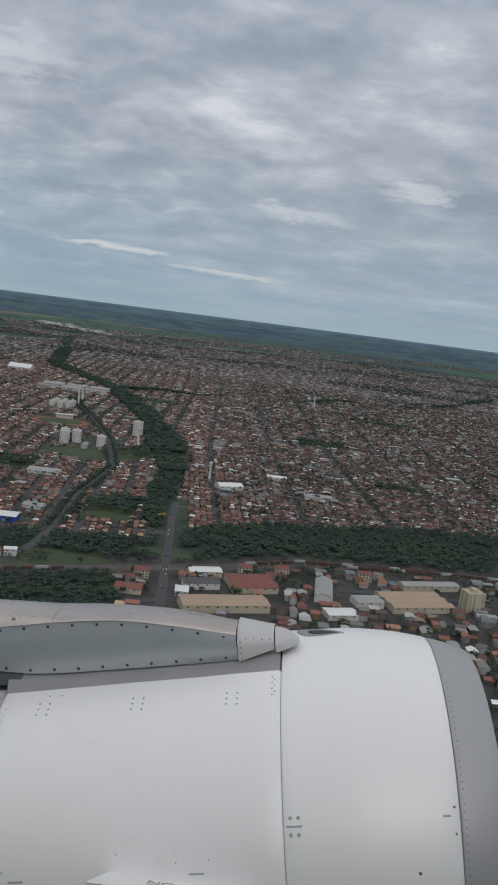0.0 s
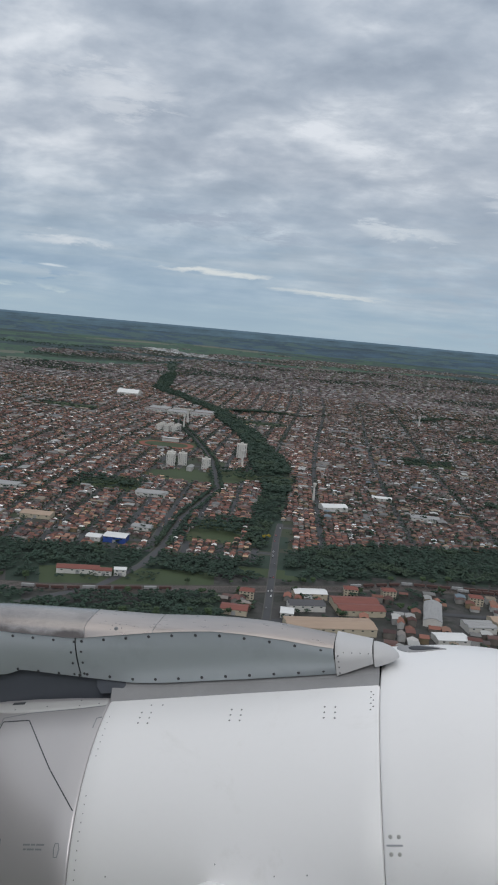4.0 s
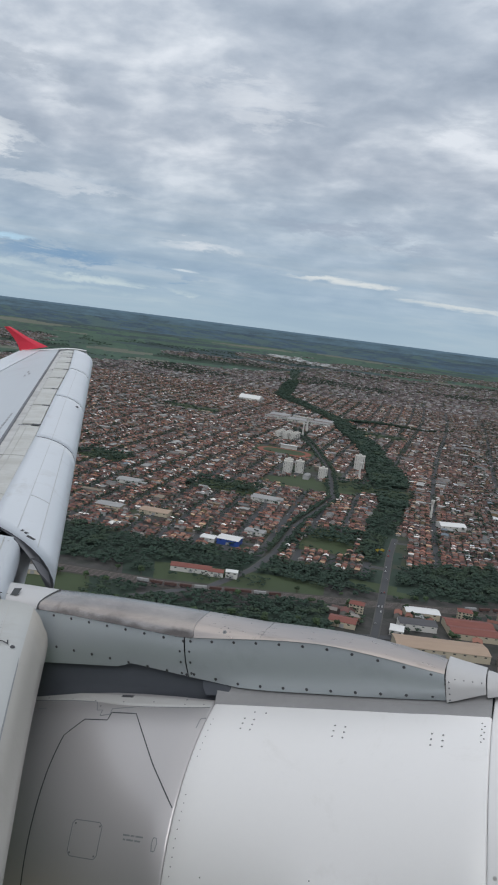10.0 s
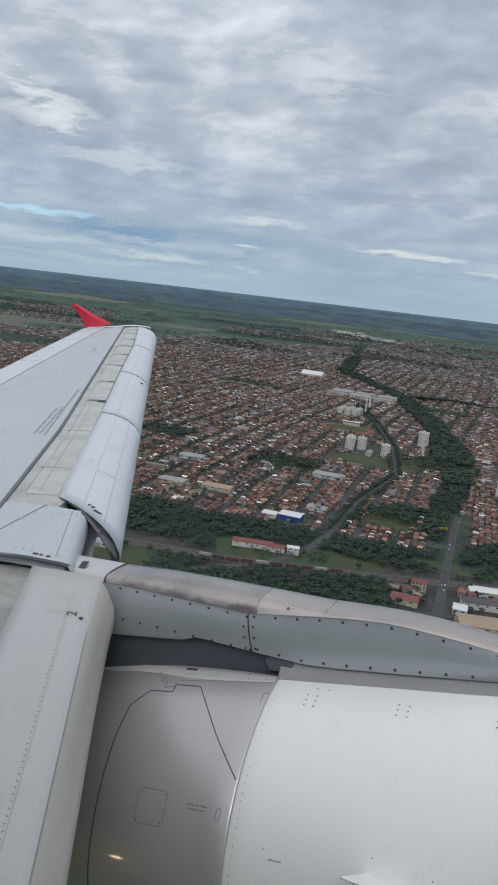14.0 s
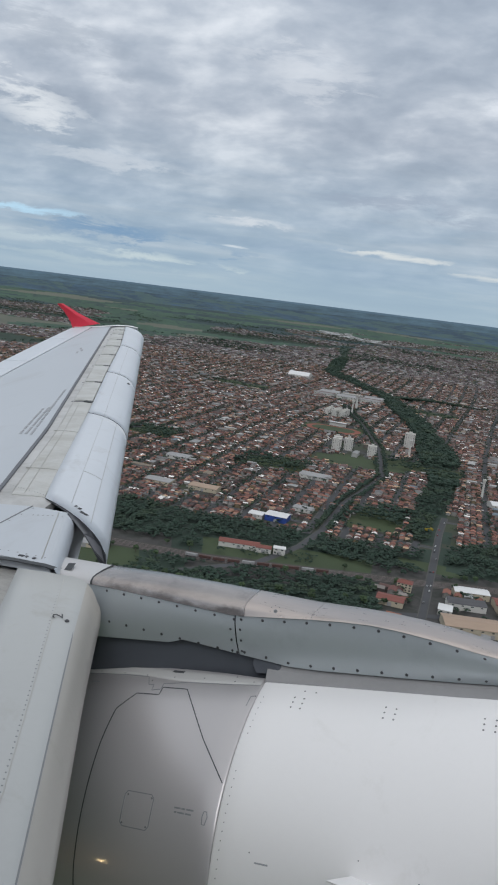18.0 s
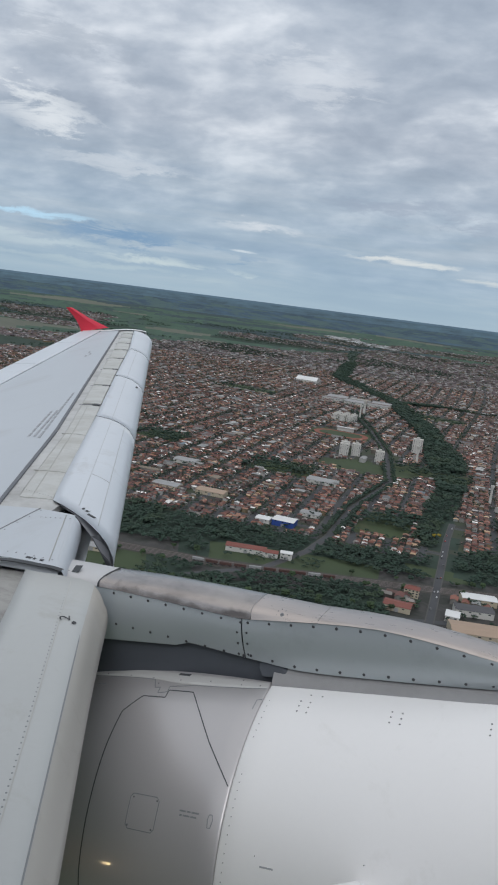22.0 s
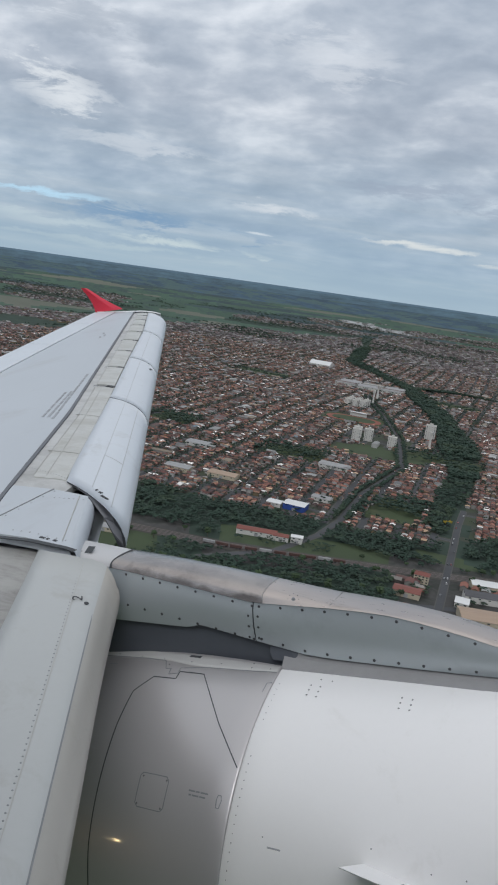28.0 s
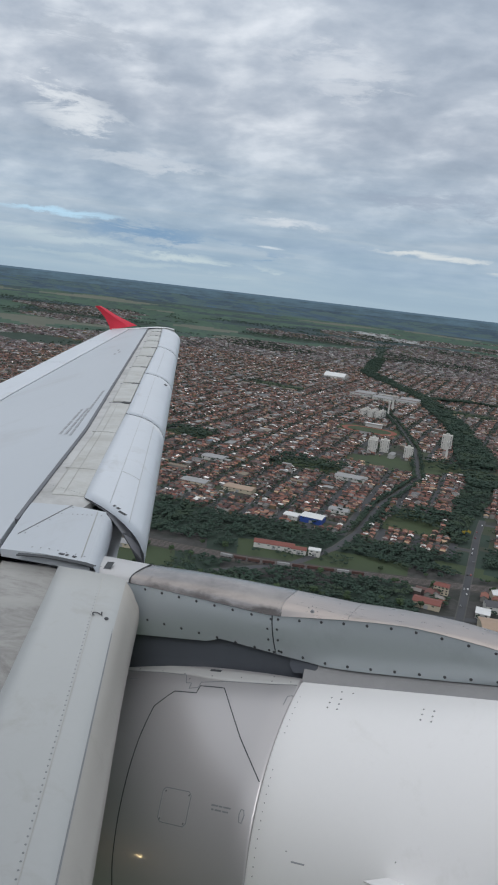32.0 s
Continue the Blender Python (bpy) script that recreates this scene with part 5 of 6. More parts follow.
road_along("avenue", AVENUE, 3.7, M_ROAD, 0.9, "wide grey avenue crossing the wooded belt")
road_along("avenue_verge", AVENUE, 5.0, M_KERBS, 0.55, "pale verge along the avenue")
road_along("boulevard_verge", BOULEVARD, 5.6, M_KERBS, 0.30, "pale verge along the boulevard")
road_along("boulevard", BOULEVARD, 4.0, M_LIGHT_ROAD, 0.42, "wide light grey boulevard leading into the town")
lo_line = [(x, float(belt_edges(np.array(float(x)))[0]) - 34) for x in range(-800, 801, 40)]
road_along("railway_bed", lo_line, 13, M_BALLAST, 0.35, "brown gravel railway bed", "railway")
for k in (-8, -4, 0, 4, 8):
    road_along("rail_track", [(px, py + k) for px, py in lo_line], 0.8, M_RAIL, 0.6, "rusty railway track", "railway")
road_along("service_road", [(px, py - 95 + 10 * math.sin(px / 90)) for px, py in lo_line], 5, M_ROAD, 0.45, "grey service road beside the yards")

# ---- houses ----
rng = np.random.default_rng(7)
GABLE_W = np.array([(-1, -1, 0), (1, -1, 0), (1, 1, 0), (-1, 1, 0), (-1, -1, 1), (1, -1, 1), (1, 1, 1), (-1, 1, 1)], float)


def houses(x, y, turn, L, Wd, wall, rise, over=0.5):
    """Vertices and faces of many gabled houses: half length L along the ridge, half width Wd."""
    n = len(x)
    local = np.zeros((n, 16, 3))
    for k, (sx, sy, sz) in enumerate(GABLE_W):
        local[:, k, 0], local[:, k, 1], local[:, k, 2] = sx * L, sy * Wd, sz * wall
    local[:, 8, 0], local[:, 9, 0] = -L, L
    local[:, 8, 2] = local[:, 9, 2] = wall + rise
    drop = rise * over / Wd
    for k, (sx, sy) in enumerate(((-1, -1), (1, -1), (1, 1), (-1, 1))):
        local[:, 10 + k, 0], local[:, 10 + k, 1], local[:, 10 + k, 2] = sx * (L + over), sy * (Wd + over), wall - drop + 0.15
    local[:, 14, 0], local[:, 15, 0] = -(L + over), L + over
    local[:, 14, 2] = local[:, 15, 2] = wall + rise + 0.15
    c, s = np.cos(turn)[:, None], np.sin(turn)[:, None]
    out = np.empty_like(local)
    out[..., 0] = local[..., 0] * c - local[..., 1] * s + np.asarray(x)[:, None]
    out[..., 1] = local[..., 0] * s + local[..., 1] * c + np.asarray(y)[:, None]
    out[..., 2] = local[..., 2]
    base = (np.arange(n) * 16)[:, None]
    sides = np.concatenate([base + np.array([[0, 1, 5, 4]]), base + np.array([[2, 3, 7, 6]])])
    ends = np.concatenate([base + np.array([[1, 2, 6, 9, 5]]), base + np.array([[3, 0, 4, 8, 7]])])
    roof = np.concatenate([base + np.array([[10, 11, 15, 14]]), base + np.array([[12, 13, 14, 15]])])
    return out.reshape(-1, 3), sides, ends, roof


def joined_houses(name, label, sets, roof_mat, group=""):
    vs, gs, off = [], [], 0
    for v, sides, ends, roof in sets:
        vs.append(v)
        gs += [(sides + off, 0), (ends + off, 0), (roof + off, 1)]
        off += len(v)
    gs.sort(key=lambda g: g[1])
    ob = fast_mesh(name, drawn(np.concatenate(vs)), gs, [M_WALL, roof_mat])
    return tagged(ob, label, "houses", group, "stuff")


lots_a, lots_b, lots_t, lots_k = [], [], [], []
for a in street_a[:-1]:
    for b in street_b[:-1]:
        close = b < 1750
        rows = (9.6, 18.4, 27.6, 36.4) if close else (11.0, 23.0, 35.0)
        if not is_street(a):
            rows = (0.4,) + rows
        for row in rows:
            for k in range(23 if close else 18):
                lots_a.append(a + row)
                lots_b.append(b + 7.0 + k * (5.65 if close else 7.3))
                lots_t.append(max(9.6, min(row, PITCH_A - row)))
                lots_k.append(0.80 if close else 1.0)
la, lb = np.array(lots_a), np.array(lots_b)
lx, ly = to_xy(la + rng.normal(0, 0.9, len(la)), lb + rng.normal(0, 0.7, len(la)))
keep = (zone(lx, ly) == 1) & (rng.random(len(la)) < np.interp(lots_t, [10, 18, 23], [0.97, 0.90, 0.84])) & (dist_to(AVENUE, lx, ly) > 24) & (dist_to(BOULEVARD, lx, ly) > 11) & in_sector(lx, ly) & (np.hypot(lx, ly) < 3500)
TAKEN = [(-330, 1570, 95), (-250, 1700, 24), (-302, 965, 44), (-488, 2183, 25), (-566, 2420, 125), (-444, 1775, 100), (-860, 2810, 60), (-480, 2010, 60), (-62, 1345, 16), (-440, 1020, 45), (-280, 1030, 32), (130, 1300, 40), (-25, 1300, 38), (60, 1420, 30), (-330, 1240, 40), (-560, 1180, 38)]
for tx0, ty0, tr in TAKEN:
    keep &= np.hypot(lx - tx0, ly - ty0) > tr * 0.78
lx, ly, fit = lx[keep], ly[keep], np.array(lots_k)[keep]
n = len(lx)
ridge_turn = GRID + np.where(rng.random(n) < 0.35, 0, math.pi / 2) + rng.normal(0, 0.06, n)
L = np.where(np.cos(ridge_turn - GRID) ** 2 > 0.5, rng.uniform(3.4, 5.1, n), rng.uniform(3.0, 3.8, n))
Wd = np.where(np.cos(ridge_turn - GRID) ** 2 > 0.5, rng.uniform(2.6, 3.5, n), rng.uniform(3.2, 4.9, n))
L, Wd = L * fit, Wd * fit
wall_h = np.where(rng.random(n) < 0.16, rng.uniform(5.5, 6.6, n), rng.uniform(2.8, 3.6, n))
rise_h = Wd * rng.uniform(0.25, 0.42, n)
near_house = (np.abs(lx + 140) < 420)
near_idx = np.argsort(np.where(near_house, ly - 0.30 * lx, 9e9))[:280]
is_near = np.zeros(n, bool)
is_near[near_idx] = True
# houses of the forward quarter, which take the darker roof palette
old = lx + 0.12 * (ly - 1200) > rng.normal(-20, 40, n)
m = ~is_near & ~old
house_set = [houses(lx[m], ly[m], ridge_turn[m], L[m], Wd[m], wall_h[m], rise_h[m])]
# back wings and sheds behind the houses
wing = ~is_near & (rng.random(n) < 0.14)
wx, wy = to_xy(rng.uniform(-1, 1, n) * 8.5, rng.normal(0, 3.2, n))
house_set.append(houses((lx + wx)[wing], (ly + wy)[wing], (ridge_turn + math.pi / 2)[wing], (L * 0.55)[wing], (Wd * 0.62)[wing], (wall_h * 0.86)[wing], (rise_h * 0.7)[wing], 0.35))
joined_houses("town_houses", "dense rows of low houses with red clay tile roofs", house_set, M_ROOF)
m = ~is_near & old
joined_houses("old_town_houses", "dense houses with dark brown tile roofs", [houses(lx[m], ly[m], ridge_turn[m], L[m], Wd[m], wall_h[m], rise_h[m])], M_ROOF_DUSKY)
# larger flat-roofed sheds, shops and workshops among them
ns = 3000
sa, sb = rng.uniform(A0, A1, ns), rng.uniform(B0, B1, ns)
sa = np.round((sa - A0) / PITCH_A) * PITCH_A + A0 + PITCH_A / 2 + rng.normal(0, 5, ns)
sx, sy = to_xy(sa, sb)
ok = (zone(sx, sy) == 1) & (dist_to(AVENUE, sx, sy) > 30) & (dist_to(BOULEVARD, sx, sy) > 22) & in_sector(sx, sy) & (sy > 1230 + 0.3 * sx)
sx, sy = sx[ok], sy[ok]
n2s = len(sx)
joined_houses("town_sheds", "grey, white and beige metal roofed workshops among the houses", [houses(sx, sy, GRID + rng.choice([0, math.pi / 2], n2s), rng.uniform(5, 14, n2s) * rng.choice([0.7, 0.8, 1.0, 1.2], n2s), rng.uniform(3.5, 8, n2s), rng.uniform(4.5, 8.0, n2s), rng.uniform(0.6, 1.6, n2s), 0.3)], M_SHED)
# far suburbs
nf2 = 52000
fd = np.exp(rng.uniform(math.log(2300), math.log(8800), nf2))
fa = np.radians(rng.uniform(-32, 52, nf2))
fx, fy = -fd * np.sin(fa), fd * np.cos(fa)
zf = zone(fx, fy)
ok = (zf == 1) & ((np.hypot(fx, fy) > 3500) | (np.abs(fx + 190) > 1560)) & in_sector(fx, fy, 0.03)
fx, fy = fx[ok], fy[ok]
nn = len(fx)
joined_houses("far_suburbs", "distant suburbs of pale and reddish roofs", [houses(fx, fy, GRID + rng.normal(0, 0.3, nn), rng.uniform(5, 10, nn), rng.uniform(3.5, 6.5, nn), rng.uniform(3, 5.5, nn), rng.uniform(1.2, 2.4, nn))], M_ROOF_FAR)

# long pale works roofs beyond the town
kf = rng.uniform(0, 1, 90)
wx0, wy0 = -1985 + 770 * kf + rng.normal(0, 60, 90), 6975 - 880 * kf + rng.normal(0, 110, 90)
joined_houses("distant_works", "pale roofs of distant works beyond the town", [houses(wx0, wy0, np.full(90, 2.29), rng.uniform(30, 70, 90), rng.uniform(10, 20, 90), rng.uniform(6, 10, 90), rng.uniform(1, 2, 90))], M_PALE_SHED)
# houses and workshops on the near side of the belt
nx, ny = np.meshgrid(np.arange(-620, 620, 12.5), np.arange(600, 1010, 11.5), indexing="ij")
nx, ny = nx.ravel() + rng.normal(0, 2.0, nx.size), ny.ravel() + rng.normal(0, 1.5, nx.size)
lo_n = belt_edges(nx)[0]
ok = (ny < lo_n - 66) & (rng.random(len(nx)) < np.where(nx > -70, 0.50, 0.74)) & (np.abs(ny - lo_n + 129 - 10 * np.sin(nx / 90)) > 13) & (dist_to(AVENUE, nx, ny) > 19) & (np.mod(nx + 0.1 * ny, 85) > 13) & (np.abs(nx) < ny * 0.8)
ok &= zone(nx, ny) == 3
NEAR_HALLS = [(360, 925, 34, 14), (332, 845, 24, 15), (395, 850, 26, 15), (-5, 757, 50, 26), (-33, 808, 22, 13), (22, 829, 32, 28), (-32, 848, 22, 13), (105, 836, 13, 31), (118, 772, 18, 13), (152, 818, 18, 15), (208, 836, 42, 34), (238, 898, 40, 18), (276, 846, 13, 12), (-51, 781, 9, 11), (-106, 770, 16, 11), (-440, 712, 28, 14), (400, 888, 26, 20), (-100, 818, 10, 9), (14, 872, 10, 9), (58, 884, 10, 9), (160, 902, 10, 9), (-300, 826, 26, 12), (-262, 831, 18, 10)]
for qx, qy, rx, ry in NEAR_HALLS:
    ok &= (np.abs(nx - qx) > rx + 2) | (np.abs(ny - qy) > ry + 2)
nx, ny = nx[ok], ny[ok]
k1 = len(nx)
big_r = rng.random(k1)
one = big_r < 0.62
joined_houses("yard_houses", "old houses with dark red tile roofs beside the works", [houses(nx[one], ny[one], 0.05 + rng.choice([0, math.pi / 2], one.sum()), rng.uniform(4.6, 7.2, one.sum()), rng.uniform(3.4, 5.4, one.sum()), rng.uniform(3, 6.5, one.sum()), rng.uniform(1.4, 2.4, one.sum()))], M_ROOF)
joined_houses("yard_sheds", "grey and beige metal-roofed workshops beside the works", [houses(nx[~one], ny[~one], 0.05 + rng.choice([0, math.pi / 2], (~one).sum()), rng.uniform(5, 8, (~one).sum()), rng.uniform(4, 6, (~one).sum()), rng.uniform(4, 7, (~one).sum()), rng.uniform(0.5, 1.2, (~one).sum()))], M_SHED)

# nearest houses, each on its own: walls, tiled roof, ridge, windows
house_forms = {}


def house_form(k):
    if k in house_forms:
        return house_forms[k]
    r = random.Random(k)
    l, wd, wh = r.uniform(2.5, 3.1), r.uniform(2.4, 3.2), (3.0 if k % 5 else 5.4)
    rise = wd * r.uniform(0.28, 0.42)
    walls = bpy.data.meshes.new("walls")
    v = [(sx * l, sy * wd, sz * wh) for sx, sy, sz in GABLE_W] + [(-l, 0, wh + rise), (l, 0, wh + rise)]
    walls.from_pydata(v, [], [(0, 1, 5, 4), (2, 3, 7, 6), (1, 2, 6, 9, 5), (3, 0, 4, 8, 7)])
    walls.materials.append(M_WALL_ONE)
    roof = bpy.data.meshes.new("roof")
    o, th = 0.55, 0.22
    d = rise * o / wd
    rv, rf = [], []
    for zoff in (0.28, 0.28 - th):
        rv += [(-l - o, -wd - o, wh - d + zoff), (l + o, -wd - o, wh - d + zoff), (l + o, wd + o, wh - d + zoff), (-l - o, wd + o, wh - d + zoff), (-l - o, 0, wh + rise + zoff), (l + o, 0, wh + rise + zoff)]
    rf = [(0, 1, 5, 4), (2, 3, 4, 5), (7, 6, 10, 11), (9, 8, 11, 10), (0, 6, 7, 1), (2, 8, 9, 3), (1, 7, 11, 5), (5, 11, 8, 2), (3, 9, 10, 4), (4, 10, 6, 0)]
    roof.from_pydata(rv, [], rf)
    roof.materials.append(M_ROOF_ONE)
    win = bpy.data.meshes.new("window")
    win.from_pydata([(-0.55, 0, 0), (0.55, 0, 0), (0.55, 0, 1.0), (-0.55, 0, 1.0), (-0.55, 0.08, 0), (0.55, 0.08, 0), (0.55, 0.08, 1.0), (-0.55, 0.08, 1.0)], [], [(0, 1, 2, 3), (0, 4, 5, 1), (1, 5, 6, 2), (2, 6, 7, 3), (3, 7, 4, 0)])
    win.materials.append(M_WINDOW)
    house_forms[k] = (walls, roof, win, l, wd, wh)
    return house_forms[k]


for c, i in enumerate(near_idx):
    walls, roof, win, l, wd, wh = house_form(int(c) % 14)
    t = GRID + (math.pi if c % 3 == 0 else 0) + (math.pi / 2 if c % 3 else 0)
    h = thing("house", "low house with a clay tile roof" if wh < 4 else "two-storey house with a clay tile roof", "house", "houses by the wooded belt", place=Matrix.Translation((lx[i], ly[i], 0)) @ Matrix.Rotation(t, 4, "Z"))
    for nm, me in (("body", walls), ("roof", roof)):
        new(nm, me).parent = h
    for wx0 in (-l * 0.5, l * 0.5):
        q = new("window", win)
        q.parent = h
        q.location = (wx0, -wd - 0.06, 1.2)
    q = new("window", win)
    q.parent = h
    q.matrix_local = pose(l + 0.06, 0, 1.2, 0, 0, 90)


# ---- trees: crowns of many small uneven clumps ----
PHI = (1 + 5 ** 0.5) / 2
ICO = np.array([(-1, PHI, 0), (1, PHI, 0), (-1, -PHI, 0), (1, -PHI, 0), (0, -1, PHI), (0, 1, PHI), (0, -1, -PHI), (0, 1, -PHI), (PHI, 0, -1), (PHI, 0, 1), (-PHI, 0, -1), (-PHI, 0, 1)]) / math.hypot(1, PHI)
ICO_F = np.array([(0, 11, 5), (0, 5, 1), (0, 1, 7), (0, 7, 10), (0, 10, 11), (1, 5, 9), (5, 11, 4), (11, 10, 2), (10, 7, 6), (7, 1, 8), (3, 9, 4), (3, 4, 2), (3, 2, 6), (3, 6, 8), (3, 8, 9), (4, 9, 5), (2, 4, 11), (6, 2, 10), (8, 6, 7), (9, 8, 1)])
GEM = np.array([(0, 0, 1.05)] + [(1.08 * math.cos(k * 1.2566), 1.08 * math.sin(k * 1.2566), 0.12 * (-1) ** k) for k in range(5)] + [(0, 0, -0.9)])
GEM_F = np.array([(0, 1 + k, 1 + (k + 1) % 5) for k in range(5)] + [(6, 1 + (k + 1) % 5, 1 + k) for k in range(5)])


def clumps(cx, cy, cz, r, form=ICO, form_f=ICO_F, squash=0.8):
    """Vertices and faces of many jagged leaf clumps."""
    n, m = len(cx), len(form)
    jag = rng.uniform(0.74, 1.2, (n, m, 1))
    spin = rng.uniform(0, 6.28, n)
    c, s = np.cos(spin)[:, None], np.sin(spin)[:, None]
    v = form[None] * jag * np.asarray(r)[:, None, None]
    out = np.empty_like(v)
    out[..., 0] = v[..., 0] * c - v[..., 1] * s + np.asarray(cx)[:, None]
    out[..., 1] = v[..., 0] * s + v[..., 1] * c + np.asarray(cy)[:, None]
    out[..., 2] = v[..., 2] * squash + np.asarray(cz)[:, None]
    f = (np.arange(n) * m)[:, None, None] + form_f[None]
    return out.reshape(-1, 3), f.reshape(-1, 3)


def woods(name, label, x, y, height, per):
    """A stand of trees, each a crown of several clumps."""
    n = len(x)
    cx = np.repeat(x, per) + rng.normal(0, 1, n * per) * np.repeat(height, per) * 0.25
    cy = np.repeat(y, per) + rng.normal(0, 1, n * per) * np.repeat(height, per) * 0.25
    cz = np.repeat(height, per) * rng.uniform(0.62, 0.84, n * per)
    r = np.repeat(height, per) * rng.uniform(0.17, 0.32, n * per)
    v, f = clumps(cx, cy, cz, r, GEM, GEM_F, 0.58)
    ob = fast_mesh(name, drawn(v), [(f, 0)], [M_LEAF])
    ob.data.polygons.foreach_set("use_smooth", [True] * len(ob.data.polygons))
    return tagged(ob, label, "trees", kind="stuff")


def scatter(n, x0, x1, y0, y1):
    return rng.uniform(x0, x1, n), rng.uniform(y0, y1, n)


wx, wy = scatter(38000, -1100, 900, 560, 1360)
ok = (zone(wx, wy) == 2) & (dist_to(AVENUE, wx, wy) > 13) & (dist_to(BOULEVARD, wx, wy) > 8) & (np.hypot(wx + 305, wy - 955) > 30) & in_sector(wx, wy)
for qx, qy, rx, ry in NEAR_HALLS:
    ok &= (np.abs(wx - qx) > rx) | (np.abs(wy - qy) > ry)
woods("wooded_belt", "dark green woods along the stream valley", wx[ok], wy[ok], rng.uniform(5.8, 8.4, ok.sum()), 7)
wx, wy = scatter(9000, -1900, 1500, 1100, 3900)
for line, count in ((CREEK[:8], 9000), (STREAM, 6500)):
    k = np.sort(rng.uniform(0, len(line) - 1, count))
    wx = np.concatenate([wx, np.interp(k, range(len(line)), line[:, 0]) + rng.uniform(-72, 72, count)])
    wy = np.concatenate([wy, np.interp(k, range(len(line)), line[:, 1]) + rng.uniform(-40, 40, count)])
ok = (zone(wx, wy) == 2) & (wy > 1360) & (dist_to(AVENUE, wx, wy) > 13) & in_sector(wx, wy)
woods("creek_woods", "dark green woods along a winding creek", wx[ok], wy[ok], rng.uniform(7, 15, ok.sum()), 4)
# street and yard trees
sa_t, sb_t = np.meshgrid(street_a, np.arange(B0, B1, 9.5), indexing="ij")
sa_t = np.concatenate([sa_t.ravel() - 4.4, sa_t.ravel() + 4.4]) + rng.normal(0, 0.8, sa_t.size * 2)
sb_t = np.concatenate([sb_t.ravel(), sb_t.ravel()]) + rng.normal(0, 2.0, len(sa_t))
sx_t, sy_t = to_xy(sa_t, sb_t)
row_i = np.clip(np.round((sa_t - A0) / PITCH_A).astype(int), 0, len(street_a) - 1)
block_i = np.clip(((sb_t - B0) / PITCH_B).astype(int), 0, len(street_b) - 1)
leafy = rng.uniform(0.0, 1.0, len(street_a))[row_i] ** 1.5 * 0.6 + 0.7 * rng.uniform(0.0, 1.0, (len(street_a), len(street_b)))[row_i, block_i] ** 2
ok = (zone(sx_t, sy_t) == 1) & in_sector(sx_t, sy_t) & is_street(A0 + PITCH_A * row_i) & (rng.random(len(sa_t)) < np.where(sx_t > -60, 0.08, 0.22) + 0.66 * leafy + 0.36 * soft(sx_t * 3, sy_t, 210, 3.3) - 0.00006 * sy_t)
bk = np.linspace(3, len(BOULEVARD) - 1.01, 620)
bx, by = np.interp(bk, range(len(BOULEVARD)), BOULEVARD[:, 0]), np.interp(bk, range(len(BOULEVARD)), BOULEVARD[:, 1])
sx_t, sy_t = np.concatenate([sx_t[ok], bx + 8.5 + rng.normal(0, 0.8, 620), bx - 8.5 + rng.normal(0, 0.8, 620)]), np.concatenate([sy_t[ok], by, by])
ok = np.ones(len(sx_t), bool)
woods("street_trees", "dark green street trees between the rows of houses", sx_t[ok], sy_t[ok], rng.uniform(5.0, 8.5, ok.sum()), 3)
yx, yy = scatter(30000, -1800, 1200, 850, 3400)
ok = (zone(yx, yy) == 1) & in_sector(yx, yy) & (dist_to(BOULEVARD, yx, yy) > 6.5) & ((soft(yx, yy, 75, 7.1) > 0.22) | (rng.random(30000) < np.where(yx > -40, 0.70, 0.34)))
woods("garden_trees", "dark green trees in gardens and squares", yx[ok], yy[ok], rng.uniform(4.5, 8.5, ok.sum()) + np.where(yx[ok] > -40, 1.8, 0.0), 3)
px_, py_ = [], []
for qx, qy, rx, ry in PARKS[1:]:
    k = 150
    px_.append(rng.uniform(qx - rx * 1.1, qx + rx * 1.1, k))
    py_.append(rng.uniform(qy - ry * 1.1, qy + ry * 1.1, k))
px_, py_ = np.concatenate(px_), np.concatenate(py_)
ok = soft(px_, py_, 30, 2.0) > -0.3
woods("park_trees", "dark green trees in small parks", px_[ok], py_[ok], rng.uniform(6, 12, ok.sum()), 5)
nx, ny = scatter(5200, -900, 800, 520, 1000)
ok = (zone(nx, ny) == 3) & (soft(nx, ny, 42, 9.0) > np.where(nx > -70, -0.12, 0.02)) & (np.abs(ny - belt_edges(nx)[0] + 34) > 20) & (dist_to(AVENUE, nx, ny) > 14)
for qx, qy, rx, ry in NEAR_HALLS:
    ok &= (np.abs(nx - qx) > rx - 1) | (np.abs(ny - qy) > ry - 1)
woods("yard_trees", "dark green trees between the rail yard buildings", nx[ok], ny[ok], rng.uniform(4, 9, ok.sum()), 6)
mx, my = scatter(2600, -540, -210, 740, 960)
ok = (zone(mx, my) == 4) & (soft(mx, my, 20, 1.0) > 0.05)
woods("meadow_bushes", "dark bushes scattered over the meadow", mx[ok], my[ok], rng.uniform(2, 5, ok.sum()), 4)
# far woods and hedges
fd = np.exp(rng.uniform(math.log(3800), math.log(6800), 22000))
fa = np.radians(rng.uniform(-32, 52, 22000))
fx, fy = -fd * np.sin(fa), fd * np.cos(fa)
zf = zone(fx, fy)
ok = in_sector(fx, fy, 0.03) & (zf == 2) | ((zf == 5) & (np.abs(soft(fx, fy, 300, 4.0)) < 0.05)) | ((zf == 1) & (soft(fx, fy, 120, 1.0) > 0.25))
woods("far_woods", "distant dark woods and hedgerows", fx[ok], fy[ok], rng.uniform(10, 18, ok.sum()), 3)


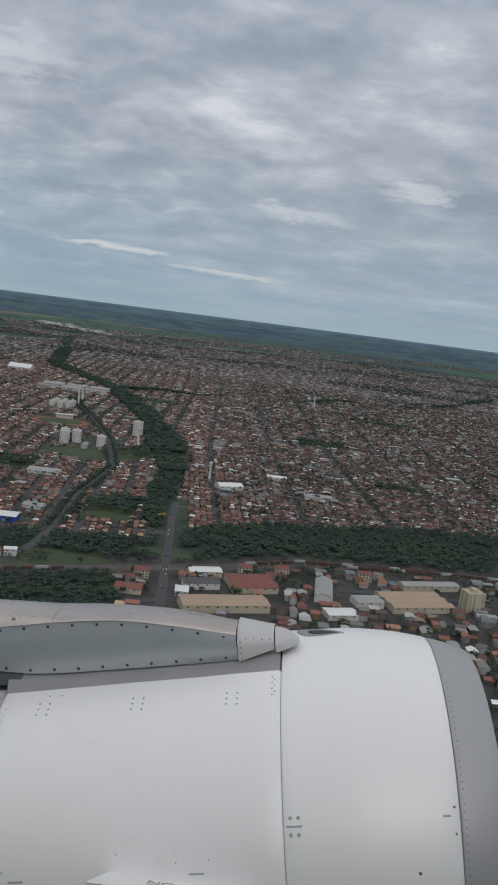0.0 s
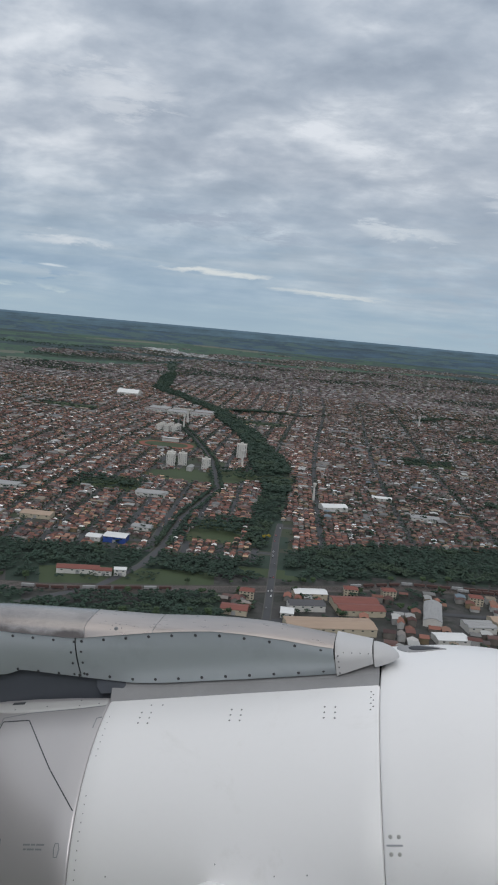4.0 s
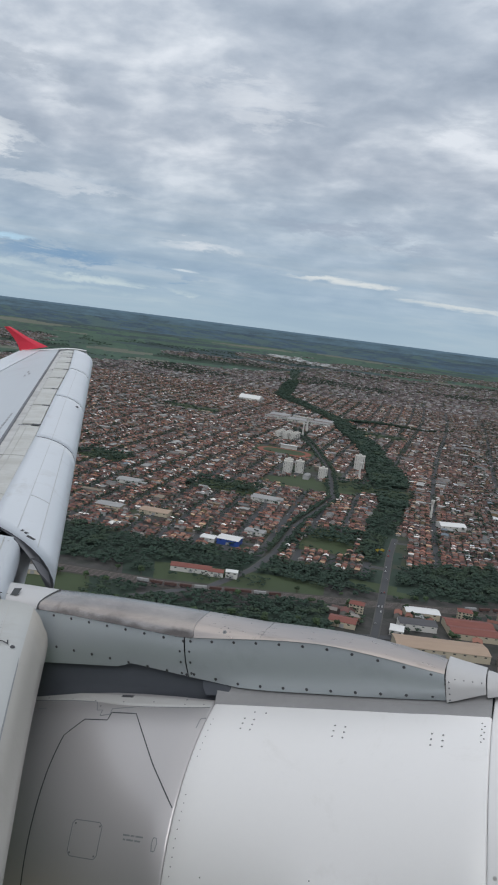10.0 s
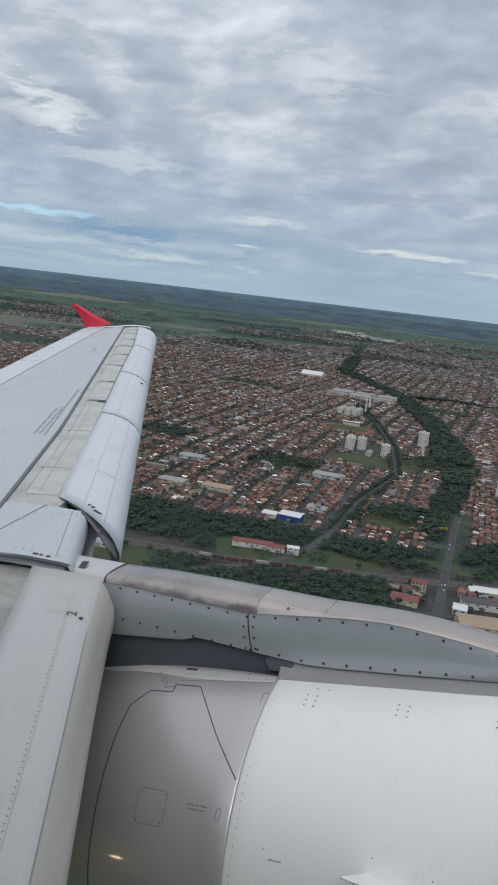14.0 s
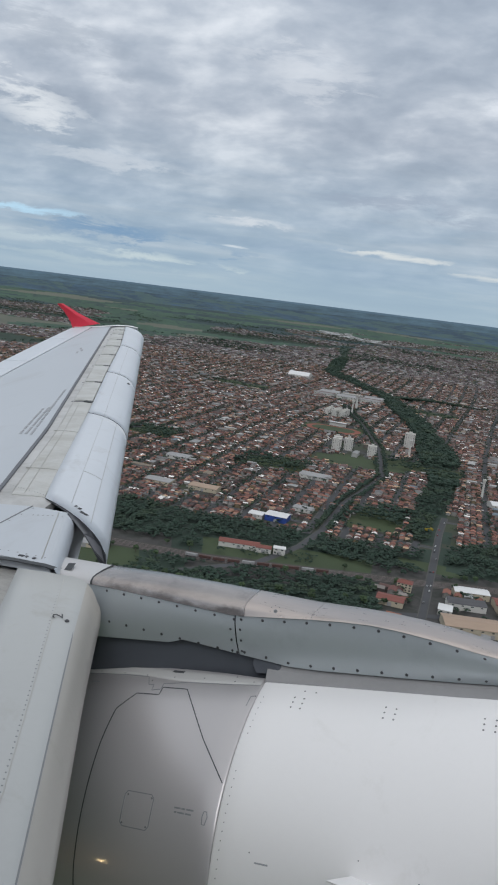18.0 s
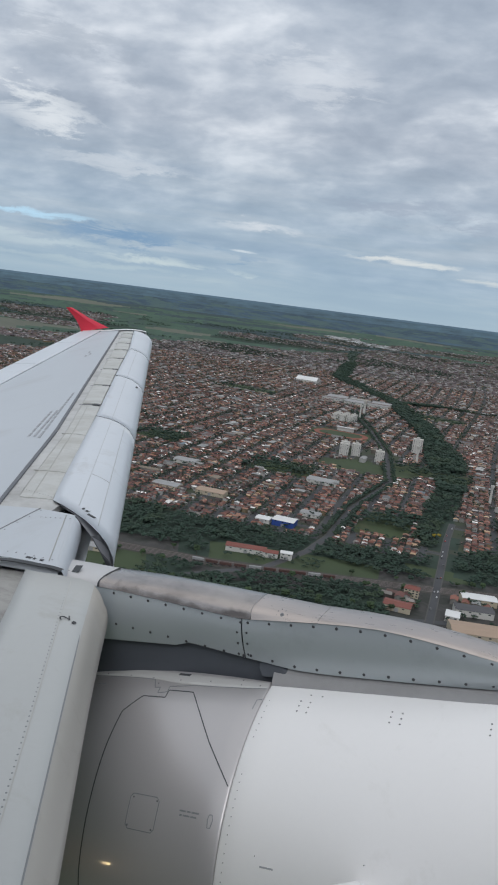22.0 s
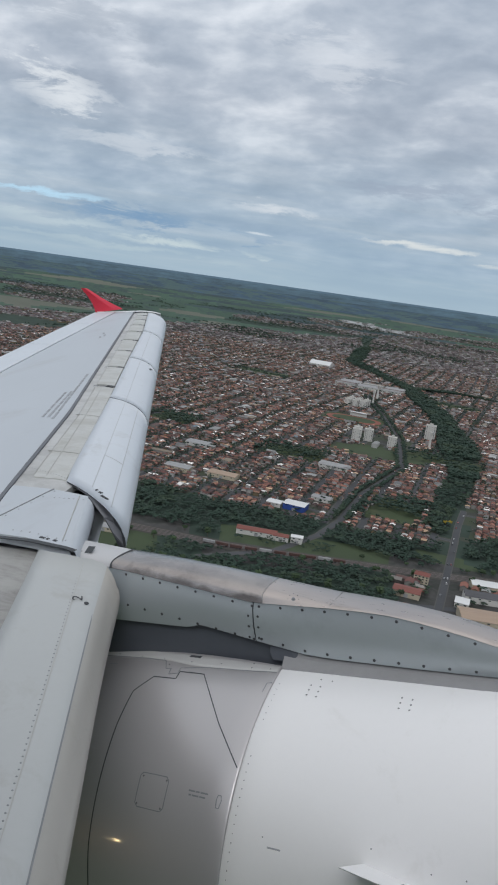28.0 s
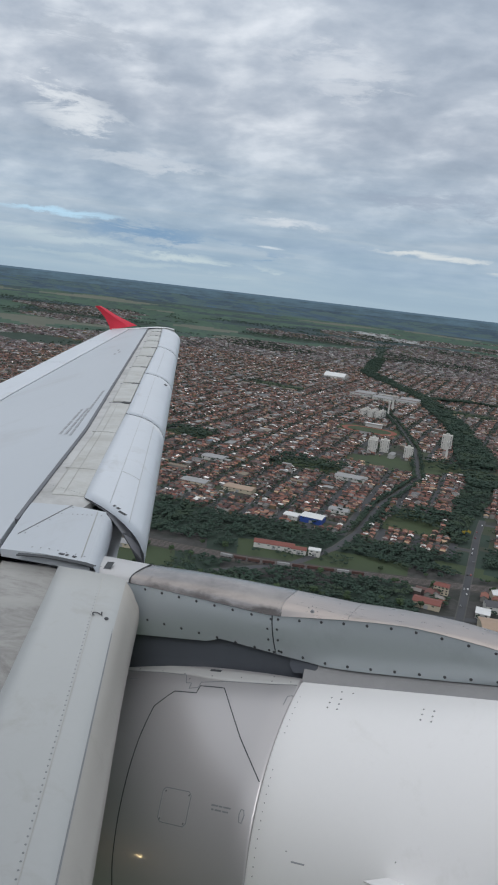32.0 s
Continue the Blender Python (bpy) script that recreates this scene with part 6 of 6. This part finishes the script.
# ---- landmark buildings ----
def slab(bm, x0, y0, z0, x1, y1, z1):
    v = [bm.verts.new(p) for p in ((x0, y0, z0), (x1, y0, z0), (x1, y1, z0), (x0, y1, z0), (x0, y0, z1), (x1, y0, z1), (x1, y1, z1), (x0, y1, z1))]
    for f in ((0, 3, 2, 1), (4, 5, 6, 7), (0, 1, 5, 4), (1, 2, 6, 5), (2, 3, 7, 6), (3, 0, 4, 7)):
        bm.faces.new([v[i] for i in f])


def box_part(name, dims, mat, parent, label=""):
    bm = bmesh.new()
    slab(bm, *dims)
    return part(name, bm, mat, parent, label)


pane_mesh = {}


def pane(w0, h0):
    key = (w0, h0)
    if key not in pane_mesh:
        me = bpy.data.meshes.new("window")
        a = w0 / 2
        me.from_pydata([(-a, 0, 0), (a, 0, 0), (a, 0, h0), (-a, 0, h0), (-a, 0.3, 0), (a, 0.3, 0), (a, 0.3, h0), (-a, 0.3, h0)], [], [(0, 1, 2, 3), (0, 4, 5, 1), (1, 5, 6, 2), (2, 6, 7, 3), (3, 7, 4, 0)])
        me.materials.append(M_WINDOW)
        pane_mesh[key] = me
    return pane_mesh[key]


def windows(parent, half_l, half_w, floors, cols, step, z0=1.4, w0=1.8, h0=1.5):
    for f in range(floors):
        for c in range(cols):
            xx = -half_l + (c + 0.5) * 2 * half_l / cols
            q = new("window", pane(w0, h0))
            q.parent = parent
            q.location = (xx, -half_w - 0.05, z0 + f * step)
        for c in (-0.5, 0.5):
            for s in (-1, 1):
                q = new("window", pane(w0, h0))
                q.parent = parent
                q.matrix_local = pose(s * (half_l + 0.05), c * half_w, z0 + f * step, 0, 0, 90 * s)


def at(x, y, turn=0.0):
    return Matrix.Translation((x, y, 0)) @ Matrix.Rotation(GRID + radians(turn), 4, "Z")


def tower(x, y, floors, hl, hw, mat, label, turn=0.0, group="apartment towers"):
    """An apartment tower: body, parapet, roof house, water tank, windows."""
    t = thing("apartment_tower", label, "tower", group, place=at(x, y, turn))
    h = floors * 2.9 + 1.2
    box_part("body", (-hl, -hw, 0, hl, hw, h), mat, t)
    box_part("stair_core", (-hl * 0.28, -hw - 0.9, 0, hl * 0.28, -hw + 0.1, h + 0.6), mat, t)
    for x0, y0, x1, y1 in ((-hl, -hw, hl, -hw + 0.4), (-hl, hw - 0.4, hl, hw), (-hl, -hw + 0.4, -hl + 0.4, hw - 0.4), (hl - 0.4, -hw + 0.4, hl, hw - 0.4)):
        box_part("parapet", (x0, y0, h, x1, y1, h + 1.0), mat, t)
    box_part("roof_house", (-hl * 0.3, -hw * 0.4, h, hl * 0.3, hw * 0.4, h + 4.2), mat, t)
    windows(t, hl, hw, floors, 4, 2.9, 1.4, 1.5, 1.3)
    return t


for k, (dx, dy, fl) in enumerate(((-40, -30, 8), (-20, -8, 8), (-48, 10, 7), (34, -26, 7))):
    tower(-330 + dx, 1555 + dy, fl, 9, 7.5, M_TOWER, "white weathered apartment tower with rows of small windows", 8)
tower(-250, 1700, 11, 11, 8, M_TOWER, "tall pale concrete tower among low houses", 4, "")
for k in range(9):
    tower(-520 + 21 * (k % 3), 1985 + 22 * (k // 3), 5, 8, 6, M_TOWER, "small white apartment block in an estate", 0, "white estate blocks")


def chimney_tower(x, y, h, r, label):
    """A slender white water tower: tapered shaft, cup on top, ring."""
    t = thing("water_tower", label, "water tower", place=at(x, y))
    bm = bmesh.new()
    prof = [(r, 0), (r * 0.72, h * 0.45), (r * 0.62, h * 0.78), (r * 0.95, h * 0.84), (r * 1.25, h * 0.95), (r * 1.2, h)]
    rings = [[bm.verts.new((pr * math.cos(a), pr * math.sin(a), pz)) for a in np.linspace(0, 2 * math.pi, 16, endpoint=False)] for pr, pz in prof]
    for a, b in zip(rings, rings[1:]):
        for k in range(16):
            bm.faces.new((a[k], a[(k + 1) % 16], b[(k + 1) % 16], b[k]))
    bm.faces.new(rings[-1])
    part("shaft", bm, M_TOWER, t)
    box_part("hatch", (-0.8, -0.8, h, 0.8, 0.8, h + 1.1), M_GREY_ROOF, t)
    return t


chimney_tower(-488, 2183, 42, 4.2, "white flared water tower among houses")
chimney_tower(-232, 1600, 36, 3.0, "slender white water tower beside apartment towers")
chimney_tower(-62, 1345, 34, 2.6, "slender white water tower by the avenue")
chimney_tower(-470, 2060, 40, 3.0, "white water tower beside an estate")
chimney_tower(210, 2700, 40, 4.0, "white water tower in the far town")


def hall(x, y, hl, hw, wall, rise, roof_mat, wall_mat, label, turn=0.0, bays=1, name="warehouse", category="warehouse", arch=False):
    """A long hall: walls, one or more roof bays with their edges, doors and a row of windows."""
    t = thing(name, label, category, place=at(x, y, turn))
    box_part("body", (-hl, -hw, 0, hl, hw, wall), wall_mat, t)
    w1 = 2 * hw / bays
    for b in range(bays):
        y0 = -hw + b * w1
        bm = bmesh.new()
        prof = [(y0 - 0.4, wall - 0.1), (y0 + w1 * 0.5, wall + rise), (y0 + w1 + 0.4 - (0.7 if b < bays - 1 else 0), wall - 0.1)]
        if arch:
            prof = [(y0 + w1 * k / 8, wall + rise * math.sin(math.pi * k / 8)) for k in range(9)]
        lower = [(py, pz - 0.35) for py, pz in prof]
        sec = prof + lower[::-1]
        a = [bm.verts.new((-hl - 0.5, py, pz + 0.3)) for py, pz in sec]
        c = [bm.verts.new((hl + 0.5, py, pz + 0.3)) for py, pz in sec]
        for k in range(len(sec)):
            j = (k + 1) % len(sec)
            bm.faces.new((a[k], a[j], c[j], c[k]))
        bm.faces.new(a[::-1])
        bm.faces.new(c)
        part("roof", bm, roof_mat, t)
        for s in (-1, 1):
            bm = bmesh.new()
            vs = [bm.verts.new((s * hl, py, pz + 0.2)) for py, pz in prof]
            bm.faces.new(vs if s > 0 else vs[::-1])
            part("gable", bm, wall_mat, t)
    for k in range(max(2, int(hl / 5))):
        q = new("window", pane(2.4, 1.2))
        q.parent = t
        q.location = (-hl + (k + 0.5) * 2 * hl / max(2, int(hl / 5)), -hw - 0.05, wall - 2.2)
    box_part("door", (-2.2, -hw - 0.12, 0, 2.2, -hw + 0.05, min(4.2, wall - 0.8)), M_GREY_ROOF, t)
    return t


hall(-300, 964, 15, 12, 8, 1.0, M_WHITE_ROOF, M_BLUE, "blue-walled warehouse with a white roof", 0)
hall(-328, 958, 10, 9, 5.5, 0.8, M_WHITE_ROOF, M_TOWER, "low white-roofed annex beside a blue warehouse", 0)
hall(-440, 1030, 22, 12, 6, 1.4, M_BEIGE_ROOF, M_CREAM, "beige factory hall with a long roof", 2)
hall(-505, 1010, 20, 12, 7, 1.6, M_GREY_ROOF, M_CREAM, "grey-roofed workshop hall by the street", 0)
hall(-285, 1035, 14, 9, 5, 1.2, M_GREY_ROOF, M_TOWER, "grey-roofed service station hall", -4)
hall(-330, 1245, 26, 14, 6, 2.0, M_GREY_ROOF, M_TOWER, "pale grey-roofed market hall among houses", 0, 2)
hall(-560, 1185, 20, 14, 6, 1.6, M_GREY_ROOF, M_TOWER, "grey roofed hall among houses", 0)
hall(-25, 1300, 22, 13, 7, 3.5, M_WHITE_ROOF, M_TOWER, "white arched sports hall", 20, 1, arch=True)
hall(130, 1305, 24, 12, 6, 1.5, M_GREY_ROOF, M_TOWER, "long grey-roofed hall among houses", 0)
hall(60, 1425, 18, 10, 6, 1.5, M_WHITE_ROOF, M_TOWER, "white-roofed supermarket among houses", 0)
hall(-860, 2810, 40, 34, 9, 11, M_WHITE_ROOF, M_TOWER, "large white arched gymnasium roof", 0, 1, arch=True, name="gymnasium", category="gymnasium")
for k in range(6):
    hall(-640 + 74 * (k % 3), 2390 + 60 * (k // 3), 32, 24, 8, 2.0, M_GREY_ROOF if k % 2 else M_SHED_ONE, M_TOWER, "large pale factory hall in the town", 0, 3)
hall(-40, 2330, 40, 14, 7, 1.6, M_SHED_ONE, M_TOWER, "long pale blue-roofed depot by the creek", 0)
# rail yard and works on the near side of the belt
hall(-5, 757, 46, 15, 8, 1.8, M_BEIGE_ROOF, M_CREAM, "long cream factory hall with a beige roof by the avenue", 14)
hall(-33, 808, 20, 8, 7, 2.4, M_DARK_ROOF, M_TOWER, "white-walled hall with a dark pitched roof", 14, 2)
hall(22, 829, 26, 22, 7, 2.2, M_RUST_ROOF, M_CREAM, "wide hall with an oxide red roof", 14, 2)
hall(-32, 848, 19, 9, 7, 1.4, M_WHITE_ROOF, M_CREAM, "cream building with a pale roof beside the avenue", 14)
hall(105, 836, 30, 10, 7, 3.4, M_GREY_ROOF, M_TOWER, "grey barrel-roofed hall with a white gable", 82, 1, arch=True)
hall(118, 772, 17, 10, 6, 1.2, M_WHITE_ROOF, M_TOWER, "low works hall with a bright white roof", 14)
hall(152, 818, 16, 11, 7, 1.6, M_GREY_ROOF, M_TOWER, "white-walled workshop with a grey roof", 14, 2)
hall(208, 836, 38, 24, 7, 1.8, M_BEIGE_ROOF, M_CREAM, "beige works with three ridged bays", 15, 3)
hall(238, 898, 38, 8, 7, 1.6, M_GREY_ROOF, M_CREAM, "long grey goods shed beside the tracks", 15)
hall(-51, 781, 7, 9, 6, 1.2, M_WHITE_ROOF, M_TOWER, "small building with a bright white roof", 0)
hall(-106, 770, 14, 9, 6, 1.6, M_RUST_ROOF, M_CREAM, "oxide red roofed workshop", 0)
hall(-300, 826, 24, 8, 6, 2.2, M_RUST_ROOF, M_TOWER, "old white works with a red tile roof in a meadow", 12)
hall(-270, 829, 9, 6, 6, 1.8, M_RUST_ROOF, M_TOWER, "small white wing of the old works", 12)
hall(-252, 834, 7, 5, 8, 0.8, M_WHITE_ROOF, M_TOWER, "white tower house of the old works", 12)
hall(-440, 712, 24, 8, 5, 1.2, M_GREY_ROOF, M_CREAM, "worn grey shed by the railway", 14)
for k, (bx, by) in enumerate(((-100, 818), (14, 872), (58, 884), (160, 902))):
    h = thing("apartment_house", "cream four-storey block with a red tiled roof" if k % 2 else "yellow block of flats with a red tiled roof", "flats", "blocks by the railway", place=at(bx, by, 4 * (k % 3)))
    box_part("body", (-8, -6, 0, 8, 6, 9.5), M_CREAM, h)
    bm = bmesh.new()
    v = [bm.verts.new(p) for p in ((-8.6, -6.6, 9.4), (8.6, -6.6, 9.4), (8.6, 6.6, 9.4), (-8.6, 6.6, 9.4), (-4, 0, 12), (4, 0, 12))]
    for f in ((0, 1, 5, 4), (1, 2, 5), (2, 3, 4, 5), (3, 0, 4), (3, 2, 1, 0)):
        bm.faces.new([v[i] for i in f])
    part("roof", bm, M_RUST_ROOF, h)
    windows(h, 8, 6, 3, 4, 2.9, 1.5)

hall(360, 925, 30, 11, 8, 1.6, M_BEIGE_ROOF, M_CREAM, "beige mill hall beside the tracks", -3, 2)
hall(332, 845, 20, 12, 7, 1.6, M_BEIGE_ROOF, M_CREAM, "beige workshop hall with a ridged roof", -3, 3)
hall(395, 850, 22, 12, 6, 1.5, M_GREY_ROOF, M_TOWER, "worn grey depot hall", -3, 2)
tower(276, 846, 7, 11, 9, M_CREAM, "square cream concrete mill tower", 14, "")

# grain silos
for k, (sx0, sy0) in enumerate(((395, 880), (408, 884), (401, 894), (416, 896))):
    s = thing("silo", "pale grey metal silo with a conical cap", "silo", "silos by the railway", place=at(sx0, sy0))
    bm = bmesh.new()
    bmesh.ops.create_cone(bm, cap_ends=True, segments=20, radius1=5, radius2=5, depth=14, matrix=Matrix.Translation((0, 0, 7)))
    part("drum", bm, M_GREY_ROOF, s, smooth=False)
    bm = bmesh.new()
    bmesh.ops.create_cone(bm, cap_ends=True, segments=20, radius1=5.3, radius2=0.6, depth=2.6, matrix=Matrix.Translation((0, 0, 15.3)))
    part("cap", bm, M_WHITE_ROOF, s)

# sports ground with its stand
st = thing("sports_ground", "green pitch inside a red running track with a pale stand", "stadium", place=at(-444, 1775))


def oval(name, rx, ry, straight, z, mat, parent, label=""):
    bm = bmesh.new()
    vs = []
    for k in range(40):
        t = 2 * math.pi * k / 40
        vs.append((math.copysign(straight, math.cos(t)) + rx * math.cos(t), ry * math.sin(t)))
    top = [bm.verts.new((a, b, z)) for a, b in vs]
    low = [bm.verts.new((a, b, 0)) for a, b in vs]
    bm.faces.new(top)
    for k in range(40):
        bm.faces.new((low[k], low[(k + 1) % 40], top[(k + 1) % 40], top[k]))
    return part(name, bm, mat, parent, label)


oval("running_track", 38, 42, 28, 0.5, M_TRACK, st, "red running track")
oval("pitch", 26, 30, 26, 0.7, M_MEADOW, st, "green grass pitch")
box_part("stand", (-20, 50, 0, 20, 58, 8), M_TOWER, st, "pale concrete stand")
box_part("stand_roof", (-21, 47, 9, 21, 59, 9.6), M_WHITE_ROOF, st, "white stand roof")

# goods wagons on the tracks
0
for t0, length, off in ((-330, 10, -4), (20, 16, 4), (150, 22, -4)):
    for k in range(length):
        xw = t0 + k * 15.5
        yw = float(belt_edges(np.array(xw))[0]) - 34 + off
        c = thing("goods_wagon", "rust-brown goods wagon on the railway" if k % 4 else "pale grey tank wagon on the railway", "wagon", "goods trains", place=Matrix.Translation((xw, yw, 0.6)) @ Matrix.Rotation(math.atan((float(belt_edges(np.array(xw + 9))[0]) - float(belt_edges(np.array(xw - 9))[0])) / 18), 4, "Z"))
        box_part("body", (-6.8, -1.4, 1.1, 6.8, 1.4, 3.9), M_WAGON if k % 4 else M_GREY_ROOF, c)
        box_part("bogie", (-5.6, -1.1, 0, -3.2, 1.1, 1.1), M_DARK, c)
        box_part("bogie", (3.2, -1.1, 0, 5.6, 1.1, 1.1), M_DARK, c)

# single trees by the avenue and the yards
tree_forms = []
for k in range(4):
    r2 = np.random.default_rng(40 + k)
    m2 = 26
    th, ph = r2.uniform(0, 6.28, m2), r2.uniform(-0.3, 1.0, m2)
    rad = r2.uniform(0.4, 1.0, m2)
    keep_rng, rng = rng, r2
    v, f = clumps(2.9 * rad * np.cos(th), 2.9 * rad * np.sin(th), 5.6 + 2.4 * ph, r2.uniform(0.9, 1.7, m2))
    rng = keep_rng
    cm = bpy.data.meshes.new("crown")
    cm.from_pydata([tuple(p) for p in v], [], [tuple(q) for q in f])
    cm.materials.append(M_LEAF_ONE)
    tm = bpy.data.meshes.new("trunk")
    tv, tf = [], []
    for rr, z in ((0.32, 0), (0.24, 1.6), (0.17, 3.4), (0.08, 5.6)):
        tv += [(rr * math.cos(a) + 0.12 * z * (k - 1.5) * 0.3, rr * math.sin(a), z) for a in np.linspace(0, 6.283, 7)[:-1]]
    for i in range(3):
        tf += [(i * 6 + j, i * 6 + (j + 1) % 6, i * 6 + 6 + (j + 1) % 6, i * 6 + 6 + j) for j in range(6)]
    for ang in (0.4, 2.4, 4.4):
        s0 = len(tv)
        tv += [(0.0, 0.0, 3.0), (0.12, 0.05, 3.1), (2.0 * math.cos(ang), 2.0 * math.sin(ang), 5.4), (2.0 * math.cos(ang), 2.0 * math.sin(ang), 5.55)]
        tf.append((s0, s0 + 1, s0 + 2, s0 + 3))
    tm.from_pydata(tv, [], tf)
    tm.materials.append(M_BARK)
    tree_forms.append((tm, cm))
yellow_crown = tree_forms[0][1].copy()
yellow_crown.materials.clear()
yellow_crown.materials.append(M_YELLOW)
r3 = random.Random(5)


def tree(x, y, s, k, label="broad dark green tree", crown=None):
    t = thing("tree", label, "tree", "single trees", place=Matrix.Translation((x, y, 0)) @ Matrix.Rotation(r3.uniform(0, 6.28), 4, "Z") @ Matrix.Scale(s, 4))
    new("trunk", tree_forms[k][0]).parent = t
    new("crown", crown or tree_forms[k][1]).parent = t


for i in range(2):
    tree(-112 + 5 * i, 1058 + 6 * (i % 2), 1.0, i, "tree covered in yellow blossom by the avenue", yellow_crown)
for i in range(90):
    x = r3.uniform(-620, 420)
    lo = float(belt_edges(np.array(x))[0])
    y = r3.choice([lo - 56 + r3.uniform(-4, 4), lo - 120 + r3.uniform(-10, 10), lo - 14 + r3.uniform(-4, 4)])
    if abs(x + 82) > 18:
        tree(x, y, r3.uniform(0.7, 1.3), i % 4)


# cars on the avenue, the service road and the nearer streets
CAR_COLOURS = [("white", (0.62, 0.62, 0.61)), ("silver", (0.36, 0.37, 0.38)), ("black", (0.02, 0.02, 0.022)), ("red", (0.32, 0.03, 0.03)), ("grey", (0.14, 0.145, 0.15))]
M_TYRE = material("tyre_rubber", (0.02, 0.02, 0.02), 0.8)
car_kinds = []
for cname, ccol in CAR_COLOURS:
    paint = material("car_paint_" + cname, ccol, 0.3, 0.1, 0.03, 1.0, 8.0, coat=0.3)
    car = thing("car", "small " + cname + " hatchback car on the asphalt", "car", "cars on the streets")
    bm = bmesh.new()
    slab(bm, -2.0, -0.85, 0.3, 2.0, 0.85, 0.95)
    bmesh.ops.bevel(bm, geom=bm.edges[:], offset=0.14, segments=1, affect="EDGES")
    part("body", bm, paint, car)
    bm = bmesh.new()
    slab(bm, -1.5, -0.75, 0.95, 0.8, 0.75, 1.45)
    for v in bm.verts:
        if v.co.z > 1.2:
            v.co.x *= 0.78
            v.co.y *= 0.85
    part("cabin", bm, M_WINDOW, car, "dark glazed cabin")
    box_part("roof", (-1.12, -0.62, 1.45, 0.58, 0.62, 1.50), paint, car)
    for sx1 in (-1.25, 1.25):
        for sy1 in (-0.8, 0.8):
            bm = bmesh.new()
            bmesh.ops.create_cone(bm, cap_ends=True, segments=10, radius1=0.31, radius2=0.31, depth=0.2, matrix=Matrix.Translation((sx1, sy1, 0.31)) @ Matrix.Rotation(math.pi / 2, 4, "X"))
            part("wheel", bm, M_TYRE, car)
    car_kinds.append(car)
spots = []
for k in range(15):
    f = r3.uniform(0, 1)
    xa, ya = np.interp(f * 4, range(5), AVENUE[:, 0]), np.interp(f * 4, range(5), AVENUE[:, 1])
    spots.append((xa + r3.choice([-1.8, 1.8]), ya, 0.95, 94))
for k in range(60):
    a = street_a[r3.randrange(28, 50)]
    b = r3.uniform(1020, 1500)
    x0, y0 = to_xy(a + r3.choice([-2.4, 2.4]), b)
    if int(zone(np.array([x0]), np.array([y0]))[0]) == 1:
        spots.append((x0, y0, 0.3, 93.5))
for i, (x0, y0, z0, t) in enumerate(spots):
    m = pose(x0, y0, z0, 0, 0, t + r3.choice([0, 180]))
    if i < len(car_kinds):
        car_kinds[i].matrix_world = m
    else:
        copy_thing(car_kinds[r3.choice([0, 0, 0, 1, 1, 2, 3, 4])], m)
